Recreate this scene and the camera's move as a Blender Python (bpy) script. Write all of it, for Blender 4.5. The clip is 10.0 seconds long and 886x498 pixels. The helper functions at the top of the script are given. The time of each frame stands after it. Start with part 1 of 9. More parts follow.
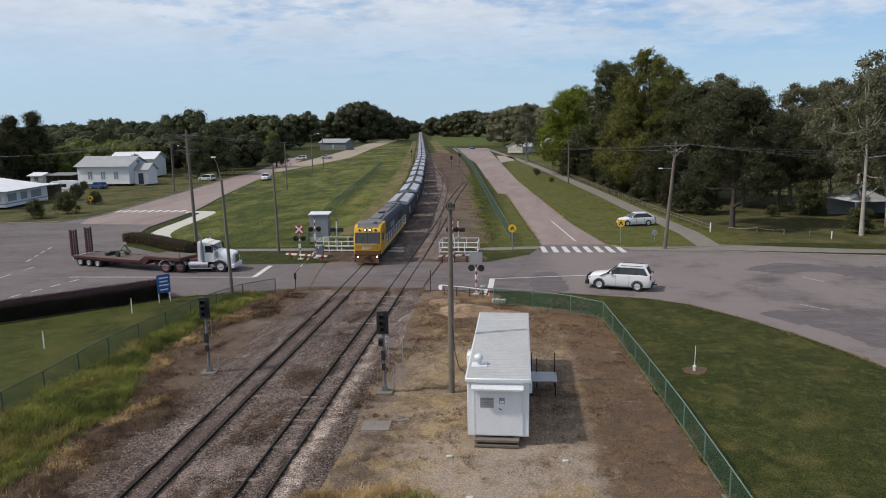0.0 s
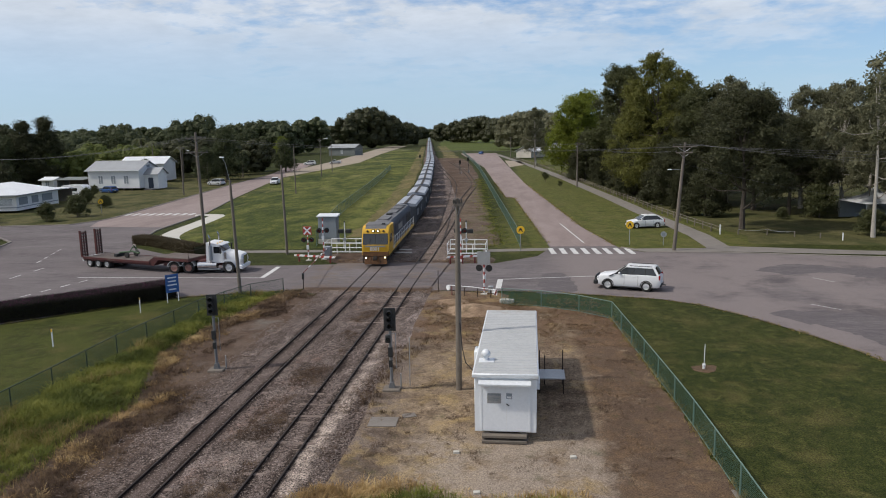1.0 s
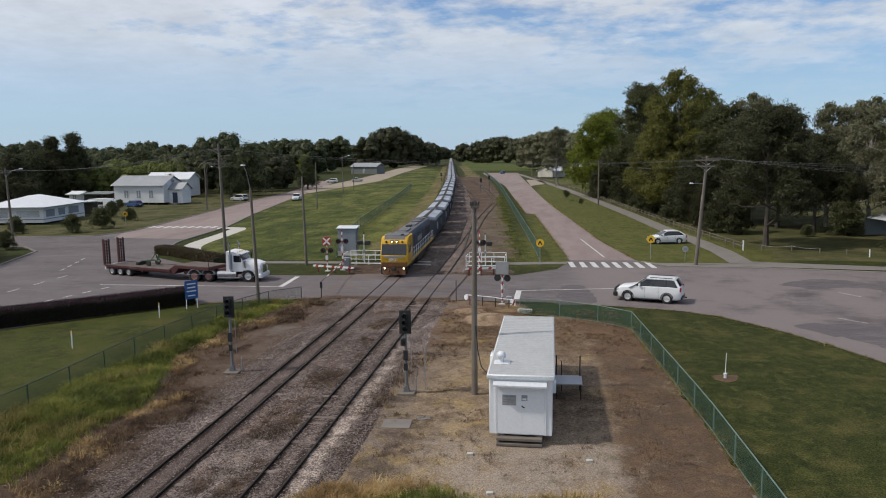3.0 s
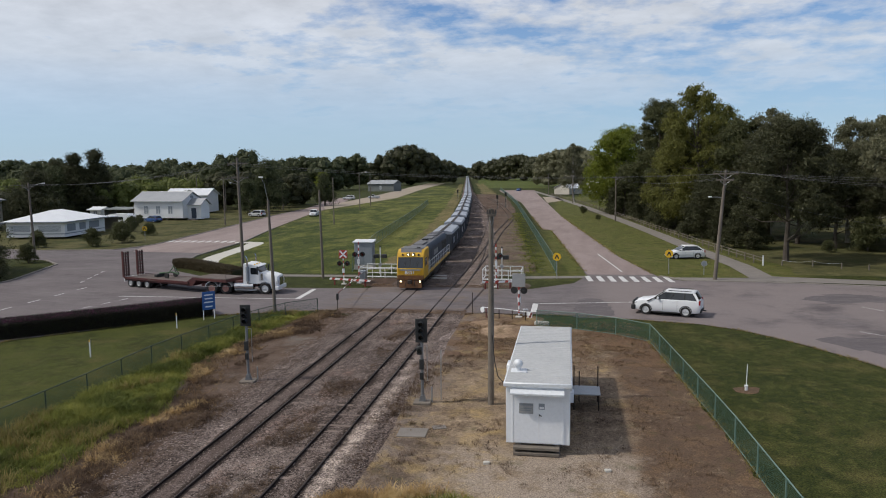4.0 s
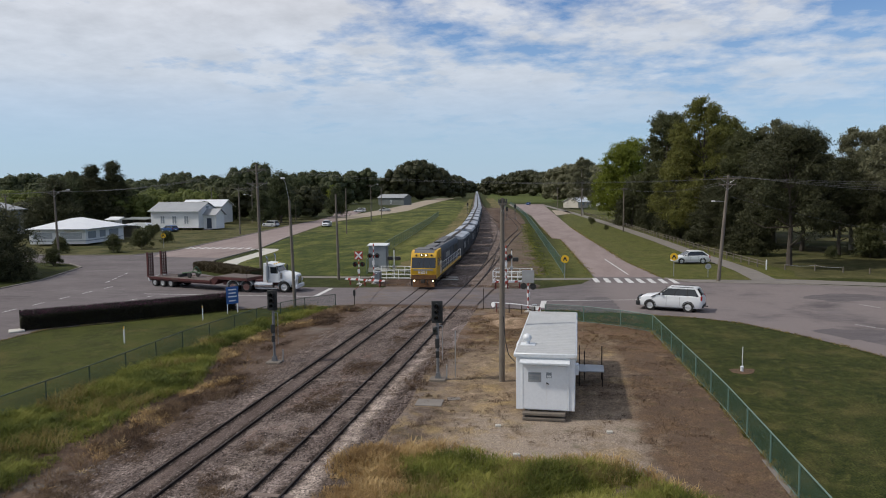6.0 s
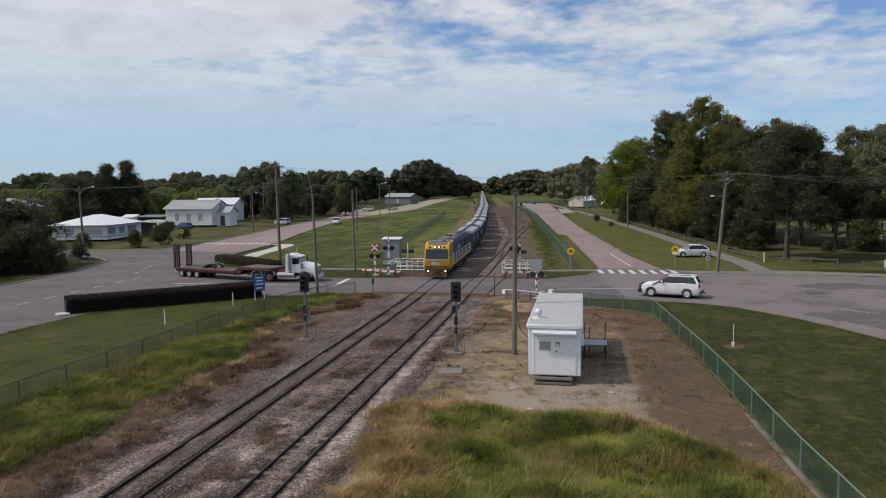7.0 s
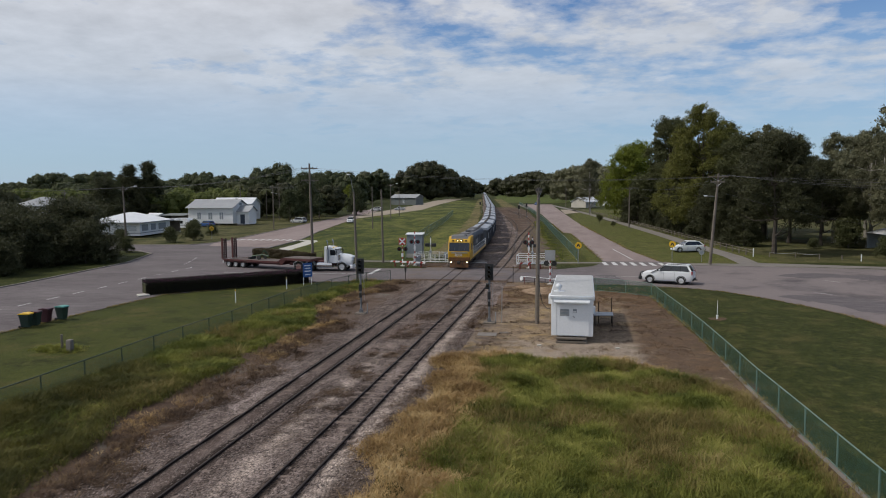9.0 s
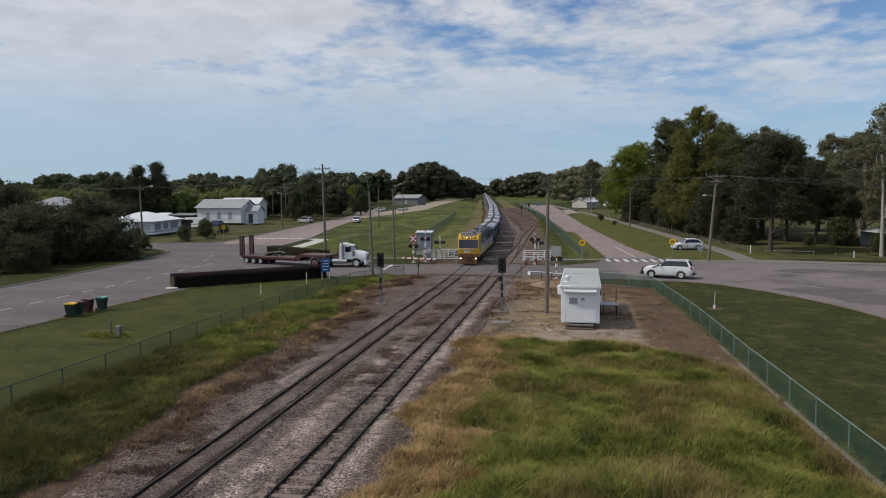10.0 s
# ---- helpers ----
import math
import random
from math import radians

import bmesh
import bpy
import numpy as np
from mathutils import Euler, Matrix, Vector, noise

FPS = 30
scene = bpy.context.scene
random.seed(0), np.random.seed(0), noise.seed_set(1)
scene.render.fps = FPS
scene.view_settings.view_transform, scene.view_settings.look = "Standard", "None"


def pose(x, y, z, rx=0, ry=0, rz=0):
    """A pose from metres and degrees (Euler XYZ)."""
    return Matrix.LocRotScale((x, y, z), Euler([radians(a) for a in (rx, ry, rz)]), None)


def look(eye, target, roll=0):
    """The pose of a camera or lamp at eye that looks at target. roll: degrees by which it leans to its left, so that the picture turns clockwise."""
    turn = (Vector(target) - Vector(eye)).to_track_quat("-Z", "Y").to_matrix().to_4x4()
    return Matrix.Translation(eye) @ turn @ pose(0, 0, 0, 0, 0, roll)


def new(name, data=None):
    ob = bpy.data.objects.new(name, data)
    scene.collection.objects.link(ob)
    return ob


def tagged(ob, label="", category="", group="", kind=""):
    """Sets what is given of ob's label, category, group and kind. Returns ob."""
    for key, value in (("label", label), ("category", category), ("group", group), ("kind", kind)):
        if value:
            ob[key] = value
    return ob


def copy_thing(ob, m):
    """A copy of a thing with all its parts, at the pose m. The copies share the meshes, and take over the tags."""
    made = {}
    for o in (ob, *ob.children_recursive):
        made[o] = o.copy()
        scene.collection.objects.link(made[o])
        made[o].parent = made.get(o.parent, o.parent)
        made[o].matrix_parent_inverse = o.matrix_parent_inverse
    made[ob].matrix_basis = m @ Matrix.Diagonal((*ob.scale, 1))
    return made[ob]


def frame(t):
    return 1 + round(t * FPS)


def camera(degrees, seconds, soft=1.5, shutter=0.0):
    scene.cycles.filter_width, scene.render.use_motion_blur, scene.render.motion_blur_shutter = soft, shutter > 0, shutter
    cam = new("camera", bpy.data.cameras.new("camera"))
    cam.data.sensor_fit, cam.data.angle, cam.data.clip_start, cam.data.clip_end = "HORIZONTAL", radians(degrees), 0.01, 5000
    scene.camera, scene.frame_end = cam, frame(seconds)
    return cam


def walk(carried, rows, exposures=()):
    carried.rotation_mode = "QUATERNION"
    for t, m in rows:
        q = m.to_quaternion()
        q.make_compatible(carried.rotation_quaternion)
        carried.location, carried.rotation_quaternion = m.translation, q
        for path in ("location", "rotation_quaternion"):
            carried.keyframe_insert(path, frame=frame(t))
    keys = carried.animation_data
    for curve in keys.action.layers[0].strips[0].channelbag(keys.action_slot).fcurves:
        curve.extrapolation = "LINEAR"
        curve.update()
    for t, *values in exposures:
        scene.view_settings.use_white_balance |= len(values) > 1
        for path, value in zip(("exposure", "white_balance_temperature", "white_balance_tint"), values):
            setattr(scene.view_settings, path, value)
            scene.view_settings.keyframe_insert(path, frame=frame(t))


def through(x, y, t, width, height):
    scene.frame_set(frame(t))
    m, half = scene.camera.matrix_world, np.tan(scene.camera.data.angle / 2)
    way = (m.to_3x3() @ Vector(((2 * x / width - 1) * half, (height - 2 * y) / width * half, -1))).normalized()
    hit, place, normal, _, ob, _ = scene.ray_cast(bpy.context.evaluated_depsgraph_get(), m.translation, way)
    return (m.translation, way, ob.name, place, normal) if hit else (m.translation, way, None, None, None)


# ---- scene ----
cam = camera(63.5, 10.0, soft=1.0, shutter=0.4)
PATH = [
    (0, (-0.681, -0.519, 12.899), (-0.885, 1.442, 12.558), -1.0),
    (0.5, (-0.683, -0.517, 12.691), (-0.899, 1.443, 12.356), -1.0),
    (1, (-0.625, -0.486, 12.43), (-0.853, 1.474, 12.106), -1.1),
    (1.5, (-0.563, -0.469, 12.198), (-0.801, 1.492, 11.886), -1.0),
    (2, (-0.485, -0.431, 11.992), (-0.733, 1.531, 11.694), -0.9),
    (2.5, (-0.433, -0.43, 11.783), (-0.697, 1.532, 11.499), -0.8),
    (4, (-0.474, -0.36, 11.087), (-0.805, 1.6, 10.871), -0.7),
    (4.5, (-0.444, -0.437, 10.87), (-0.789, 1.524, 10.683), -0.7),
    (5, (-0.383, -0.797, 10.575), (-0.733, 1.165, 10.402), -0.7),
    (5.5, (-0.297, -1.686, 10.241), (-0.648, 0.276, 10.07), -0.6),
    (7, (-0.347, -7.102, 9.436), (-0.717, -5.144, 9.265), -0.6),
    (7.5, (-0.476, -9.29, 9.369), (-0.846, -7.332, 9.2), -0.5),
    (8, (-0.654, -11.581, 9.33), (-1.025, -9.623, 9.161), -0.5),
    (8.5, (-0.874, -13.882, 9.33), (-1.244, -11.924, 9.163), -0.4),
    (9, (-1.073, -16.27, 9.292), (-1.445, -14.312, 9.125), -0.4),
    (9.5, (-1.27, -18.47, 9.201), (-1.643, -16.513, 9.034), -0.4),
    (10, (-1.561, -20.09, 9.141), (-1.933, -18.131, 8.976), -0.4),
]
walk(cam, [(t, look(eye, target, roll)) for t, eye, target, roll in PATH], [(0, 0.06), (2.0, 0.0), (4.5, -0.06), (6.0, -0.06), (7.0, -0.08), (8.0, -0.17), (10.0, -0.20)])

from mathutils.geometry import tessellate_polygon

# ---- sky, sun ----
SUN_FROM = Vector((-0.94, -0.30, 1.14)).normalized()
world = bpy.data.worlds.new("sky")
scene.world = world
world.use_nodes = True


def sky_nodes(tree):
    n, l = tree.nodes, tree.links
    n.clear()
    out, bg = n.new("ShaderNodeOutputWorld"), n.new("ShaderNodeBackground")
    sky = n.new("ShaderNodeTexSky")
    sky.sky_type, sky.sun_disc = "NISHITA", False
    sky.sun_elevation, sky.sun_rotation = math.asin(SUN_FROM.z), math.atan2(SUN_FROM.x, SUN_FROM.y)
    sky.air_density, sky.dust_density, sky.ozone_density = 1.0, 0.4, 2.0
    co = n.new("ShaderNodeTexCoord")
    sep = n.new("ShaderNodeSeparateXYZ")
    l.new(co.outputs["Generated"], sep.inputs[0])

    def m(op, a, b=None, c=None, clamp=False):
        k = n.new("ShaderNodeMath")
        k.operation, k.use_clamp = op, clamp
        for i, v in enumerate((a, b, c)):
            if v is None:
                continue
            if hasattr(v, "links"):
                l.new(v, k.inputs[i])
            else:
                k.inputs[i].default_value = v
        return k.outputs[0]

    # a flat deck of broken cloud, seen in true perspective
    up = m("ADD", m("MAXIMUM", sep.outputs[2], 0.0), 0.16)
    flat = n.new("ShaderNodeCombineXYZ")
    l.new(m("DIVIDE", sep.outputs[0], up), flat.inputs[0])
    l.new(m("DIVIDE", sep.outputs[1], up), flat.inputs[1])
    flat.inputs[2].default_value = 3.3

    def noise_of(scale, detail, rough, distort=0.0):
        k = n.new("ShaderNodeTexNoise")
        k.inputs["Scale"].default_value, k.inputs["Detail"].default_value = scale, detail
        k.inputs["Roughness"].default_value, k.inputs["Distortion"].default_value = rough, distort
        l.new(flat.outputs[0], k.inputs["Vector"])
        return k.outputs["Fac"]

    big, small, ripple = noise_of(0.62, 2.0, 0.5, 0.1), noise_of(2.7, 5.0, 0.55, 0.2), noise_of(8.5, 6.0, 0.6, 0.1)
    cover = m("ADD", m("ADD", m("MULTIPLY", big, 0.75), m("MULTIPLY", small, 0.70)), m("MULTIPLY", ripple, 0.40))
    cover = m("SUBTRACT", cover, m("MULTIPLY", m("DIVIDE", sep.outputs[0], up), 0.08))  # thinner to the east
    mask = m("MULTIPLY", m("SUBTRACT", cover, CLOUD_EDGE), 5.0, clamp=True)
    # clear band over the horizon, thin haze on it
    lift = m("MULTIPLY", m("SUBTRACT", sep.outputs[2], 0.035), 9.0, clamp=True)
    mask = m("MULTIPLY", mask, lift)
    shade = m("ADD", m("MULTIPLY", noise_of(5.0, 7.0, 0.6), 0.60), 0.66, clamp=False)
    cloud = n.new("ShaderNodeMixRGB")
    cloud.blend_type = "MULTIPLY"
    cloud.inputs[0].default_value = 1.0
    cloud.inputs[1].default_value = CLOUD
    l.new(shade, cloud.inputs[2])
    tint = n.new("ShaderNodeMixRGB")
    tint.blend_type = "MULTIPLY"
    tint.inputs[0].default_value = 1.0
    tint.inputs[2].default_value = SKY_TINT
    l.new(sky.outputs[0], tint.inputs[1])
    mix = n.new("ShaderNodeMixRGB")
    l.new(m("MULTIPLY", mask, 0.92), mix.inputs[0])
    l.new(tint.outputs[0], mix.inputs[1])
    l.new(cloud.outputs[0], mix.inputs[2])
    haze = n.new("ShaderNodeMixRGB")
    haze.inputs[2].default_value = HAZE
    l.new(m("MULTIPLY", m("SUBTRACT", 1.0, m("MULTIPLY", m("MAXIMUM", sep.outputs[2], 0.0), 4.2, clamp=True)), 0.78), haze.inputs[0])
    l.new(mix.outputs[0], haze.inputs[1])
    bg.inputs["Strength"].default_value = SKY_STRENGTH
    l.new(haze.outputs[0], bg.inputs["Color"])
    l.new(bg.outputs[0], out.inputs["Surface"])


SKY_STRENGTH, CLOUD_EDGE = 0.10, 0.765
HAZE = (4.5, 6.1, 7.9, 1)
CLOUD, SKY_TINT = (7.3, 7.5, 8.0, 1), (0.72, 0.90, 1.15, 1)
sky_nodes(world.node_tree)
sun = new("sun", bpy.data.lights.new("sun", "SUN"))
sun.data.energy, sun.data.angle, sun.data.color = 2.9, radians(3.0), (1.0, 0.94, 0.86)
sun.matrix_world = look(SUN_FROM * 100, (0, 0, 0))
scene.view_settings.exposure = 0.0


# ---- builders ----
class Geo:
    """Vertices and faces of one mesh."""

    def __init__(self):
        self.v, self.f = [], []

    def add(self, vs, fs, m=None):
        k = len(self.v)
        self.v += [tuple(m @ Vector(p)) for p in vs] if m else [tuple(p) for p in vs]
        self.f += [tuple(i + k for i in f) for f in fs]
        return self

    def box(self, x0, x1, y0, y1, z0, z1, b=0.0, m=None):
        if b <= 0:
            vs = [(x, y, z) for z in (z0, z1) for y in (y0, y1) for x in (x0, x1)]
            return self.add(vs, [(0, 2, 3, 1), (4, 5, 7, 6), (0, 1, 5, 4), (2, 6, 7, 3), (0, 4, 6, 2), (1, 3, 7, 5)], m)
        c, h = ((x0 + x1) / 2, (y0 + y1) / 2, (z0 + z1) / 2), ((x1 - x0) / 2, (y1 - y0) / 2, (z1 - z0) / 2)
        b = min(b, 0.45 * 2 * min(h))
        vs, key = [], {}
        for sx in (-1, 1):
            for sy in (-1, 1):
                for sz in (-1, 1):
                    s = (sx, sy, sz)
                    for a in range(3):
                        key[s + (a,)] = len(vs)
                        vs.append(tuple(c[i] + s[i] * (h[i] if i == a else h[i] - b) for i in range(3)))
        fs = []
        for a in range(3):
            p, q = [i for i in range(3) if i != a]
            for sa in (-1, 1):
                ring = []
                for sp, sq in ((-1, -1), (1, -1), (1, 1), (-1, 1)):
                    s = [0, 0, 0]
                    s[a], s[p], s[q] = sa, sp, sq
                    ring.append(key[tuple(s) + (a,)])
                turn = (sa > 0) ^ (a == 1)
                fs.append(tuple(ring if turn else ring[::-1]))
            # edges along axis a
            for sp in (-1, 1):
                for sq in (-1, 1):
                    lo, hi = [0, 0, 0], [0, 0, 0]
                    lo[a], lo[p], lo[q] = -1, sp, sq
                    hi[a], hi[p], hi[q] = 1, sp, sq
                    fs.append((key[tuple(lo) + (p,)], key[tuple(hi) + (p,)], key[tuple(hi) + (q,)], key[tuple(lo) + (q,)]))
        for sx in (-1, 1):
            for sy in (-1, 1):
                for sz in (-1, 1):
                    fs.append(tuple(key[(sx, sy, sz, a)] for a in range(3)))
        return self.add(vs, fs, m)

    def prism(self, poly, a, b, axis="z", m=None):
        """A polygon drawn in the other two axes, pulled from a to b along axis."""
        put = {"z": lambda p, w: (p[0], p[1], w), "y": lambda p, w: (p[0], w, p[1]), "x": lambda p, w: (w, p[0], p[1])}[axis]
        k = len(poly)
        vs = [put(p, a) for p in poly] + [put(p, b) for p in poly]
        fs = [tuple(range(k))[::-1], tuple(range(k, 2 * k))] + [(i, (i + 1) % k, k + (i + 1) % k, k + i) for i in range(k)]
        return self.add(vs, fs, m)

    def rings(self, rings, cap=True, m=None):
        k = len(rings[0])
        vs = [p for r in rings for p in r]
        fs = [(j * k + i, j * k + (i + 1) % k, (j + 1) * k + (i + 1) % k, (j + 1) * k + i) for j in range(len(rings) - 1) for i in range(k)]
        if cap:
            fs += [tuple(range(k))[::-1], tuple((len(rings) - 1) * k + i for i in range(k))]
        return self.add(vs, fs, m)

    def tube(self, pts, r, n=8, m=None):
        """A round bar through pts; r one radius or one for each point."""
        pts = [Vector(p) for p in pts]
        rs = r if isinstance(r, (list, tuple)) else [r] * len(pts)
        out = []
        for i, p in enumerate(pts):
            d = (pts[min(i + 1, len(pts) - 1)] - pts[max(i - 1, 0)]).normalized()
            side = d.cross(Vector((0, 0, 1)))
            side = side.normalized() if side.length > 0.05 else d.cross(Vector((0, 1, 0))).normalized()
            up = side.cross(d)
            out.append([p + rs[i] * (math.cos(a) * side + math.sin(a) * up) for a in (2 * math.pi * k / n for k in range(n))])
        return self.rings(out, True, m)

    def ball(self, c, r, n=10, rows=6, squash=1.0, m=None):
        out = []
        for j in range(rows + 1):
            a = math.pi * (j / rows - 0.5) * 0.985
            out.append([(c[0] + r * math.cos(a) * math.cos(t), c[1] + r * math.cos(a) * math.sin(t), c[2] + r * squash * math.sin(a)) for t in (2 * math.pi * k / n for k in range(n))])
        return self.rings(out, True, m)

    def mesh(self, name, material, smooth=True):
        me = bpy.data.meshes.new(name)
        me.from_pydata(self.v, [], self.f)
        bm = bmesh.new()
        bm.from_mesh(me)
        bmesh.ops.recalc_face_normals(bm, faces=bm.faces)
        bm.to_mesh(me)
        bm.free()
        if smooth:
            me.shade_smooth()
            me.set_sharp_from_angle(angle=radians(38))
        me.materials.append(material)
        return me


def part(name, geo, material, parent=None, label=""):
    ob = new(name, geo.mesh(name, material))
    if parent:
        ob.parent = parent
    return tagged(ob, label) if label else ob


def thing(name, label, category, m=None, group="", kind=""):
    ob = new(name)
    ob.empty_display_size = 0.2
    if m:
        ob.matrix_basis = m
    return tagged(ob, label, category, group, kind)


def array_mesh(name, verts, faces_per, material, smooth=False):
    """A mesh from an array of corners, faces_per corners to a face, none shared."""
    verts = np.asarray(verts, dtype=np.float32).reshape(-1, 3)
    count = len(verts) // faces_per
    me = bpy.data.meshes.new(name)
    me.vertices.add(len(verts))
    me.vertices.foreach_set("co", verts.ravel())
    me.loops.add(len(verts))
    me.loops.foreach_set("vertex_index", np.arange(len(verts), dtype=np.int32))
    me.polygons.add(count)
    me.polygons.foreach_set("loop_start", np.arange(0, len(verts), faces_per, dtype=np.int32))
    me.update(calc_edges=True)
    me.validate()
    me.materials.append(material)
    return me


def flat_patch(name, outline, z, material, cell=4.0, lump=0.0):
    """A level sheet with the given outline, as a structure."""
    line = [Vector((x, y, 0)) for x, y in outline]
    tris = tessellate_polygon([line])
    up = [t if (line[t[1]] - line[t[0]]).cross(line[t[2]] - line[t[0]]).z > 0 else t[::-1] for t in tris]
    me = bpy.data.meshes.new(name)
    me.from_pydata([(p.x, p.y, z) for p in line], [], up)
    me.materials.append(material)
    return tagged(new(name, me), kind="structure")


def ribbon(points, half):
    """Outline of a strip of that half width along points."""
    left, right = [], []
    for i, p in enumerate(points):
        a, b = Vector(points[max(i - 1, 0)]), Vector(points[min(i + 1, len(points) - 1)])
        d = (b - a).normalized()
        side = Vector((-d.y, d.x)) * (half[i] if isinstance(half, (list, tuple)) else half)
        left.append(tuple(Vector(p) + side))
        right.append(tuple(Vector(p) - side))
    return left + right[::-1]


def on_line(points, step):
    """Places at even steps along a line, with the heading in degrees from the y axis to the left."""
    out, left = [], 0.0
    for (x0, y0), (x1, y1) in zip(points, points[1:]):
        d = math.hypot(x1 - x0, y1 - y0)
        while left <= d:
            out.append((x0 + (x1 - x0) * left / d, y0 + (y1 - y0) * left / d, math.degrees(math.atan2(-(x1 - x0), y1 - y0))))
            left += step
        left -= d
    return out


# ---- materials ----
def material(name, dark, light, rough=0.85, metal=0.0, scale=6.0, fine=60.0, bump=0.3, blotch=0.5, random_by="", spec=0.5, rust=None, rust_at=0.62):
    """Two scales of noise between two colours, fine relief, and, if given, patches of a third colour."""
    mt = bpy.data.materials.new(name)
    mt.use_nodes = True
    n, l = mt.node_tree.nodes, mt.node_tree.links
    bsdf = n["Principled BSDF"]
    bsdf.inputs["Roughness"].default_value, bsdf.inputs["Metallic"].default_value = rough, metal
    bsdf.inputs["Specular IOR Level"].default_value = spec
    co = n.new("ShaderNodeTexCoord")

    def noise_at(s, detail=4.0, rough_=0.55):
        k = n.new("ShaderNodeTexNoise")
        k.inputs["Scale"].default_value, k.inputs["Detail"].default_value, k.inputs["Roughness"].default_value = s, detail, rough_
        l.new(co.outputs["Object"], k.inputs["Vector"])
        return k.outputs["Fac"]

    a, b = noise_at(scale, 5.0, 0.6), noise_at(fine, 3.0, 0.6)
    mixf = n.new("ShaderNodeMix")
    mixf.inputs[0].default_value = 1 - blotch
    l.new(a, mixf.inputs[2]), l.new(b, mixf.inputs[3])
    fac = mixf.outputs[0]
    stretch = n.new("ShaderNodeMapRange")
    stretch.inputs[1].default_value, stretch.inputs[2].default_value = 0.3, 0.7
    l.new(fac, stretch.inputs[0])
    fac = stretch.outputs[0]
    if random_by:
        src = n.new("ShaderNodeObjectInfo").outputs["Random"] if random_by == "object" else n.new("ShaderNodeNewGeometry").outputs["Random Per Island"]
        mr = n.new("ShaderNodeMix")
        mr.inputs[0].default_value = 0.55
        l.new(fac, mr.inputs[2]), l.new(src, mr.inputs[3])
        fac = mr.outputs[0]
    col = n.new("ShaderNodeMix")
    col.data_type = "RGBA"
    col.inputs[6].default_value, col.inputs[7].default_value = (*dark, 1), (*light, 1)
    l.new(fac, col.inputs[0])
    colour = col.outputs[2]
    if rust:
        patch = n.new("ShaderNodeMapRange")
        patch.inputs[1].default_value, patch.inputs[2].default_value = rust_at, rust_at + 0.09
        l.new(noise_at(scale * 0.45, 8.0, 0.65), patch.inputs[0])
        mx = n.new("ShaderNodeMix")
        mx.data_type = "RGBA"
        mx.inputs[7].default_value = (*rust, 1)
        l.new(patch.outputs[0], mx.inputs[0]), l.new(colour, mx.inputs[6])
        colour = mx.outputs[2]
    l.new(colour, bsdf.inputs["Base Color"])
    if bump:
        bp = n.new("ShaderNodeBump")
        bp.inputs["Strength"].default_value, bp.inputs["Distance"].default_value = bump, 0.4 / fine
        l.new(b, bp.inputs["Height"]), l.new(bp.outputs[0], bsdf.inputs["Normal"])
    return mt


def leaf_material(name, dark, light, rough=0.6, through=0.25):
    mt = material(name, dark, light, rough, scale=0.35, fine=3.0, bump=0.0, random_by="island", spec=0.3)
    n, l = mt.node_tree.nodes, mt.node_tree.links
    bsdf, out = n["Principled BSDF"], n["Material Output"]
    tr, mix = n.new("ShaderNodeBsdfTranslucent"), n.new("ShaderNodeMixShader")
    l.new(bsdf.inputs["Base Color"].links[0].from_socket, tr.inputs["Color"])
    mix.inputs[0].default_value = through
    l.new(bsdf.outputs[0], mix.inputs[1]), l.new(tr.outputs[0], mix.inputs[2])
    l.new(mix.outputs[0], out.inputs["Surface"])
    return mt


def glow(name, colour, strength):
    mt = bpy.data.materials.new(name)
    mt.use_nodes = True
    b = mt.node_tree.nodes["Principled BSDF"]
    b.inputs["Base Color"].default_value = (*colour, 1)
    b.inputs["Emission Color"].default_value, b.inputs["Emission Strength"].default_value = (*colour, 1), strength
    return mt


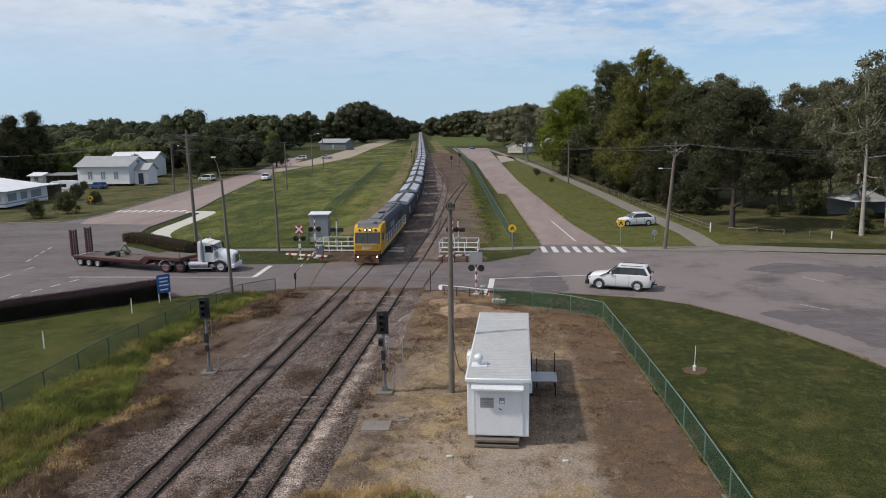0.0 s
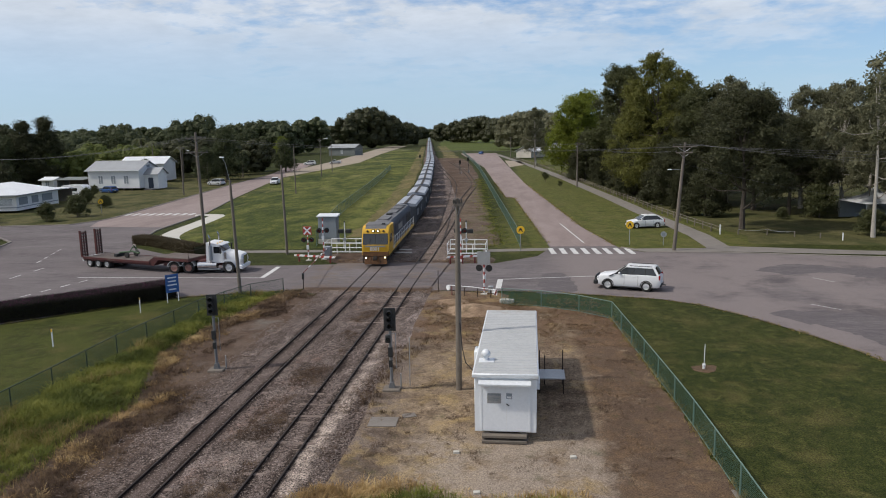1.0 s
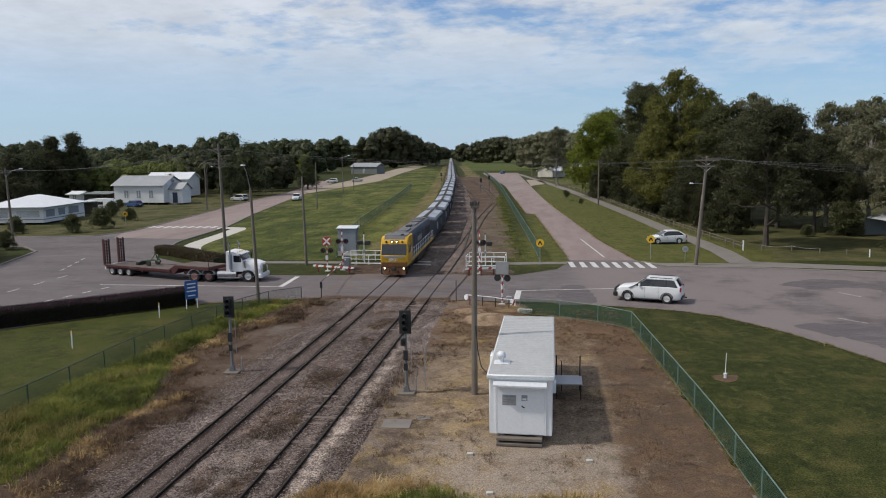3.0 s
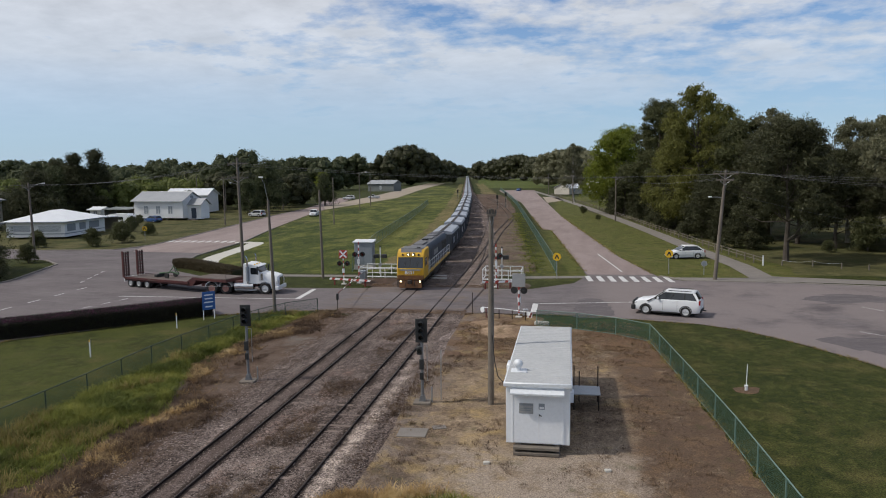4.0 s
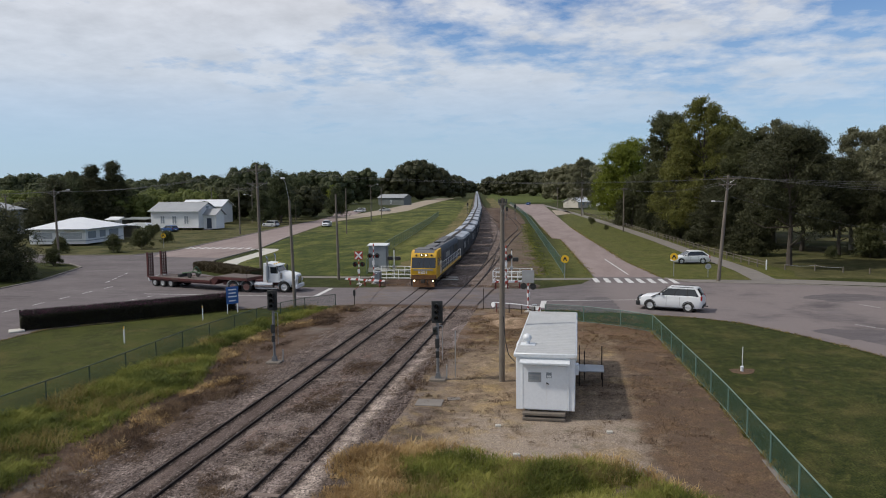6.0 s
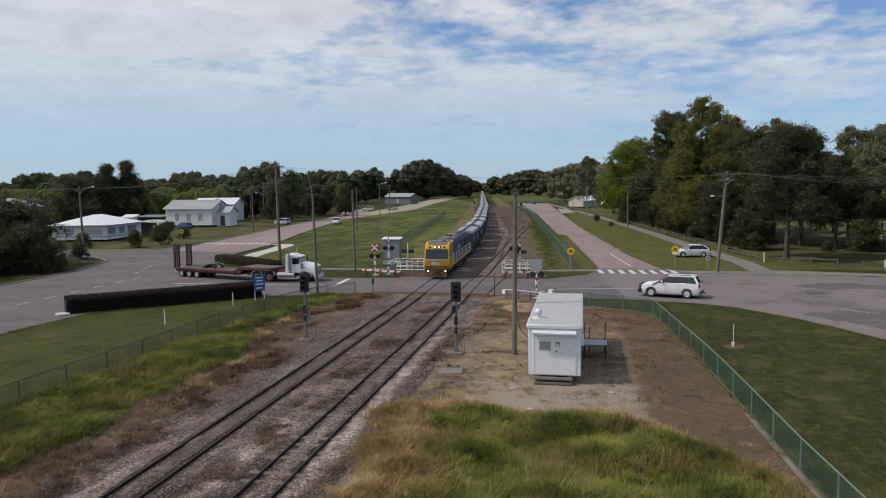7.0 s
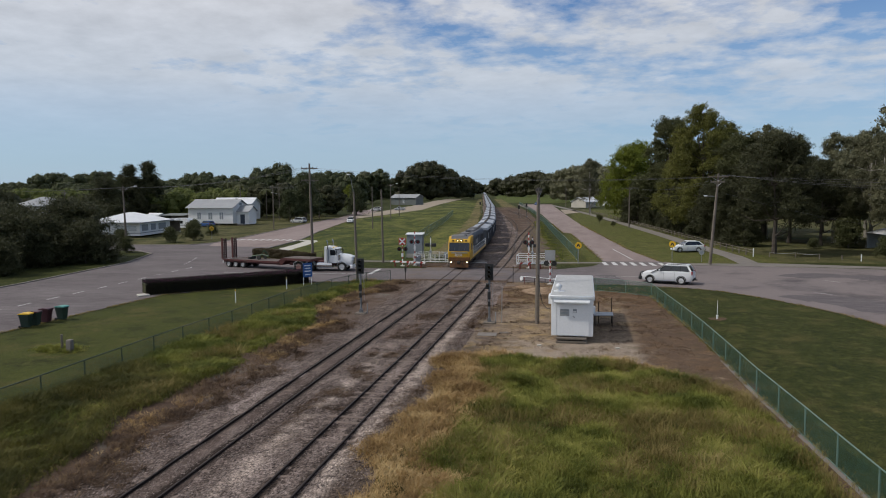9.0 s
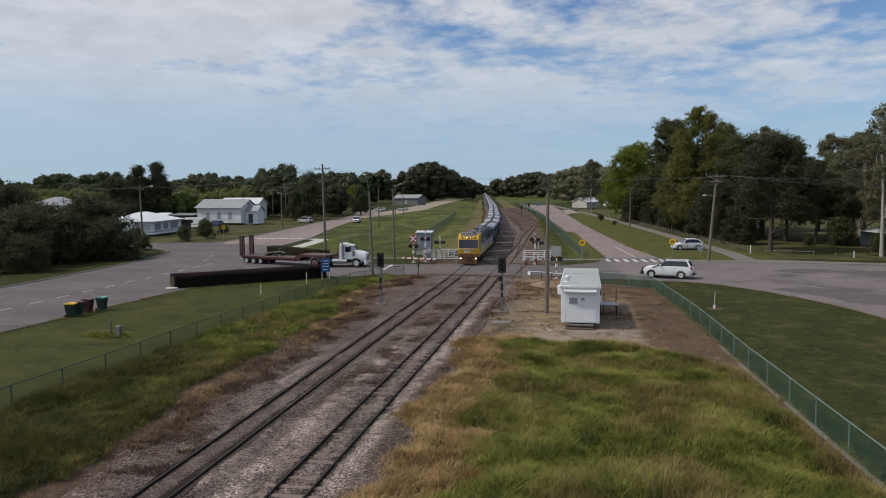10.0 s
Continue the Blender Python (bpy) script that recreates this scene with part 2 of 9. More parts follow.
def ground_material(name, stops, scales=(0.12, 1.1, 9.0), weights=(0.42, 0.33, 0.25), patch=None, patch_scale=0.25, patch_at=0.56, speckle=0.35, speckle_scale=28.0, stretch=1.0, bump=0.6, contrast=(0.37, 0.63), rough=0.95):
    """Soil, grass or road: three scales of mottling over three colours, patches of a fourth, and fine speckle."""
    mt = bpy.data.materials.new(name)
    mt.use_nodes = True
    n, l = mt.node_tree.nodes, mt.node_tree.links
    bsdf = n["Principled BSDF"]
    bsdf.inputs["Roughness"].default_value, bsdf.inputs["Specular IOR Level"].default_value = rough, 0.15
    co, mp = n.new("ShaderNodeTexCoord"), n.new("ShaderNodeMapping")
    mp.inputs["Scale"].default_value = (1.0, 1.0 / stretch, 1.0)
    l.new(co.outputs["Object"], mp.inputs[0])

    def noise_at(s, detail, src, rough_=0.6, distort=0.0):
        k = n.new("ShaderNodeTexNoise")
        k.inputs["Scale"].default_value, k.inputs["Detail"].default_value = s, detail
        k.inputs["Roughness"].default_value, k.inputs["Distortion"].default_value = rough_, distort
        l.new(src, k.inputs["Vector"])
        return k.outputs["Fac"]

    def m(op, a, b):
        k = n.new("ShaderNodeMath")
        k.operation = op
        for i, v in enumerate((a, b)):
            if isinstance(v, float):
                k.inputs[i].default_value = v
            else:
                l.new(v, k.inputs[i])
        return k.outputs[0]

    parts = [noise_at(sc, 4.0, mp.outputs[0] if i < 2 else co.outputs["Object"], 0.6, 0.4 if i < 2 else 0.0) for i, sc in enumerate(scales)]
    f = m("ADD", m("ADD", m("MULTIPLY", parts[0], weights[0]), m("MULTIPLY", parts[1], weights[1])), m("MULTIPLY", parts[2], weights[2]))
    r = n.new("ShaderNodeMapRange")
    r.inputs[1].default_value, r.inputs[2].default_value = contrast
    l.new(f, r.inputs[0])
    ramp = n.new("ShaderNodeValToRGB")
    ramp.color_ramp.elements.new(0.5)
    for e, pos, c in zip(ramp.color_ramp.elements, (0.0, 0.5, 1.0), stops):
        e.position, e.color = pos, (*c, 1)
    l.new(r.outputs[0], ramp.inputs[0])
    colour = ramp.outputs[0]
    if patch:
        pr = n.new("ShaderNodeMapRange")
        pr.inputs[1].default_value, pr.inputs[2].default_value = patch_at, patch_at + 0.10
        l.new(noise_at(patch_scale, 8.0, mp.outputs[0], 0.68, 0.6), pr.inputs[0])
        mx = n.new("ShaderNodeMix")
        mx.data_type = "RGBA"
        mx.inputs[7].default_value = (*patch, 1)
        l.new(m("MULTIPLY", pr.outputs[0], 0.8), mx.inputs[0]), l.new(colour, mx.inputs[6])
        colour = mx.outputs[2]
    fine = noise_at(speckle_scale, 3.0, co.outputs["Object"], 0.75)
    sp = n.new("ShaderNodeMapRange")
    sp.inputs[1].default_value, sp.inputs[2].default_value, sp.inputs[3].default_value, sp.inputs[4].default_value = 0.33, 0.67, 1.0 - speckle, 1.0 + speckle
    l.new(fine, sp.inputs[0])
    mul = n.new("ShaderNodeMix")
    mul.data_type, mul.blend_type = "RGBA", "MULTIPLY"
    mul.inputs[0].default_value = 1.0
    l.new(colour, mul.inputs[6]), l.new(sp.outputs[0], mul.inputs[7])
    l.new(mul.outputs[2], bsdf.inputs["Base Color"])
    bp = n.new("ShaderNodeBump")
    bp.inputs["Strength"].default_value, bp.inputs["Distance"].default_value = bump, 0.05
    l.new(m("ADD", fine, parts[2]), bp.inputs["Height"]), l.new(bp.outputs[0], bsdf.inputs["Normal"])
    return mt


def add_layers(mt, layers, wander=1.6):
    """Zones of other colours over a ground material, worn soil for the most part: (colour, (x0, x1, edge), (y0, y1,
    edge), noise scale, threshold, strength).
    """
    n, l = mt.node_tree.nodes, mt.node_tree.links
    bsdf = n["Principled BSDF"]
    co = n.new("ShaderNodeTexCoord").outputs["Object"]
    drift = n.new("ShaderNodeTexNoise")
    drift.inputs["Scale"].default_value, drift.inputs["Detail"].default_value, drift.inputs["Roughness"].default_value = 0.7, 6.0, 0.7
    l.new(co, drift.inputs["Vector"])
    off = n.new("ShaderNodeVectorMath")
    off.operation = "MULTIPLY_ADD"
    off.inputs[1].default_value = (wander, wander, 0)
    l.new(drift.outputs["Color"], off.inputs[0]), l.new(co, off.inputs[2])
    back = n.new("ShaderNodeVectorMath")
    back.inputs[1].default_value = (-wander / 2, -wander / 2, 0)
    l.new(off.outputs[0], back.inputs[0])
    xyz = n.new("ShaderNodeSeparateXYZ")
    l.new(back.outputs[0], xyz.inputs[0])
    old = bsdf.inputs["Base Color"].links[0].from_node  # the speckle, laid over all layers
    colour = old.inputs[6].links[0].from_socket

    def ramp(src, lo, hi, a=0.0, b=1.0):
        k = n.new("ShaderNodeMapRange")
        k.interpolation_type = "SMOOTHSTEP"
        k.inputs[1].default_value, k.inputs[2].default_value, k.inputs[3].default_value, k.inputs[4].default_value = lo, hi, a, b
        l.new(src, k.inputs[0])
        return k.outputs[0]

    def times(a, b):
        k = n.new("ShaderNodeMath")
        k.operation = "MULTIPLY"
        l.new(a, k.inputs[0]), l.new(b, k.inputs[1])
        return k.outputs[0]

    for seed, (tint, xs, ys, scale, at, strength) in enumerate(layers):
        f = None
        for src, (a, b, e) in ((xyz.outputs[0], xs), (xyz.outputs[1], ys)):
            g = times(ramp(src, a - e, a + e), ramp(src, b - e, b + e, 1.0, 0.0))
            f = g if f is None else times(f, g)
        k = n.new("ShaderNodeTexNoise")
        k.noise_dimensions = "4D"
        k.inputs["W"].default_value = seed * 3.7
        k.inputs["Scale"].default_value, k.inputs["Detail"].default_value, k.inputs["Roughness"].default_value = scale, 7.0, 0.72
        l.new(co, k.inputs["Vector"])
        f = times(f, ramp(k.outputs["Fac"], at - 0.09, at + 0.09, 0.0, strength))
        mx = n.new("ShaderNodeMix")
        mx.data_type = "RGBA"
        mx.inputs[7].default_value = (*tint, 1)
        l.new(f, mx.inputs[0]), l.new(colour, mx.inputs[6])
        colour = mx.outputs[2]
    l.new(colour, old.inputs[6])
    return mt


GRASS = ground_material("mown_grass", ((0.013, 0.019, 0.004), (0.030, 0.037, 0.007), (0.058, 0.062, 0.016)), (0.6, 2.6, 11.0), (0.24, 0.34, 0.42), contrast=(0.38, 0.62), patch=(0.070, 0.070, 0.019), patch_scale=1.3, patch_at=0.54, speckle=0.7, speckle_scale=13.0, stretch=1.2)
add_layers(GRASS, (
    ((0.120, 0.105, 0.046), (-160, -64, 3.0), (92, 230, 4), 0.16, 0.48, 0.7),
    ((0.060, 0.068, 0.013), (-38, -26, 2.0), (-20, 52, 4), 0.35, 0.47, 0.65),
    ((0.100, 0.080, 0.028), (-38, -26, 2.0), (-20, 52, 4), 0.28, 0.58, 0.55),
    ((0.105, 0.088, 0.030), (5, 24, 2.0), (-20, 54, 3), 0.35, 0.57, 0.55),
    ((0.066, 0.076, 0.016), (-3, 24, 1.5), (73, 300, 3), 0.3, 0.40, 0.85),
    ((0.112, 0.110, 0.030), (-4, 24, 2.0), (73, 300, 4), 1.1, 0.51, 0.75),
    ((0.120, 0.104, 0.040), (-4, 24, 2.0), (73, 300, 4), 0.3, 0.56, 0.6)))
ROUGH_GRASS = ground_material("meadow_grass", ((0.023, 0.035, 0.007), (0.062, 0.074, 0.014), (0.140, 0.138, 0.036)), (0.06, 0.35, 2.0), (0.38, 0.34, 0.28), contrast=(0.42, 0.58), patch=(0.17, 0.155, 0.055), patch_scale=0.09, patch_at=0.55, speckle=0.5, speckle_scale=8.0, stretch=2.2)
LITTER = ground_material("leaf_litter", ((0.032, 0.033, 0.013), (0.070, 0.068, 0.026), (0.130, 0.114, 0.052)), (0.16, 0.9, 5.0), patch=(0.045, 0.055, 0.016), patch_scale=0.12, patch_at=0.52, speckle=0.4, speckle_scale=14.0)
ASPHALT = ground_material("worn_asphalt", ((0.095, 0.081, 0.082), (0.134, 0.117, 0.118), (0.175, 0.155, 0.155)), (0.09, 0.6, 4.0), (0.45, 0.35, 0.20), patch=(0.085, 0.076, 0.079), patch_scale=0.16, patch_at=0.58, speckle=0.16, speckle_scale=22.0, stretch=0.45, bump=0.2, rough=0.88)
add_layers(ASPHALT, (
    ((0.200, 0.170, 0.163), (2.0, 90, 2.5), (-70, 72, 3), 0.12, 0.42, 0.85),
    ((0.150, 0.130, 0.130), (-66, -20, 4), (40, 110, 5), 0.12, 0.52, 0.6),
    ((0.075, 0.066, 0.069), (14, 40, 3), (38, 68, 4), 0.16, 0.58, 0.8),
    ((0.150, 0.115, 0.090), (-20, -6, 1.5), (53, 67, 1.0), 0.4, 0.54, 0.7)), 2.0)
PALE_ASPHALT = ground_material("pale_pinkish_asphalt", ((0.190, 0.148, 0.138), (0.245, 0.196, 0.183), (0.295, 0.240, 0.225)), (0.07, 0.5, 4.0), (0.45, 0.35, 0.20), patch=(0.165, 0.132, 0.126), patch_scale=0.1, patch_at=0.58, speckle=0.14, speckle_scale=20.0, stretch=4.0, bump=0.2)
TAR = ground_material("dark_tar_patch", ((0.080, 0.071, 0.075), (0.120, 0.106, 0.109), (0.165, 0.145, 0.145)), (0.3, 1.5, 6.0), patch=(0.115, 0.102, 0.102), patch_scale=0.5, patch_at=0.5, speckle=0.2, stretch=0.3, bump=0.2)
DIRT = ground_material("bare_dirt", ((0.090, 0.062, 0.042), (0.180, 0.132, 0.090), (0.300, 0.228, 0.155)), (0.17, 1.0, 6.0), (0.34, 0.34, 0.32), patch=(0.30, 0.215, 0.105), patch_scale=0.35, patch_at=0.55, contrast=(0.40, 0.60), speckle=0.55, speckle_scale=18.0)
add_layers(DIRT, (
    ((0.30, 0.245, 0.195), (-5.5, 3.0, 0.8), (20.5, 27.5, 1.5), 0.5, 0.45, 0.85),
    ((0.165, 0.132, 0.112), (-12, -6.4, 0.7), (0, 60, 2), 0.6, 0.45, 0.9),
    ((0.070, 0.050, 0.037), (-8.4, -4.6, 0.8), (16, 34, 2), 0.55, 0.55, 0.8),
    ((0.094, 0.062, 0.042), (2.4, 12, 0.6), (0, 60, 2), 0.8, 0.40, 0.92),
    ((0.125, 0.076, 0.046), (-9, 12, 1.0), (40.5, 54, 2), 0.45, 0.47, 0.9),
    ((0.165, 0.104, 0.058), (2.2, 12, 0.6), (0, 60, 2), 0.9, 0.55, 0.6),
    ((0.30, 0.215, 0.10), (-9, -2.6, 0.8), (17, 54, 2), 0.5, 0.57, 0.7),
    ((0.062, 0.062, 0.022), (-9, 12, 0.8), (17, 54, 2), 0.9, 0.63, 0.6)))
VERGE = ground_material("dark_weedy_soil", ((0.042, 0.027, 0.019), (0.088, 0.058, 0.041), (0.150, 0.105, 0.075)), (0.15, 0.9, 6.0), patch=(0.15, 0.135, 0.12), patch_scale=0.25, patch_at=0.56, speckle=0.5, speckle_scale=20.0, stretch=1.3)
add_layers(VERGE, (
    ((0.060, 0.070, 0.018), (-11, 0, 1.5), (72, 200, 4), 0.25, 0.54, 0.8),
    ((0.145, 0.112, 0.084), (-14, 0, 1.5), (70, 200, 4), 0.3, 0.51, 0.75),
    ((0.135, 0.100, 0.078), (-24, -15, 1.0), (22, 56, 4), 0.6, 0.52, 0.7)))
BALLAST = ground_material("grey_ballast", ((0.050, 0.036, 0.030), (0.130, 0.100, 0.086), (0.270, 0.218, 0.194)), (0.22, 1.1, 7.0), (0.30, 0.30, 0.40), patch=(0.36, 0.295, 0.27), patch_scale=0.7, patch_at=0.60, speckle=1.0, speckle_scale=13.0, stretch=2.5, bump=1.0, contrast=(0.41, 0.60))
add_layers(BALLAST, (
    ((0.42, 0.345, 0.29), (-9.35, -8.65, 0.3), (-60, 40, 8), 0.9, 0.46, 0.9),
    ((0.40, 0.325, 0.275), (-12.2, -11.5, 0.3), (-60, 24, 7), 0.7, 0.46, 0.85),
    ((0.045, 0.032, 0.024), (-13.0, -10.7, 0.4), (8, 48, 5), 0.55, 0.54, 0.85),
    ((0.26, 0.17, 0.135), (-13.2, -11.8, 0.4), (20, 54, 4), 0.35, 0.56, 0.7),
    ((0.075, 0.050, 0.035), (-30, -15.9, 0.5), (-60, 56, 2), 0.6, 0.50, 0.8),
    ((0.075, 0.054, 0.040), (-8.6, -5, 0.4), (-60, 22, 3), 0.5, 0.47, 0.85),
    # bands beside the loop rails: oily staining, with the rails' shadow painted in
    ((0.026, 0.018, 0.014), (-10.82, -10.36, 0.12), (-60, 56, 3), 0.9, 0.40, 0.85),
    ((0.026, 0.018, 0.014), (-9.74, -9.28, 0.12), (-60, 56, 3), 0.9, 0.44, 0.85),
    ((0.135, 0.104, 0.078), (-14.0, -5, 0.6), (66, 140, 4), 0.3, 0.5, 0.6)), 0.9)

STONE = material("ballast_stone", (0.044, 0.032, 0.027), (0.36, 0.297, 0.266), 0.9, scale=0.6, fine=12.0, bump=0.0, random_by="island", spec=0.15)
GRAVEL = material("pale_gravel", (0.24, 0.20, 0.155), (0.36, 0.31, 0.25), 0.95, scale=0.1, fine=6.0, bump=0.3, spec=0.1)
CONCRETE = material("pale_concrete", (0.40, 0.38, 0.34), (0.53, 0.51, 0.46), 0.9, scale=0.6, fine=18.0, bump=0.15)
KERB = material("grey_kerb_concrete", (0.13, 0.115, 0.102), (0.22, 0.198, 0.175), 0.9, scale=0.8, fine=18.0, bump=0.2)
PAINT = material("road_paint", (0.38, 0.37, 0.36), (0.66, 0.66, 0.64), 0.8, scale=1.6, fine=22.0, bump=0.1, rust=(0.26, 0.25, 0.25), rust_at=0.62)
RAIL = material("rusty_rail_steel", (0.020, 0.014, 0.012), (0.060, 0.040, 0.032), 0.6, 0.5, scale=2.0, fine=30.0, bump=0.1)
RAILHEAD = material("worn_rail_head", (0.022, 0.016, 0.014), (0.060, 0.046, 0.040), 0.6, 0.3, scale=1.0, fine=20.0, bump=0.05, spec=0.25)
SLEEPER = material("weathered_sleeper", (0.12, 0.088, 0.073), (0.25, 0.192, 0.162), 0.9, scale=2.0, fine=26.0, bump=0.4, random_by="object")
TRACK_FILL = ground_material("oily_track_fill", ((0.042, 0.030, 0.025), (0.092, 0.068, 0.058), (0.165, 0.128, 0.112)), (0.3, 1.2, 7.0), patch=(0.185, 0.15, 0.135), patch_scale=0.5, patch_at=0.56, speckle=0.7, speckle_scale=17.0, stretch=3.0, bump=1.0)
add_layers(TRACK_FILL, (
    # same along the main rails, oil stain and rail shadow in one dark colour
    ((0.022, 0.015, 0.012), (-14.86, -14.42, 0.1), (-60, 56, 3), 1.2, 0.36, 0.9),
    ((0.022, 0.015, 0.012), (-13.78, -13.34, 0.1), (-60, 56, 3), 1.2, 0.36, 0.9),
    ((0.25, 0.19, 0.16), (-14.4, -13.8, 0.15), (-60, 20, 6), 0.8, 0.56, 0.6)), 0.25)
HUT_ROOF = material("dull_white_roof_sheet", (0.33, 0.335, 0.335), (0.45, 0.455, 0.45), 0.5, 0.0, scale=0.6, fine=7.0, bump=0.03, rust=(0.34, 0.31, 0.28), rust_at=0.62)
WHITE_STEEL = material("white_painted_steel", (0.70, 0.72, 0.745), (0.80, 0.82, 0.84), 0.45, scale=0.9, fine=9.0, bump=0.03, rust=(0.52, 0.53, 0.54), rust_at=0.68)
ROOF_WHITE = material("white_roof_sheet", (0.56, 0.58, 0.60), (0.74, 0.76, 0.78), 0.45, 0.1, scale=0.5, fine=7.0, bump=0.03, rust=(0.44, 0.42, 0.40), rust_at=0.66)
GALV = material("galvanised_steel", (0.30, 0.31, 0.32), (0.44, 0.455, 0.47), 0.5, 0.6, scale=1.2, fine=18.0, bump=0.04)
GREY_BOX = material("grey_painted_cabinet", (0.20, 0.225, 0.25), (0.27, 0.30, 0.33), 0.5, scale=0.9, fine=12.0, bump=0.03)
BLACK = material("black_paint", (0.010, 0.011, 0.012), (0.026, 0.027, 0.028), 0.55, scale=1.2, fine=20.0, bump=0.05)
RUBBER = material("black_rubber", (0.013, 0.013, 0.013), (0.030, 0.029, 0.028), 0.85, scale=3.0, fine=30.0, bump=0.1)
TIMBER = material("grey_timber", (0.100, 0.084, 0.069), (0.200, 0.172, 0.142), 0.9, scale=1.3, fine=26.0, bump=0.3)
GREEN_WIRE = material("green_coated_wire", (0.018, 0.062, 0.048), (0.035, 0.105, 0.08), 0.55, scale=1.0, fine=20.0, bump=0.0)
RED = material("red_paint", (0.27, 0.028, 0.022), (0.42, 0.050, 0.036), 0.5, scale=1.0, fine=14.0, bump=0.03)
YELLOW = material("yellow_sign_paint", (0.72, 0.42, 0.015), (0.85, 0.52, 0.03), 0.45, scale=1.0, fine=12.0, bump=0.02)
BLUE = material("blue_sign_paint", (0.02, 0.075, 0.25), (0.03, 0.11, 0.34), 0.45, scale=1.0, fine=12.0, bump=0.02)
SIGN_WHITE = material("white_sign_paint", (0.70, 0.71, 0.72), (0.80, 0.81, 0.82), 0.45, scale=1.0, fine=12.0, bump=0.02)
GLASS = material("dark_window_glass", (0.010, 0.013, 0.016), (0.020, 0.025, 0.03), 0.06, scale=0.6, fine=5.0, bump=0.0, spec=0.8)
CHROME = material("polished_metal", (0.55, 0.55, 0.56), (0.68, 0.68, 0.69), 0.2, 1.0, scale=1.0, fine=20.0, bump=0.02)
BARK = material("grey_bark", (0.075, 0.06, 0.05), (0.20, 0.17, 0.14), 0.9, scale=1.1, fine=14.0, bump=0.6)
DARK_BARK = material("dark_bark", (0.035, 0.028, 0.022), (0.10, 0.082, 0.066), 0.9, scale=1.1, fine=14.0, bump=0.6)
PALE_BARK = material("pale_gum_bark", (0.26, 0.235, 0.20), (0.46, 0.43, 0.38), 0.85, scale=0.9, fine=8.0, bump=0.3)


# ---- ground, roads ----
def smooth_line(points, step=2.0):
    """More points along a line, rounded at its corners."""
    pts = [Vector(p) for p in points]
    out = []
    for i in range(len(pts) - 1):
        p0, p1, p2, p3 = pts[max(i - 1, 0)], pts[i], pts[i + 1], pts[min(i + 2, len(pts) - 1)]
        k = max(1, int((p2 - p1).length / step))
        for j in range(k):
            t = j / k
            out.append(tuple(0.5 * (2 * p1 + (p2 - p0) * t + (2 * p0 - 5 * p1 + 4 * p2 - p3) * t * t + (3 * p1 - p0 - 3 * p2 + p3) * t ** 3)))
    return out + [tuple(pts[-1])]


def ground_sheet():
    """One sheet to the horizon, finer near the crossing, with slight unevenness."""
    def axis(c, near, far):
        s = [c + i * 2.5 for i in range(-int(near / 2.5), int(near / 2.5) + 1)]
        k, d = s[-1], 5.0
        while k < far:
            k += d
            d *= 1.45
            s.append(k)
        k, d = s[0], 5.0
        while k > -far:
            k -= d
            d *= 1.45
            s.insert(0, k)
        return s
    xs, ys = axis(-12, 90, 3200), axis(60, 120, 3600)
    vs = [(x, y, 0.0) for y in ys for x in xs]
    k = len(xs)
    fs = [(j * k + i, j * k + i + 1, (j + 1) * k + i + 1, (j + 1) * k + i) for j in range(len(ys) - 1) for i in range(k - 1)]
    g = Geo().add(vs, fs)
    return tagged(new("ground", g.mesh("ground", GRASS)), kind="structure")


ground_sheet()


def ragged(points, amp=0.35, step=0.5, seed=1):
    """The outline with an uneven, worn edge."""
    line = smooth_line(list(points) + [points[0]], step)[:-1]
    return [(x + amp * (noise.noise(Vector((x * 0.9, y * 0.9, seed))) + 0.6 * noise.noise(Vector((x * 2.7, y * 2.7, seed)))), y + amp * (noise.noise(Vector((x * 0.9, y * 0.9, seed + 9))) + 0.6 * noise.noise(Vector((x * 2.7, y * 2.7, seed + 9))))) for x, y in line]


ROAD = [(-38.6, -70), (-38.6, 20), (-38.4, 27), (-38.1, 33.3), (-37.8, 38), (-37.6, 41.6), (-28.5, 50.8), (-25, 52.4), (-22.8, 53), (-18.2, 54.7), (-13.1, 54.9), (-9.3, 54.5),
        (-1.7, 54.4), (3, 53.7), (5.9, 52.9), (9.1, 52.1), (11.5, 50.5), (13.8, 47.5), (16, 43.7), (17.7, 39.9), (18.5, 37.4), (19.6, 32), (20.5, 20), (21, -70),
        (33, -70), (33, 25), (37, 46), (46, 55), (90, 54), (90, 64), (33.8, 69.4), (25.8, 70.8), (18, 72.3), (11.3, 72.5), (9.2, 75.3), (6.5, 92), (3.9, 120), (-0.9, 172), (-5.8, 242), (-13.9, 358), (-16, 400),
        (-36.5, 404), (-31.2, 363), (-18.0, 270), (-14.4, 244), (-7.9, 173), (-4.2, 134), (-2.6, 132.6), (0.5, 95), (2.0, 75.2), (0.6, 70.2), (-3.5, 66.2), (-15.5, 66.1), (-22.9, 64.9), (-26.8, 64.8), (-32, 66.5), (-38, 70.5), (-44.8, 75.5),
        (-46.3, 78), (-49.8, 89.7), (-51.8, 108.7), (-58.4, 137), (-66, 175), (-73, 215), (-90, 300), (-103, 300), (-86, 245), (-79, 209), (-75.8, 179.6), (-69, 134.6), (-64.8, 101), (-66.6, 96),
        (-78, 94.4), (-150, 104), (-150, 95), (-80, 86), (-68, 83.5), (-63.2, 79.5), (-58.7, 67), (-57.4, 55), (-56.4, 46), (-56, 36), (-56, -70)]
flat_patch("road", ROAD, 0.030, ASPHALT)


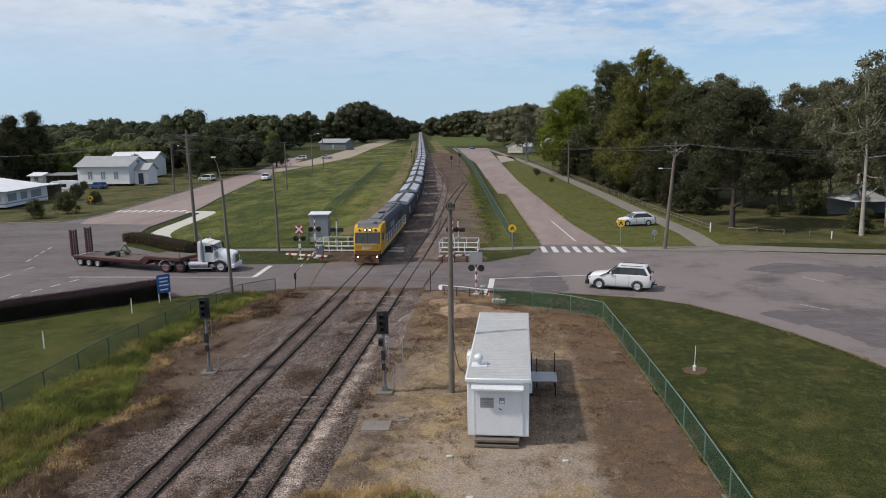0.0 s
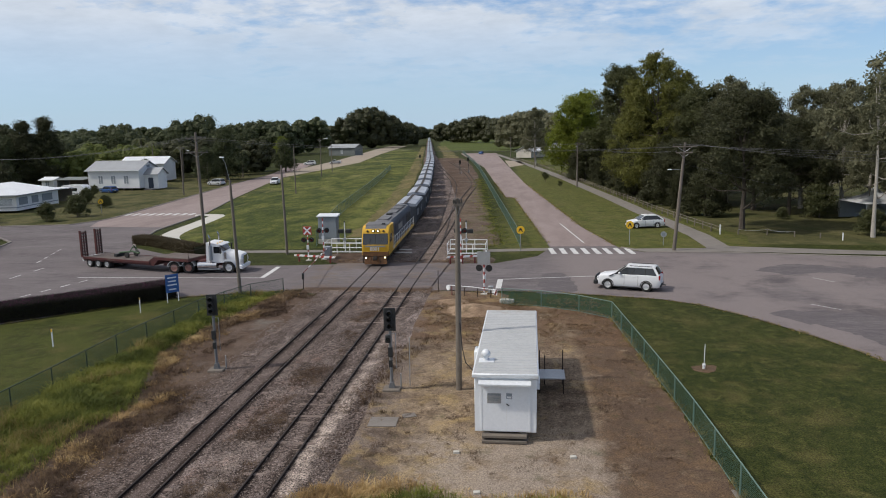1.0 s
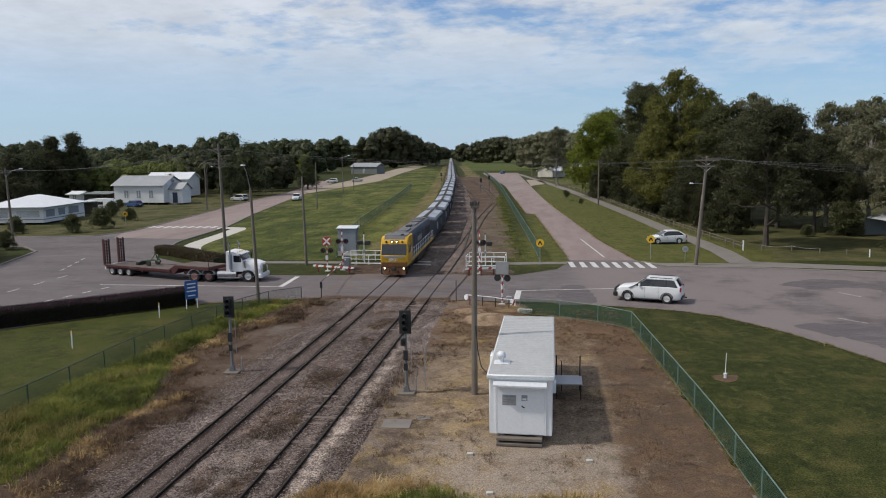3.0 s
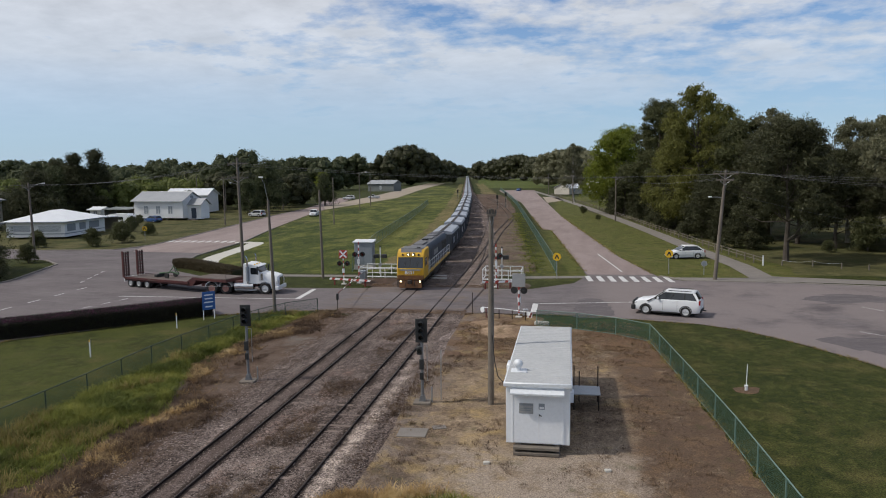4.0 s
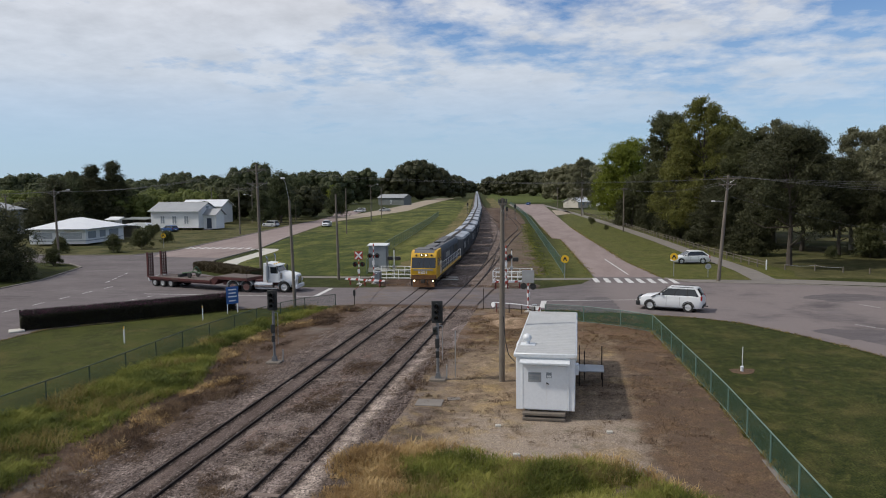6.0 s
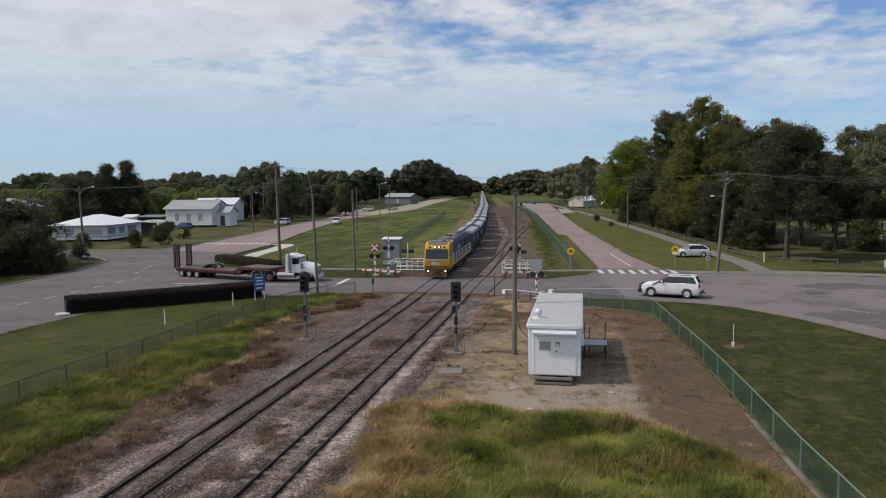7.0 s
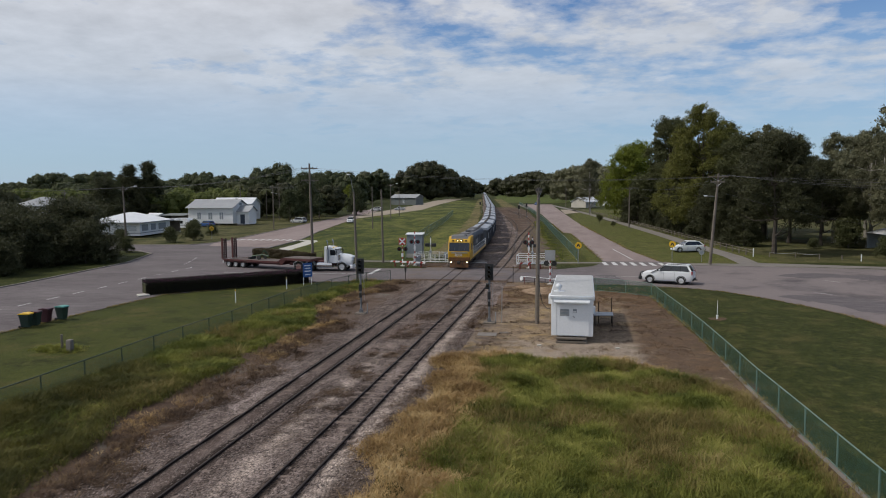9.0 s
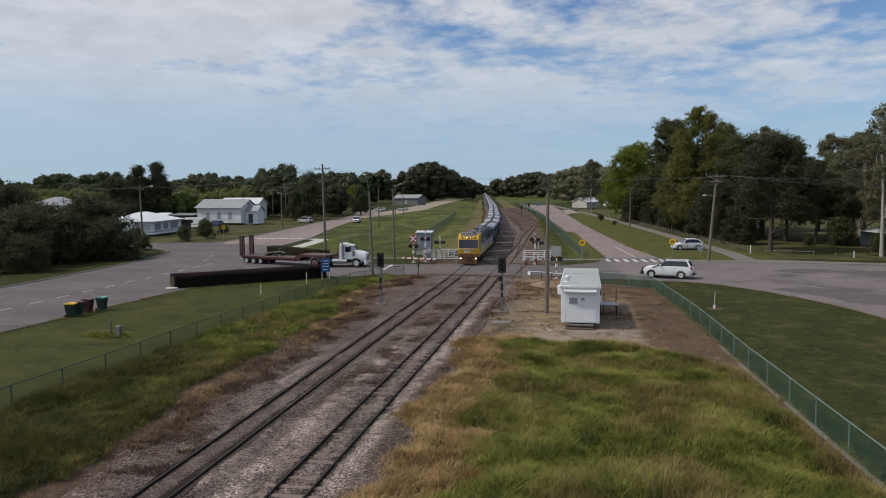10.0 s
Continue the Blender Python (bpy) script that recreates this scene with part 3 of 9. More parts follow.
def kerb(points, name="kerb", h=0.13):
    g = Geo()
    k = len(points)
    prof = ((-0.15, 0.0), (-0.15, h), (0.10, h), (0.15, h - 0.05), (0.15, 0.0))
    rings = []
    for i, p in enumerate(points):
        a, b = Vector(points[max(i - 1, 0)]), Vector(points[min(i + 1, k - 1)])
        d = (b - a).normalized()
        side = Vector((d.y, -d.x))
        rings.append([(p[0] + side.x * u, p[1] + side.y * u, w) for u, w in prof])
    g.rings(rings)
    return tagged(new(name, g.mesh(name, KERB)), kind="structure")


kerb([(-64.6, 104), (-64.8, 101), (-66.6, 96), (-78, 94.4), (-150, 104)][::-1], "kerb")
kerb([(-79, 209), (-75.8, 179.6), (-69, 134.6), (-64.6, 104)], "kerb")
kerb([(-68, 83.6), (-63.2, 79.6), (-58.7, 67), (-57.4, 55), (-56.4, 46), (-56, 36), (-56, -20)], "kerb")
kerb([(-58.4, 137), (-51.8, 108.7), (-49.8, 89.7), (-46.3, 78), (-44.8, 75.5)], "kerb")
kerb([(9.4, 75.6), (11.6, 72.8), (18, 72.5), (25.8, 71.0), (33.8, 69.6), (90, 64.2)], "kerb", 0.1)

flat_patch("side_road", [(2.1, 76.2), (8.9, 76.4), (6.5, 92), (3.9, 120), (-0.9, 172), (-5.8, 242), (-13.9, 358), (-16, 400), (-36.5, 404), (-31.2, 363), (-18.0, 270), (-14.4, 244), (-7.9, 173), (-4.2, 134), (-2.6, 132.6), (0.5, 95)], 0.034, PALE_ASPHALT)
flat_patch("driveway", [(-5.9, 244), (-0.4, 262), (-2.6, 290), (-9.0, 300)], 0.036, GRAVEL)
flat_patch("side_road", [(-50.2, 93), (-51.8, 108.7), (-58.4, 137), (-66, 175), (-73, 215), (-90, 300), (-103, 300), (-86, 245), (-79, 209), (-75.8, 179.6), (-69, 134.6), (-64.8, 101), (-62, 94)], 0.034, PALE_ASPHALT)
flat_patch("meadow", [(-26.0, 74.5), (-36, 75.5), (-43.5, 82.5), (-45.5, 90), (-46.5, 99), (-48, 108.6), (-52.6, 110), (-58.2, 138), (-65.6, 175), (-70.5, 206), (-70.0, 298), (-84, 420), (-95, 530), (-86, 530), (-60, 420), (-40, 260), (-26, 150), (-21.5, 110), (-20.4, 90), (-20.0, 77)], 0.008, ROUGH_GRASS)
STRAW = ground_material("straw_verge", ((0.070, 0.060, 0.024), (0.135, 0.112, 0.048), (0.21, 0.165, 0.080)), (0.1, 0.7, 4.0), patch=(0.072, 0.082, 0.020), patch_scale=0.12, patch_at=0.50, speckle=0.45, speckle_scale=14.0, stretch=3.0)


def main_x(y):
    """The main track's middle line."""
    if y < 40:
        return -14.1 + 0.14 * max(0.0, min(1.0, (26 - y) / 26))
    if y < 132.5:
        return -14.1 - 0.00062 * (y - 40) ** 2
    if y < 230:
        return -19.405 - 0.119 * (y - 132.5)
    return -31.0 - 0.133 * (y - 230)


def rail_side(y, off):
    return (main_x(y) + off, y)


flat_patch("straw_verge", ragged(ribbon([rail_side(y, -5.2) for y in range(84, 620, 12)], 1.7), 0.9, 2.0, 11), 0.012, STRAW)
flat_patch("straw_verge", ragged(ribbon([rail_side(y, 10.5) for y in range(250, 640, 15)], 3.2), 2.0, 3.0, 12), 0.012, STRAW)
flat_patch("park_floor", ragged([(23.2, 78), (24, 84), (21.5, 97), (18.4, 119), (14.5, 157), (8, 205), (60, 210), (110, 150), (110, 70), (60, 74.5), (34, 77)], 0.8, 3.0), 0.008, LITTER)
CROP = ground_material("lush_crop", ((0.036, 0.050, 0.010), (0.066, 0.084, 0.017), (0.100, 0.112, 0.030)), (0.03, 0.2, 1.2), stretch=0.3, patch=(0.09, 0.10, 0.03), patch_scale=0.03, patch_at=0.56)
flat_patch("crop_field", [(-48, 455), (-10, 440), (6, 700), (-30, 980), (-112, 980), (-84, 700)], 0.010, CROP)
GRAVEL_ROAD = [(-71, 206), (-70.4, 247), (-70.3, 298), (-85, 420), (-96, 530), (-106, 640), (-122, 640), (-112, 530), (-98, 420), (-88, 330), (-82, 262), (-78, 225)]
flat_patch("gravel_road", GRAVEL_ROAD, 0.045, GRAVEL)
PATH_LINE = [(-15, 376), (1.0, 256), (7.6, 200), (11.8, 160), (15.0, 128), (16.8, 107), (18.3, 94), (19.3, 84), (19.3, 74.6)]
flat_patch("footpath", ribbon(smooth_line(PATH_LINE, 6.0), 1.25), 0.036, KERB)
flat_patch("footpath", [(10.9, 73.0), (18.2, 73.0), (30, 71.4), (60, 68.4), (60, 70.6), (33, 73.4), (20.6, 76.2), (17.6, 75.0), (10.8, 74.7)], 0.046, KERB)
flat_patch("white_path", ribbon(smooth_line([(-52.5, 107.0), (-49.0, 107.2), (-47.3, 98), (-46.3, 89), (-44.6, 83), (-41.0, 78), (-37.2, 73.4)], 1.5), 1.25), 0.05, CONCRETE)
flat_patch("footpath", ribbon([(-36, 72.6), (-28, 72.9), (-21.5, 73.2)], 0.75), 0.03, KERB)
flat_patch("footpath", ribbon([(-5, 73.4), (2, 74.4)], 0.8), 0.03, KERB)
flat_patch("tar_patch", ragged([(0.2, 53.9), (2.9, 53.6), (3.4, 57.5), (2.4, 61.5), (0.9, 61.3), (0.5, 57)], 0.5, 0.4, 21), 0.034, TAR)
flat_patch("tar_patch", ragged([(15.6, 48.4), (18, 49.3), (20.2, 48.9), (23, 46.6), (26, 44), (24, 40.5), (20, 40.6), (19.2, 43.2), (17.2, 45.6)], 0.9, 0.5, 22), 0.034, TAR)
flat_patch("tar_patch", ragged([(19, 63.5), (23, 66), (28, 64.4), (33, 64.8), (33, 62.6), (27, 60.2), (25, 62.4), (21, 61.4)], 0.9, 0.5, 23), 0.034, TAR)


def stripes(name, quads, z=0.037):
    """Painted marks on the road, each with its own edges."""
    g = Geo()
    for q in quads:
        g.add([(x, y, z) for x, y in q], [(0, 1, 2, 3)])
    return tagged(new(name, g.mesh(name, PAINT)), kind="structure")


def dash(x0, y0, x1, y1, w=0.12):
    d = Vector((x1 - x0, y1 - y0)).normalized()
    s = Vector((-d.y, d.x)) * w / 2
    return [(x0 + s.x, y0 + s.y), (x0 - s.x, y0 - s.y), (x1 - s.x, y1 - s.y), (x1 + s.x, y1 + s.y)]


stripes("zebra_crossing", [[(2.0 + i * 1.12, 71.5), (2.55 + i * 1.12, 71.5), (2.25 + i * 1.12, 75.0), (1.75 + i * 1.12, 75.0)] for i in range(8)])
stripes("zebra_crossing", [[(-65.0 + i * 1.35, 107.6), (-64.3 + i * 1.35, 107.6), (-64.6 + i * 1.35, 110.4), (-65.3 + i * 1.35, 110.4)] for i in range(9)])
stripes("lane_marking", [dash(-40.7, 58.7, -23.6, 59.0, 0.16), dash(-23.6, 59.0, -23.9, 64.2, 0.45)]
        + [dash(-41.0 - i * 0.45 + 1.9, 57.2 - i * 1.9 + 0.5, -41.2 - i * 0.45 + 1.9, 56.2 - i * 1.9 + 0.5, 0.14) for i in range(6)])
stripes("lane_marking", [dash(-45.9 - i * 0.15, 34 + i * 3.45, -46.0 - i * 0.15, 35.6 + i * 3.45, 0.12) for i in range(-8, 9)]
        + [dash(-50 - i * 0.9, 66 + i * 2.4, -50.3 - i * 0.9, 67.2 + i * 2.4, 0.12) for i in range(4)])
stripes("lane_marking", [dash(-2.7, 58.8, 8.0, 60.9, 0.14), dash(-2.75, 55.3, -2.7, 58.9, 0.45), dash(5.8, 78.6, 4.0, 95.2, 0.16),
                         dash(19.2, 50.8, 20.6, 49.3, 0.07), dash(22.8, 60, 23.8, 58.3, 0.07)])

# ---- railway ----
def main_turn(y):
    return math.degrees(math.atan((main_x(y) - main_x(y + 1))))


MAIN = [(main_x(y), y) for y in list(range(-60, 200, 4)) + list(range(200, 1500, 40))]
LOOP = smooth_line([(-10.05, -60), (-10.05, 30), (-10.25, 55), (-10.4, 72), (-10.9, 86), (-12.2, 104), (-14.2, 132), (-16.6, 160), (-19.2, 182), (-22.9, 205), (-28.6, 238), (-35.0, 267)], 4.0)
SIDING = smooth_line([(-10.42, 74), (-10.7, 90), (-11.3, 110), (-11.8, 125), (-12.0, 142), (-12.3, 162), (-14.0, 181), (-17.6, 210), (-22.4, 242), (-30.5, 290)], 4.0)


def rail_pair(line, gauge=1.067, name="rails", z=0.15):
    for s in (-1, 1):
        ob = tagged(new("rail"), "long rusty steel running rail on sleepers", "rail", "running rails")
        foot, head = [], []
        for i, p in enumerate(line):
            a, b = Vector(line[max(i - 1, 0)]), Vector(line[min(i + 1, len(line) - 1)])
            d = (b - a).normalized()
            side = Vector((-d.y, d.x))
            c = Vector(p) + side * s * (gauge / 2 + 0.035)
            def at(u, w):
                return (c.x + side.x * u, c.y + side.y * u, w)
            foot.append([at(-0.064, z - 0.145), at(0.064, z - 0.145), at(0.05, z - 0.125), at(0.01, z - 0.115), at(0.01, z - 0.04), at(-0.01, z - 0.04), at(-0.01, z - 0.115), at(-0.05, z - 0.125)])
            head.append([at(-0.034, z - 0.04), at(0.034, z - 0.04), at(0.034, z - 0.006), at(0.026, z), at(-0.026, z), at(-0.034, z - 0.006)])
        part("web", Geo().rings(foot), RAIL, ob)
        part("rail_head", Geo().rings(head), RAILHEAD, ob)


rail_pair(MAIN)
rail_pair(LOOP)
rail_pair(SIDING)


def ballast_bed():
    """One sheet under both tracks, a little crowned and uneven, thinning out to the sides."""
    vs, fs = [], []
    ys = [-60 + 1.0 * i for i in range(0, 190)] + [130 + 10.0 * i for i in range(0, 100)]
    us = [-2.7, -2.3, -1.8, -1.2, -0.5, 0, 0.5, 1.2, 1.9, 2.6, 3.3, 4.0, 4.6, 5.2, 5.9, 6.5]
    for y in ys:
        wide = 1.0 if y < 120 else max(0.45, 1.0 - (y - 120) / 500)
        for i, u in enumerate(us):
            e = noise.noise(Vector((u * 0.5, y * 0.16, 5.0)))
            edge = i in (0, len(us) - 1)
            z = 0.004 if edge else 0.055 + 0.035 * noise.noise(Vector((u * 1.3, y * 0.55, 2.0)))
            if i in (1, len(us) - 2):
                z = 0.035
            vs.append((main_x(y) + u * (wide if u > 0 else 1) + (0.7 * e if edge else 0), y, z))
    k = len(us)
    fs = [(j * k + i, j * k + i + 1, (j + 1) * k + i + 1, (j + 1) * k + i) for j in range(len(ys) - 1) for i in range(k - 1)]
    return tagged(new("track_bed", Geo().add(vs, fs).mesh("track_bed", BALLAST)), kind="structure")


ballast_bed()
flat_patch("track_fill", ragged(ribbon([(main_x(y), y) for y in range(-40, 54, 2)], 0.80), 0.25, 0.5, 7), 0.070, TRACK_FILL)
# level crossing surface flush with the rails
flat_patch("crossing_deck", [(-18.4, 54.9), (-12.9, 55.0), (-8.2, 54.8), (-7.8, 66.0), (-13, 66.2), (-18.6, 65.6)], 0.112, ASPHALT)
DIRT_OUT = ragged([(-8.9, 54.5), (-2.5, 53.8), (-1.9, 50.0), (1.2, 49.3), (5.0, 46.9), (5.8, 36.9), (6.3, 29.9), (6.6, 23.4), (6.9, 16.5), (3.4, 16.0), (-2.6, 17.0), (-6.0, 17.0), (-8.0, 10.5), (-8.2, 5.0), (-8.9, 30)], 0.3)
flat_patch("dirt_yard", DIRT_OUT, 0.014, DIRT)
flat_patch("dirt_verge", ragged(ribbon([(main_x(y) - 4.2, y) for y in range(-60, 56, 4)], 2.6), 0.5, 1.0, 3), 0.010, VERGE)
flat_patch("dirt_verge", ragged([(-19, 66.4), (-8, 66.5), (-3.8, 66.8), (-4.2, 70), (-7.8, 71.8), (-12, 72.5), (-17, 72.5), (-22, 70.5)], 0.3, 0.6, 4), 0.016, VERGE)
flat_patch("dirt_track", ragged([(-8.6, 72.5), (-4.6, 76), (-3.4, 80), (-5.0, 95), (-6.5, 112), (-9, 140), (-12.5, 186), (-19.5, 255), (-30, 330), (-44, 330), (-33, 262), (-24, 205), (-17, 150), (-13.5, 110), (-12, 92), (-11, 80)], 0.7, 1.5, 5), 0.016, VERGE)

YARD_FENCE = [(6.62, 23.5), (6.88, 16.5), (7.07, 14), (7.35, 9.0), (7.7, 3), (8.3, -9)]
flat_patch("dirt_verge", ragged([(x - 0.05, y) for x, y in YARD_FENCE] + [(x - 0.7, y) for x, y in YARD_FENCE[::-1]], 0.18, 0.6, 31), 0.018, DIRT)
flat_patch("mowing_strip", [(x - 0.02, y) for x, y in YARD_FENCE] + [(x - 0.2, y) for x, y in YARD_FENCE[::-1]], 0.045, KERB)


def crossing_apron(y0, y1, z0, z1, seed):
    """Loose dirt and stone swept up to the edge of the crossing."""
    g, k = Geo(), 44
    vs = []
    for j in range(5):
        t = j / 4
        for i in range(k + 1):
            x = -18.4 + 10.4 * i / k
            e = noise.noise(Vector((x * 1.7, j * 0.9, seed)))
            vs.append((x, y0 + (y1 - y0) * t + (0.35 * e if j < 4 else 0.12 * e), z0 + (z1 - z0) * t + (0.02 * e if 0 < j < 4 else 0)))
    up = 1 if y1 > y0 else -1
    fs = [(j * (k + 1) + i, j * (k + 1) + i + 1, (j + 1) * (k + 1) + i + 1, (j + 1) * (k + 1) + i)[::up] for j in range(4) for i in range(k)]
    return tagged(new("dirt_apron", g.add(vs, fs).mesh("dirt_apron", VERGE)), kind="structure")


crossing_apron(53.2, 55.15, 0.02, 0.117, 3.0)
crossing_apron(67.6, 65.8, 0.02, 0.117, 8.0)

# ---- relay hut ----
def relay_hut():
    hut = thing("relay_hut", "long white steel relay hut with ribbed roof, raised on timber blocks", "hut", pose(-1.38, 31.95, 0, 0, 0, -0.4))
    W, L, z0, z1 = 1.24, 5.05, 0.42, 2.86
    wall = part("wall", Geo().box(-W, W, -L, L, z0, z1, 0.02), WHITE_STEEL, hut)
    for i in range(18):  # shallow ribs on the long walls
        y = -L + 0.3 + i * 0.56
        for s in (-1, 1):
            part("rib", Geo().box(s * W - 0.013, s * W + 0.013, y - 0.04, y + 0.04, z0 + 0.06, z1 - 0.06), WHITE_STEEL, wall)
    r = Geo().box(-W - 0.09, W + 0.09, -L - 0.1, L + 0.1, z1 - 0.16, z1 + 0.02, 0.03)
    part("roof_edge", r, ROOF_WHITE, hut)
    r = Geo()
    n = 30
    prof = []
    for i in range(n):
        y = -L - 0.02 + i * (2 * L + 0.04) / n
        d = (2 * L + 0.04) / n
        prof += [(y, z1 + 0.022), (y + 0.25 * d, z1 + 0.07), (y + 0.6 * d, z1 + 0.07), (y + 0.85 * d, z1 + 0.022)]
    prof.append((L + 0.02, z1 + 0.022))
    k = len(prof)
    vs = [(-W - 0.02, y, z) for y, z in prof] + [(W + 0.02, y, z) for y, z in prof]
    r.add(vs, [(i, i + 1, k + i + 1, k + i) for i in range(k - 1)])
    roof = part("roof", r, HUT_ROOF, hut, "white ribbed sheet roof")
    # added grey strips that draw the dark shade lines of the rib valleys
    valley_lines = Geo()
    for i in range(n):
        y = -L - 0.02 + (i + 0.925) * (2 * L + 0.04) / n
        valley_lines.box(-W - 0.01, W + 0.01, y - 0.03, y + 0.03, z1 + 0.018, z1 + 0.03)
    part("lap_seam", valley_lines, GREY_BOX, roof, "grey strips painting the shade lines in the rib valleys")
    d = Geo().box(-0.94, 0.94, -L - 0.03, -L, z0 + 0.05, z1 - 0.5, 0.008)
    door = part("door", d, WHITE_STEEL, hut)
    part("door_seam", Geo().box(0.03, 0.06, -L - 0.036, -L - 0.026, z0 + 0.06, z1 - 1.3), SIGN_WHITE, door)
    part("handle", Geo().tube([(0.06, -L - 0.03, 1.62), (0.06, -L - 0.09, 1.62), (0.16, -L - 0.09, 1.58)], 0.022, 6), BLACK, door, "black door handle")
    for x in (-1.0, 0.94):
        part("door_jamb", Geo().box(x, x + 0.06, -L - 0.04, -L, z0 + 0.03, z1 - 0.45), WHITE_STEEL, hut)
    part("awning", Geo().prism([(-L, z1 - 0.22), (-L - 0.34, z1 - 0.33), (-L - 0.34, z1 - 0.40), (-L, z1 - 0.30)], -1.06, 1.02, "x"), ROOF_WHITE, hut, "small white steel awning over the door")
    s = part("notice", Geo().box(-0.72, -0.17, -L - 0.038, -L - 0.03, 1.64, 2.06), GALV, hut, "grey notice plate")
    part("print", Geo().box(-0.70, -0.19, -L - 0.041, -L - 0.038, 1.97, 2.04).box(-0.68, -0.24, -L - 0.041, -L - 0.038, 1.84, 1.87).box(-0.68, -0.28, -L - 0.041, -L - 0.038, 1.76, 1.79), GREY_BOX, s)
    s = part("notice", Geo().box(0.04, 0.27, -L - 0.038, -L - 0.03, 1.83, 2.07), GREY_BOX, hut, "small dark notice plate")
    part("print", Geo().box(0.07, 0.24, -L - 0.041, -L - 0.038, 1.86, 1.94), SIGN_WHITE, s)
    # roof ventilator, side pods, cable duct
    v = Geo().tube([(-0.86, -3.55, z1 + 0.02), (-0.86, -3.55, z1 + 0.22)], 0.11, 10).ball((-0.86, -3.55, z1 + 0.36), 0.2, 12, 8, 0.9)
    vent = part("ventilator", v, ROOF_WHITE, hut, "white dome roof ventilator")
    part("flashing", Geo().box(-1.15, -0.5, -3.85, -3.3, z1 + 0.05, z1 + 0.085, 0.01), ROOF_WHITE, vent)
    part("gutter", Geo().box(W + 0.0, W + 0.075, -L, L, z1 - 0.27, z1 - 0.17, 0.01), ROOF_WHITE, hut)
    part("air_conditioner", Geo().box(-W - 0.42, -W, 0.2, 1.1, 1.5, 2.1, 0.03), WHITE_STEEL, hut)
    part("air_conditioner", Geo().box(W, W + 0.16, -2.8, -2.3, 1.4, 1.85, 0.02), WHITE_STEEL, hut)
    for y in (-4.6, -2.4, 0, 2.4, 4.6):
        for s in (-1, 1):
            for k in range(2):
                part("timber_block", Geo().box(s * 0.75 - 0.12, s * 0.75 + 0.12, y - 0.45, y + 0.45, 0.02 + 0.2 * k, 0.20 + 0.2 * k, 0.012), TIMBER, hut)
    for k in range(2):
        part("step", Geo().box(-0.95, 0.85, -L - 0.28 + 0.04 * k, -L + 0.1, 0.04 + 0.2 * k, 0.15 + 0.2 * k, 0.012), TIMBER, hut, "weathered timber step")
    # side landing with rail posts
    part("landing", Geo().box(W + 0.12, W + 1.4, 0.4, 1.75, 0.74, 0.79, 0.008), GALV, hut, "galvanised steel side landing")
    for x, y, h in ((W + 0.2, 0.45, 0.74), (W + 1.32, 0.45, 0.74), (W + 0.2, 1.7, 1.78), (W + 1.32, 1.7, 1.78), (W + 0.45, 1.7, 1.5)):
        part("post", Geo().tube([(x, y, 0), (x, y, h)], 0.028, 6), RAIL, hut)
    return hut


relay_hut()
c = thing("service_cable", "black service cable looping from the pole to the hut", "cable")
part("cable", Geo().tube([(-3.72, 32.5, 3.4), (-3.62, 32.4, 2.2), (-3.45, 32.3, 1.5), (-3.1, 32.2, 1.15), (-2.62, 32.2, 1.3)], 0.022, 6), RUBBER, c)

# ---- goods train ----
LOCO_YELLOW = material("loco_yellow_paint", (0.48, 0.265, 0.010), (0.68, 0.40, 0.022), 0.42, scale=1.2, fine=9.0, bump=0.03, rust=(0.20, 0.10, 0.03), rust_at=0.58)
LOCO_BLUE = material("loco_blue_grey_paint", (0.022, 0.032, 0.055), (0.050, 0.066, 0.10), 0.5, scale=0.8, fine=9.0, bump=0.05)
LOCO_ROOF = material("sooty_roof", (0.075, 0.075, 0.080), (0.17, 0.168, 0.172), 0.7, scale=0.7, fine=10.0, bump=0.1)
UNDER = material("grimy_underframe", (0.018, 0.014, 0.011), (0.055, 0.042, 0.033), 0.85, scale=2.0, fine=20.0, bump=0.2)
FRONT_DIRT = material("dirty_brown_buffer_beam", (0.055, 0.026, 0.012), (0.20, 0.085, 0.024), 0.7, scale=2.0, fine=16.0, bump=0.1)
WAGON_SIDE = material("wagon_grey_side", (0.018, 0.023, 0.034), (0.046, 0.056, 0.074), 0.6, scale=0.5, fine=6.0, bump=0.05, random_by="object", rust=(0.045, 0.04, 0.04), rust_at=0.6)
WAGON_TOP = material("wagon_pale_cover", (0.22, 0.24, 0.275), (0.38, 0.405, 0.45), 0.5, scale=0.5, fine=6.0, bump=0.04, random_by="object")
LAMP_WARM = glow("lit_headlamp", (1.0, 0.78, 0.45), 6.0)


def text_geo(text, size, depth=0.004):
    """Raised letters in the built-in font, in the x-z plane, facing -y."""
    cu = bpy.data.curves.new("lettering", "FONT")
    cu.body, cu.size, cu.extrude, cu.align_x, cu.align_y = text, size, depth, "CENTER", "CENTER"
    ob = bpy.data.objects.new("lettering", cu)
    me = bpy.data.meshes.new_from_object(ob)
    g = Geo()
    g.add([(v.co.x, -v.co.z, v.co.y) for v in me.vertices], [tuple(p.vertices) for p in me.polygons])
    bpy.data.objects.remove(ob)
    bpy.data.curves.remove(cu)
    bpy.data.meshes.remove(me)
    return g


def moved(g, dx, dy, dz):
    g.v = [(x + dx, y + dy, z + dz) for x, y, z in g.v]
    return g


def wheelset(parent, y, r=0.46, gauge=1.067):
    g = Geo()
    for s in (-1, 1):
        x = s * gauge / 2
        g.tube([(x, y, r), (x + s * 0.12, y, r)], r, 18)
        g.tube([(x - s * 0.03, y, r), (x, y, r)], r + 0.03, 18)
    g.tube([(-gauge / 2, y, r), (gauge / 2, y, r)], 0.08, 8)
    part("wheelset", g, UNDER, parent)


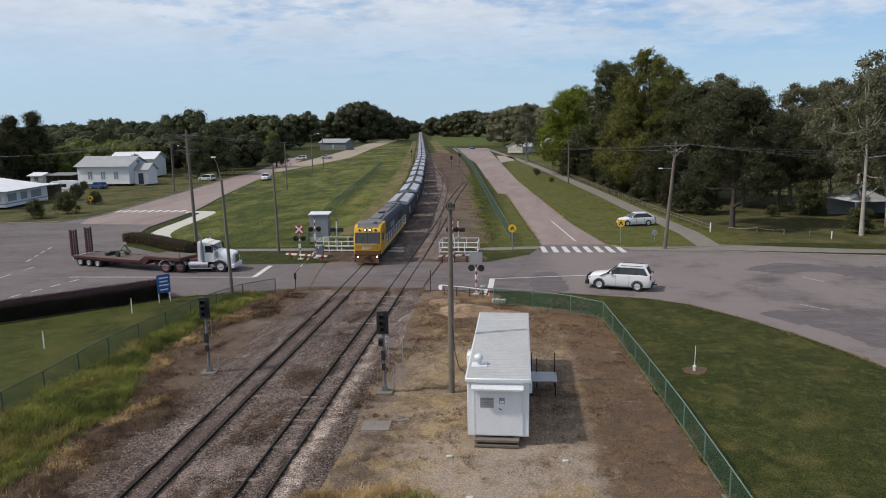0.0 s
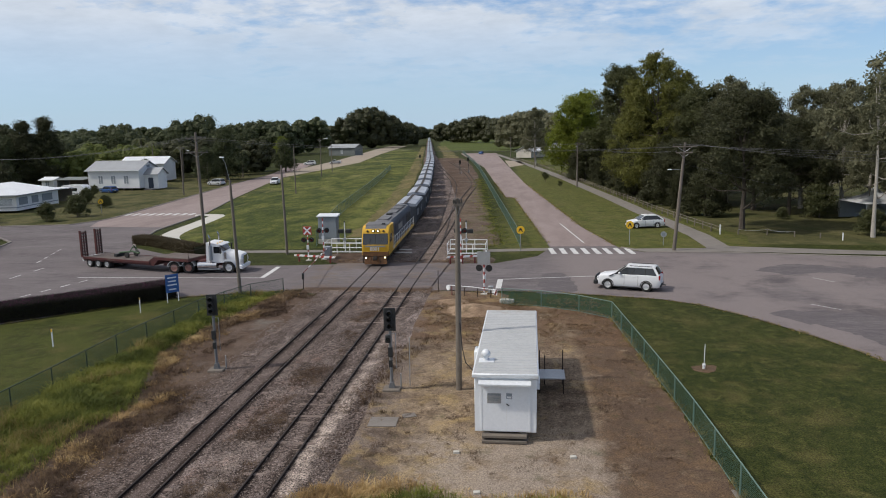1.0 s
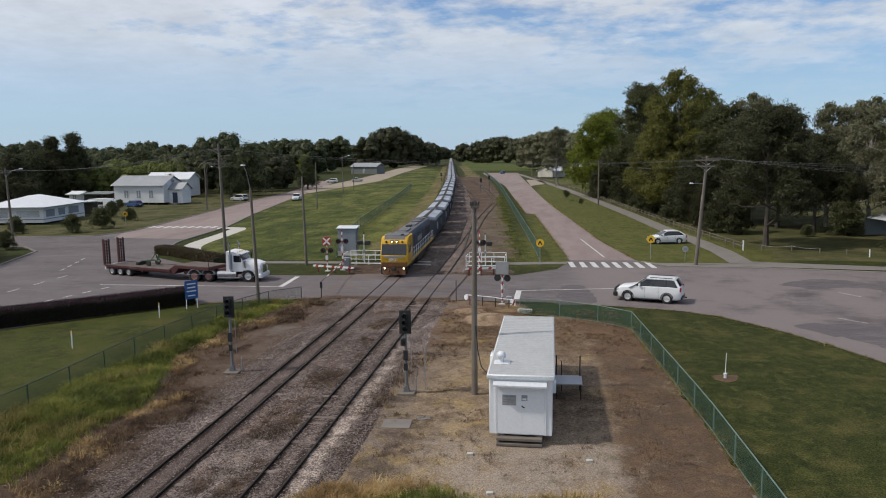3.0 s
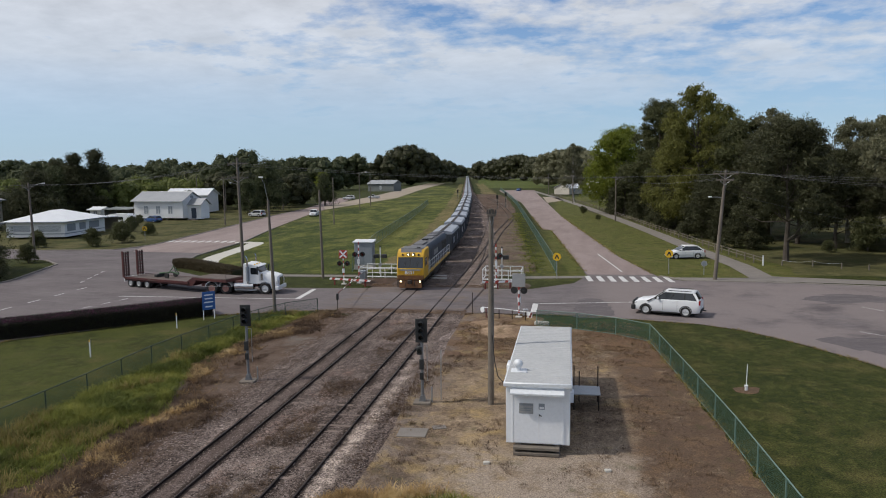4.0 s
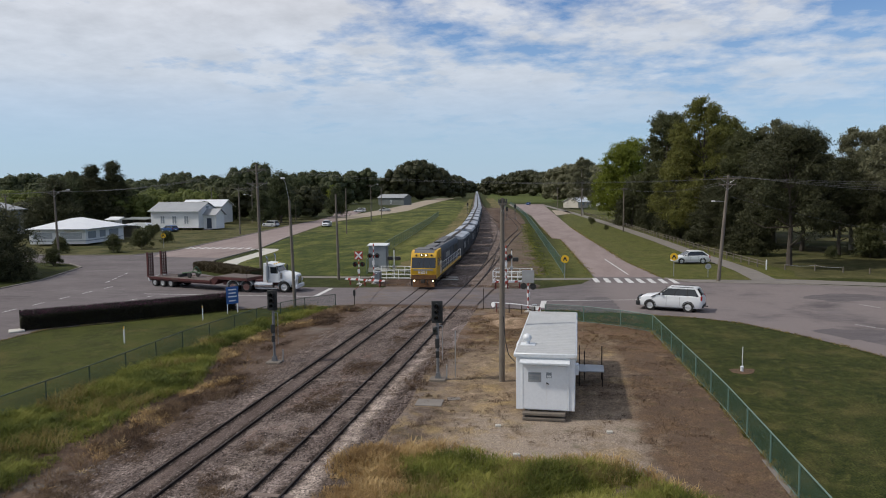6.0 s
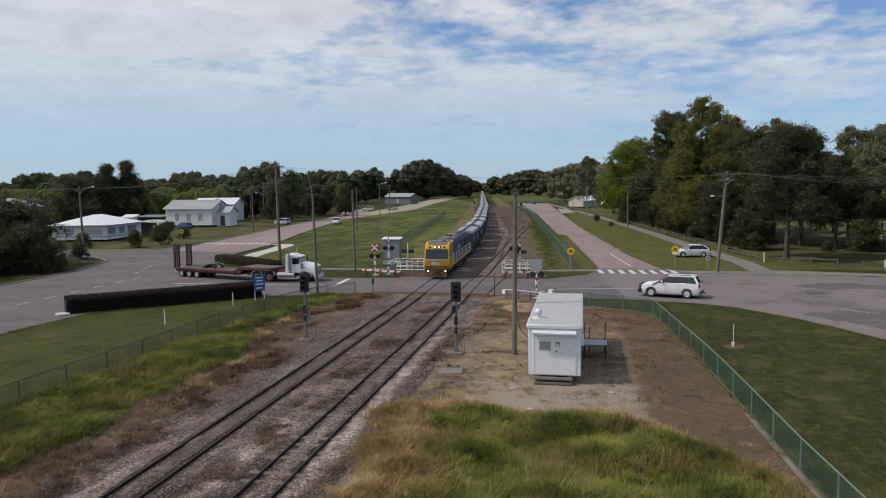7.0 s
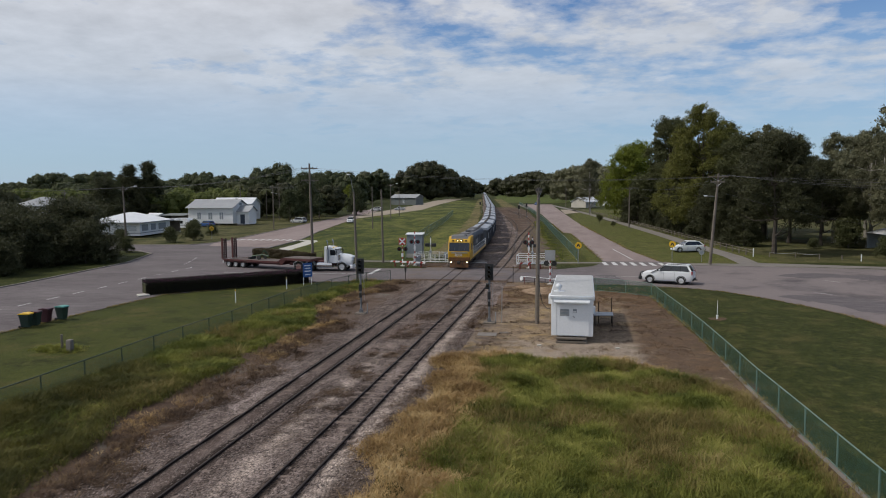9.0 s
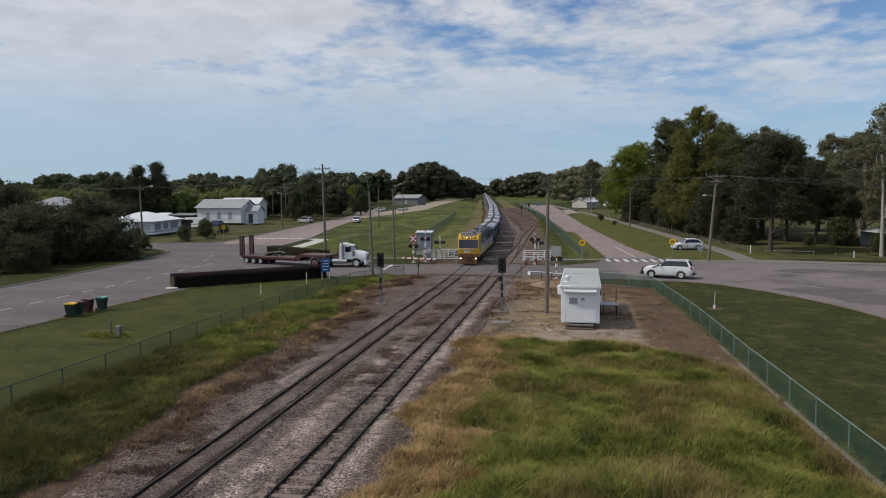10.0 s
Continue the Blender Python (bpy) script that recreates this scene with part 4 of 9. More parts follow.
def bogie_frame(parent, y0, y1):
    g = Geo()
    for s in (-1, 1):
        g.box(s * 0.86 - 0.07, s * 0.86 + 0.07, y0, y1, 0.42, 0.72, 0.03)
        for k in range(3):
            y = y0 + (y1 - y0) * (0.14 + 0.36 * k)
            g.box(s * 0.9 - 0.09, s * 0.9 + 0.09, y - 0.17, y + 0.17, 0.28, 0.62, 0.03)
    g.box(-0.8, 0.8, (y0 + y1) / 2 - 0.25, (y0 + y1) / 2 + 0.25, 0.5, 0.85)
    part("bogie_frame", g, UNDER, parent)


def locomotive(m):
    loco = thing("locomotive", "yellow and blue diesel locomotive with lit headlamps, on the rails", "locomotive", m)
    W = 1.27
    side = [(0.16, 0.98), (0.02, 1.98), (0.08, 2.06), (0.40, 3.02), (0.52, 3.30), (0.86, 3.60), (1.3, 3.70), (3.5, 3.70), (3.5, 0.98)]
    rings = []
    for x, k in ((-W, 0.07), (-W + 0.07, 0.0), (W - 0.07, 0.0), (W, 0.07)):
        cy, cz = 1.9, 2.3
        rings.append([(x, y + (cy - y) * k * 0.5, z + (cz - z) * k * 0.5) for y, z in side])
    part("cab", Geo().rings(rings), LOCO_YELLOW, loco)
    part("roof_panel", Geo().prism([(0.66, 3.43), (0.86, 3.625), (1.3, 3.73), (3.5, 3.74), (3.5, 3.60), (0.9, 3.5)], -0.98, 0.98, "x").box(-1.08, 1.08, 1.15, 3.5, 3.69, 3.75, 0.01), LOCO_ROOF, loco, "sooty cab roof panel")

    def slope(z):
        return 0.08 + (z - 2.06) / 0.96 * 0.32
    part("windscreen_surround", Geo().add([(x, slope(z) - d, z) for d in (0.018, -0.05) for x, z in ((-1.19, 1.97), (1.19, 1.97), (1.16, 3.02), (-1.16, 3.02))],
                                          [(0, 1, 2, 3), (4, 7, 6, 5), (0, 4, 5, 1), (1, 5, 6, 2), (2, 6, 7, 3), (3, 7, 4, 0)]), BLACK, loco)
    for x0, x1 in ((-1.12, -0.03), (0.03, 1.12)):
        pane = Geo().add([(x, slope(z) - d, z) for d in (0.026, 0.0) for x, z in ((x0, 2.06), (x1, 2.06), (x1, 2.95), (x0, 2.95))],
                         [(0, 1, 2, 3), (4, 7, 6, 5), (0, 4, 5, 1), (1, 5, 6, 2), (2, 6, 7, 3), (3, 7, 4, 0)])
        ws = part("windscreen", pane, GLASS, loco)
        part("wiper", Geo().tube([((x0 + x1) / 2, slope(2.17) - 0.05, 2.15), ((x0 + x1) / 2 + 0.16, slope(2.6) - 0.045, 2.62)], 0.012, 5), BLACK, ws)
    for s in (-1, 1):
        for y in (0.95, 1.68):
            part("side_window", Geo().box(s * W - 0.01, s * W + 0.012, y, y + 0.6, 2.12, 2.86, 0.005), GLASS, loco)
        dr = part("cab_door", Geo().box(s * W - 0.01, s * W + 0.02, 2.55, 3.15, 1.05, 3.0, 0.01), LOCO_YELLOW, loco)
        part("door_window", Geo().box(s * W + 0.012, s * W + 0.026, 2.65, 3.05, 2.2, 2.85), GLASS, dr)
        for y in (2.45, 3.25):
            part("grab_rail", Geo().tube([(s * (W + 0.06), y, 1.2), (s * (W + 0.06), y, 2.5)], 0.018, 6), SIGN_WHITE, loco)
        hl = part("headlamp_box", Geo().box(s * 0.22 - 0.15, s * 0.22 + 0.15, 0.38, 0.75, 3.14, 3.38, 0.03), BLACK, loco)
        part("headlamp", Geo().tube([(s * 0.22, 0.37, 3.25), (s * 0.22, 0.395, 3.25)], 0.065, 12), LAMP_WARM, hl, "lit round headlamp")
        part("marker_light", Geo().tube([(s * 0.74, 0.40, 3.22), (s * 0.78, 0.62, 3.22)], 0.10, 10), RUBBER, loco)
        dl = part("ditch_light", Geo().tube([(s * 0.90, 0.02, 0.80), (s * 0.90, 0.16, 0.80)], 0.13, 12), BLACK, loco)
        part("lens", Geo().tube([(s * 0.90, 0.0, 0.80), (s * 0.90, 0.02, 0.80)], 0.075, 12), LAMP_WARM, dl, "lit lamp lens")
        part("step_ladder", Geo().box(s * 1.12 - 0.16, s * 1.12 + 0.1, 0.16, 0.42, 0.25, 0.3).box(s * 1.12 - 0.16, s * 1.12 + 0.1, 0.16, 0.42, 0.6, 0.65).box(s * 1.23 - 0.02, s * 1.23 + 0.02, 0.16, 0.42, 0.25, 0.98), UNDER, loco)
    num = moved(text_geo("8801", 0.46), -0.06, 0.045, 1.60)
    part("number", num, SIGN_WHITE, loco, "white running number on the nose")
    part("nose_stripe", Geo().box(-0.95, 0.95, 0.012, 0.05, 1.80, 1.92), GREY_BOX, loco)
    for x in (0.55, 0.72):
        part("horn", Geo().tube([(x, 1.7, 3.83), (x, 1.2, 3.83)], [0.03, 0.07], 8), BLACK, loco)
    part("buffer_beam", Geo().box(-W + 0.04, W - 0.04, 0.05, 0.3, 0.92, 1.42, 0.04), FRONT_DIRT, loco, "dirt-streaked buffer beam")
    part("beam_stripe", Geo().box(-W + 0.1, W - 0.1, 0.035, 0.05, 1.36, 1.41), LOCO_YELLOW, loco)
    part("pilot", Geo().prism([(0.12, 0.14), (-0.02, 0.2), (0.1, 0.9), (0.3, 0.9)], -1.05, 1.05, "x"), FRONT_DIRT, loco, "dirt-streaked steel pilot plate")
    part("coupler", Geo().box(-0.13, 0.13, -0.42, 0.3, 0.66, 0.92, 0.03).box(-0.19, 0.19, -0.52, -0.3, 0.62, 0.96, 0.04), UNDER, loco)
    for s in (-1, 1):
        part("air_hose", Geo().tube([(s * 0.4, 0.02, 0.85), (s * 0.42, -0.12, 0.6), (s * 0.45, -0.02, 0.36)], 0.03, 6), RUBBER, loco)
    # long hood, walkway and rails
    part("frame", Geo().box(-W, W, 0.3, 21.2, 0.82, 1.02, 0.02), UNDER, loco)
    part("walkway", Geo().box(-W, W, 3.5, 21.2, 1.02, 1.14, 0.01), LOCO_YELLOW, loco, "yellow-edged walkway")
    prof = [(-0.98, 1.14), (-0.98, 3.25), (-0.72, 3.62), (-0.3, 3.72), (0.3, 3.72), (0.72, 3.62), (0.98, 3.25), (0.98, 1.14)]
    part("hood", Geo().prism(prof, 3.5, 20.4, "y"), LOCO_BLUE, loco, "dark blue engine hood")
    for y0, y1 in ((4.0, 6.6), (7.0, 9.6), (10.0, 12.6), (13.0, 15.4), (15.8, 19.8)):
        for s in (-1, 1):
            part("hood_door", Geo().box(s * 0.99 - 0.015, s * 0.99 + 0.015, y0, y1, 1.35, 3.1, 0.008), LOCO_BLUE, loco)
    for y0 in (15.9, 17.2, 18.5):
        for s in (-1, 1):
            part("grille", Geo().box(s * 1.0 - 0.02, s * 1.0 + 0.02, y0, y0 + 1.1, 2.0, 2.95, 0.01), BLACK, loco)
    part("hood_roof", Geo().prism([(-0.74, 3.625), (-0.3, 3.735), (0.3, 3.735), (0.74, 3.625), (0.6, 3.60), (-0.6, 3.60)], 3.6, 20.3, "y"), LOCO_ROOF, loco, "sooty hood roof")
    for y in (15.2, 16.9, 18.6):
        part("radiator_fan", Geo().tube([(0, y, 3.7), (0, y, 3.84)], 0.62, 18), LOCO_ROOF, loco)
    part("exhaust", Geo().box(-0.3, 0.3, 9.2, 10.2, 3.7, 3.9, 0.03), BLACK, loco)
    for y in (5.0, 11.0):
        part("roof_hatch", Geo().box(-0.5, 0.5, y, y + 3.0, 3.70, 3.80, 0.02), LOCO_ROOF, loco)
    for s in (-1, 1):
        x = s * (W - 0.05)
        part("side_lettering", Geo().box(s * 1.005 - 0.004, s * 1.005 + 0.006, 9.0, 12.2, 2.2, 2.75), GALV, loco)
        for z in (2.15, 1.65):
            part("handrail", Geo().tube([(x, 3.6, z), (x, 21.0, z)], 0.022, 6), SIGN_WHITE, loco, "white walkway handrail")
        for k in range(13):
            y = 3.6 + k * 1.45
            part("stanchion", Geo().tube([(x, y, 1.14), (x, y, 2.16)], 0.022, 6), SIGN_WHITE, loco)
    part("fuel_tank", Geo().box(-1.2, 1.2, 7.8, 13.2, 0.22, 0.82, 0.1), UNDER, loco)
    for y in (2.0, 3.7, 5.4, 15.4, 17.1, 18.8):
        wheelset(loco, y, 0.47)
    bogie_frame(loco, 1.5, 5.9)
    bogie_frame(loco, 14.9, 19.3)
    return loco


def wagon(m):
    w = thing("hopper_wagon", "grey covered hopper wagon with pale roof covers", "wagon", m, "wagons of the goods train")
    W, L = 1.33, 15.0
    side = Geo().prism([(-W, 1.15), (-W, 3.02), (-W + 0.05, 3.1), (W - 0.05, 3.1), (W, 3.02), (W, 1.15), (0.7, 0.8), (-0.7, 0.8)], 0.9, L - 0.9, "y")
    for k in range(11):
        y = 0.75 + k * 1.35
        for s in (-1, 1):
            side.box(s * W - 0.03, s * W + 0.05, y - 0.05, y + 0.05, 1.15, 3.02)
    part("body", side, WAGON_SIDE, w)
    for y0, y1 in ((2.1, 7.35), (7.65, L - 2.1)):
        part("cover", Geo().prism([(-W - 0.03, 3.06), (-W + 0.10, 3.34), (-0.25, 3.50), (0.25, 3.50), (W - 0.10, 3.34), (W + 0.03, 3.06)], y0, y1, "y"), WAGON_TOP, w, "pale grey roof cover")
    for s in (-1, 1):
        for y0, y1 in ((3.2, 4.6), (9.0, 9.6)):
            part("side_marking", Geo().box(s * W - 0.06, s * W + 0.06, y0, y1, 1.8, 2.6, 0.005), WAGON_TOP, w)
    part("roof_walk", Geo().box(-0.2, 0.2, 1.0, L - 1.0, 3.52, 3.56), UNDER, w, "dark roof walkway")
    part("underframe", Geo().box(-1.2, 1.2, 0.1, L - 0.1, 0.82, 1.12, 0.03), UNDER, w)
    for a, b, c, d in ((0.0, 0.9, -0.75, 0.3), (L - 0.9, L, L - 0.3, L + 0.75)):
        part("end_platform", Geo().box(-W, W, a, b, 1.0, 1.12, 0.01), UNDER, w)
        part("coupler", Geo().box(-0.12, 0.12, c, d, 0.68, 0.9, 0.02), UNDER, w)
    for y in (1.6, 3.3, L - 3.3, L - 1.6):
        wheelset(w, y, 0.42)
    for y in (1.2, L - 3.7):
        bogie_frame(w, y, y + 2.5)
    return w


def on_main(y, length):
    """The pose of a vehicle whose front stands at y on the main track."""
    a, b = Vector((main_x(y), y, 0.15)), Vector((main_x(y + length), y + length, 0.15))
    return pose(a.x, a.y, a.z, 0, 0, math.degrees(math.atan2(-(b.x - a.x), b.y - a.y)))


TRAIN_FRONT = 64.0
locomotive(on_main(TRAIN_FRONT, 20))
first_wagon = wagon(on_main(TRAIN_FRONT + 22.2, 15))
for i in range(1, 62):
    copy_thing(first_wagon, on_main(TRAIN_FRONT + 22.2 + 16.4 * i, 15))

# ---- railway signals and crossing gear ----
STRIPE_W = SIGN_WHITE
POST_GREY = material("dull_grey_post_paint", (0.10, 0.105, 0.11), (0.20, 0.205, 0.21), 0.6, scale=1.5, fine=14, bump=0.05, rust=(0.12, 0.085, 0.06), rust_at=0.6)
RED_LENS = material("dark_red_lens", (0.10, 0.006, 0.006), (0.16, 0.012, 0.012), 0.2, scale=2, fine=20, bump=0)
DARK_LENS = material("dark_signal_lens", (0.006, 0.010, 0.009), (0.014, 0.02, 0.018), 0.15, scale=2, fine=20, bump=0)
MAROON = material("faded_maroon_paint", (0.10, 0.018, 0.016), (0.20, 0.04, 0.032), 0.6, scale=1.2, fine=16, bump=0.05)


def striped_post(parent, x, y, h, r=0.055, step=0.3, z=0.0):
    for k in range(int(h / step)):
        part("band", Geo().tube([(x, y, z + k * step), (x, y, z + min(h, (k + 1) * step))], r, 8), RED if k % 2 else STRIPE_W, parent)


def track_signal(x, y, h, turn, pair):
    s = thing("track_signal", "three-lamp railway signal on a grey steel post with concrete footing", "signal", pose(x, y, 0, 0, 0, turn), "track signals")
    part("footing", Geo().box(-0.42, 0.42, -0.36, 0.36, -0.1, 0.12, 0.03), TIMBER, s)
    part("base", Geo().prism([(-0.15, 0.12), (0.15, 0.12), (0.08, 0.42), (-0.08, 0.42)], -0.12, 0.12, "y"), POST_GREY, s)
    part("post", Geo().tube([(0, 0, 0.14), (0, 0, h - 0.3)], 0.075, 10), POST_GREY, s)
    b = part("backboard", Geo().box(-0.29, 0.29, -0.10, -0.06, h - 1.15, h, 0.05), BLACK, s)
    part("housing", Geo().box(-0.2, 0.2, -0.06, 0.2, h - 1.08, h - 0.06, 0.04), BLACK, s)
    for k in range(3):
        z = h - 0.24 - 0.31 * k
        part("hood", Geo().rings([[(0.12 * math.cos(a), yy, z + 0.12 * math.sin(a)) for a in (i * math.pi / 6 for i in range(12))] for yy in (-0.36, -0.1)], False), BLACK, b)
        part("lens", Geo().tube([(0, -0.13, z), (0, -0.11, z)], 0.095, 12), DARK_LENS, b)
    if pair:
        lo = part("lower_head", Geo().box(-0.24, 0.02, -0.14, 0.14, h - 1.75, h - 1.35, 0.04), BLACK, s)
        part("lens", Geo().tube([(-0.11, -0.17, h - 1.55), (-0.11, -0.14, h - 1.55)], 0.09, 10), DARK_LENS, lo)
    part("relay_box", Geo().box(-0.11, 0.11, -0.17, -0.05, h - 2.45, h - 1.95, 0.02), BLACK, s)
    part("number_plate", Geo().box(-0.09, 0.09, -0.16, -0.07, h - 2.95, h - 2.6, 0.01), BLACK, s)
    part("bracket", Geo().tube([(0, 0.05, h - 1.3), (0.24, 0.05, h - 1.3), (0.24, 0.05, 1.1)], 0.018, 6), GALV, s)
    part("cable_conduit", Geo().tube([(0.42, 0.25, 0), (0.42, 0.25, 0.75)], 0.035, 6), GALV, s)
    return s


track_signal(-17.05, 34.75, 4.2, 4, False)
track_signal(-7.1, 32.45, 4.15, 2, True)
track_signal(-19.6, 209.6, 4.0, 6, False)
track_signal(-39.0, 262, 4.2, 6, False)
track_signal(-17.6, 215, 4.6, 6, False)
p = thing("marker_rod", "thin grey steel rod standing in the dirt", "post", pose(-6.3, 33.05, 0))
part("rod", Geo().tube([(0, 0, 0), (0.02, 0, 2.5)], 0.022, 6), GALV, p)


def flasher(parent, x, z, y=0.0):
    """A round flashing lamp with its black target plate."""
    d = part("target_plate", Geo().tube([(x, y - 0.06, z), (x, y - 0.03, z)], 0.26, 18), BLACK, parent)
    part("lamp", Geo().tube([(x, y - 0.10, z), (x, y - 0.06, z)], 0.13, 14), RED_LENS, d)
    part("hood", Geo().rings([[(x + 0.15 * math.cos(a), yy, z + 0.15 * math.sin(a)) for a in (i * math.pi / 7 for i in range(8))] for yy in (y - 0.30, y - 0.06)], False), BLACK, d)


def crossing_mast(x, y, turn, h, back=False, cross=False, label="red and white striped level crossing mast with twin flashing lamps"):
    m = thing("crossing_signal", label, "signal", pose(x, y, 0, 0, 0, turn), "level crossing signals")
    striped_post(m, 0, 0, h)
    part("crossbar", Geo().tube([(-0.42, 0, h - 1.25), (0.42, 0, h - 1.25)], 0.03, 6), BLACK, m)
    for s in (-1, 1):
        flasher(m, 0.38 * s, h - 1.25)
    part("cross_footing", Geo().box(-0.25, 0.25, -0.25, 0.25, -0.05, 0.1, 0.02), CONCRETE, m)
    if back:
        part("sign_back", Geo().box(-0.5, 0.5, 0.07, 0.09, h - 0.95, h + 0.05, 0.01), GALV, m, "bare grey back of a sign board")
    if cross:
        part("sign_board", Geo().box(-0.43, 0.43, -0.09, -0.07, h - 0.75, h + 0.1, 0.01), RED, m, "square red sign board")
        for a in (45, -45):
            part("cross_arm", Geo().box(-0.48, 0.48, -0.105, -0.092, -0.075, 0.075, m=pose(0, 0, h - 0.325, 0, a, 0)), SIGN_WHITE, m)
    part("junction_box", Geo().box(-0.12, 0.12, -0.17, -0.05, h - 2.2, h - 1.75, 0.02), SIGN_WHITE, m)
    return m


crossing_mast(-22.0, 67.6, 5, 3.35, cross=True, label="striped crossing mast with white cross on red board")
crossing_mast(-20.6, 68.2, 8, 4.2)
crossing_mast(-3.75, 53.3, 172, 3.3, back=True)
crossing_mast(-6.75, 67.0, 4, 4.3)


def ped_signal(x, y, h):
    m = thing("pedestrian_signal", "white post with black pedestrian signal lamps beside the railing", "signal", pose(x, y, 0), "pedestrian signals")
    part("post", Geo().tube([(0, 0, 0), (0, 0, h)], 0.06, 8), SIGN_WHITE, m)
    part("cap", Geo().tube([(0, 0, h), (0, 0, h + 0.16)], 0.075, 8), BLACK, m)
    for s in (-1, 1):
        part("lamp_box", Geo().box(s * 0.42 - 0.3, s * 0.42 + 0.3, -0.2, 0.15, h - 1.15, h - 0.72, 0.04), BLACK, m)
    part("speaker", Geo().box(-0.16, 0.16, -0.22, -0.06, h - 2.0, h - 1.65, 0.02), GALV, m)


ped_signal(-19.7, 73.3, 3.1)
ped_signal(-6.65, 72.3, 3.2)


def guard_rail(x0, y0, x1, y1, z=0.72, ends=False):
    L = math.hypot(x1 - x0, y1 - y0)
    g = thing("guard_rail", "low steel guard rail painted in red and white bands", "guard rail", pose(x0, y0, 0, 0, 0, math.degrees(math.atan2(y1 - y0, x1 - x0))), "guard rails")
    k = max(4, int(L / 0.30))
    for i in range(k):
        a, b = i * L / k, (i + 1) * L / k
        white = i % 3 != 1
        sl = 0.10
        part("band", Geo().add([(a + sl, -0.06, z + 0.09), (b + sl, -0.06, z + 0.09), (b, -0.06, z - 0.09), (a, -0.06, z - 0.09), (a + sl, 0.02, z + 0.09), (b + sl, 0.02, z + 0.09), (b, 0.02, z - 0.09), (a, 0.02, z - 0.09)],
                               [(0, 1, 2, 3), (4, 7, 6, 5), (0, 4, 5, 1), (1, 5, 6, 2), (2, 6, 7, 3), (3, 7, 4, 0)]), STRIPE_W if white else RED, g)
    for i in range(3):
        x = L * (0.12 + 0.38 * i)
        part("post", Geo().box(x - 0.07, x + 0.07, 0.02, 0.14, -0.05, z + 0.14, 0.01), MAROON, g)
    return g


guard_rail(-23.4, 67.3, -18.9, 66.0, 0.62)
guard_rail(-8.0, 65.6, -5.0, 66.4)


def end_rail(x0, y0, x1, y1):
    """A thin white barrier rail with rounded end plates on short dark posts."""
    L = math.hypot(x1 - x0, y1 - y0)
    g = thing("barrier_rail", "low thin white barrier rail with rounded, red-striped ends", "guard rail", pose(x0, y0, 0, 0, 0, math.degrees(math.atan2(y1 - y0, x1 - x0))))
    part("rail", Geo().tube([(0, 0, 0.78), (L * 0.5, 0, 0.74), (L, 0, 0.62)], 0.032, 8), SIGN_WHITE, g)
    part("rail", Geo().tube([(0, 0, 0.40), (L, 0, 0.34)], 0.022, 8), RAIL, g, "dark lower rail")
    part("end_plate", Geo().tube([(-0.03, 0, 0.58), (0.03, 0, 0.58)], 0.21, 14, m=pose(0, 0, 0, 0, 0, 62)), SIGN_WHITE, g, "rounded white end plate")
    e = part("end_plate", Geo().box(-0.22, 0.22, -0.02, 0.02, 0.22, 0.66, 0.01, m=pose(L, 0, 0, 0, 0, -12)), SIGN_WHITE, g, "white end plate with red stripe")
    part("stripe", Geo().prism([(-0.05, 0.23), (0.1, 0.23), (0.21, 0.5), (0.21, 0.65), (0.12, 0.65)], -0.027, -0.022, "y", m=pose(L, 0, 0, 0, 0, -12)), MAROON, e, "red diagonal stripe")
    for i in range(4):
        x = L * (0.08 + 0.28 * i)
        part("post", Geo().box(x - 0.03, x + 0.03, -0.03, 0.03, -0.05, 0.72 - 0.02 * i, 0.01), MAROON if i == 0 else RAIL, g)


end_rail(-6.5, 53.0, -2.9, 52.1)


def boom(x0, y0, x1, y1, z0, z1):
    b = thing("boom_barrier", "lowered slender red and white boom barrier across the road", "barrier", None, "boom barriers")
    a, e = Vector((x0, y0, z0)), Vector((x1, y1, z1))
    k = 12
    for i in range(k):
        part("band", Geo().tube([a.lerp(e, i / k), a.lerp(e, (i + 1) / k)], 0.05 - 0.02 * i / k, 6), MAROON if i % 3 else STRIPE_W, b)
    part("machine", Geo().box(x0 - 0.35, x0 + 0.35, y0 - 0.3, y0 + 0.5, 0, 1.25, 0.04), GREY_BOX, b, "grey boom machine cabinet")
    d = (e - a).normalized()
    part("counterweight", Geo().box(-0.16, 0.16, -0.4, 0.1, -0.2, 0.2, 0.03, m=Matrix.Translation(a - d * 1.0)), BLACK, b)
    part("counter_arm", Geo().tube([a, a - d * 1.1], 0.06, 6), STRIPE_W, b)


boom(-20.35, 68.6, -18.45, 54.75, 1.1, 1.38)
r = thing("boom_rest", "slim steel rest post near the crossing", "post", pose(-7.4, 54.1, 0))
part("post", Geo().tube([(0, 0, 0), (0, 0, 1.7)], 0.03, 6), RAIL, r)
r = thing("boom_rest", "dark steel rest post for the boom tip", "post", pose(-18.45, 54.55, 0))
part("post", Geo().tube([(0, 0, 0), (0, 0, 1.36)], 0.035, 6), RAIL, r)
part("box", Geo().box(-0.09, 0.09, -0.07, 0.07, 0.85, 1.36, 0.02), BLACK, r)


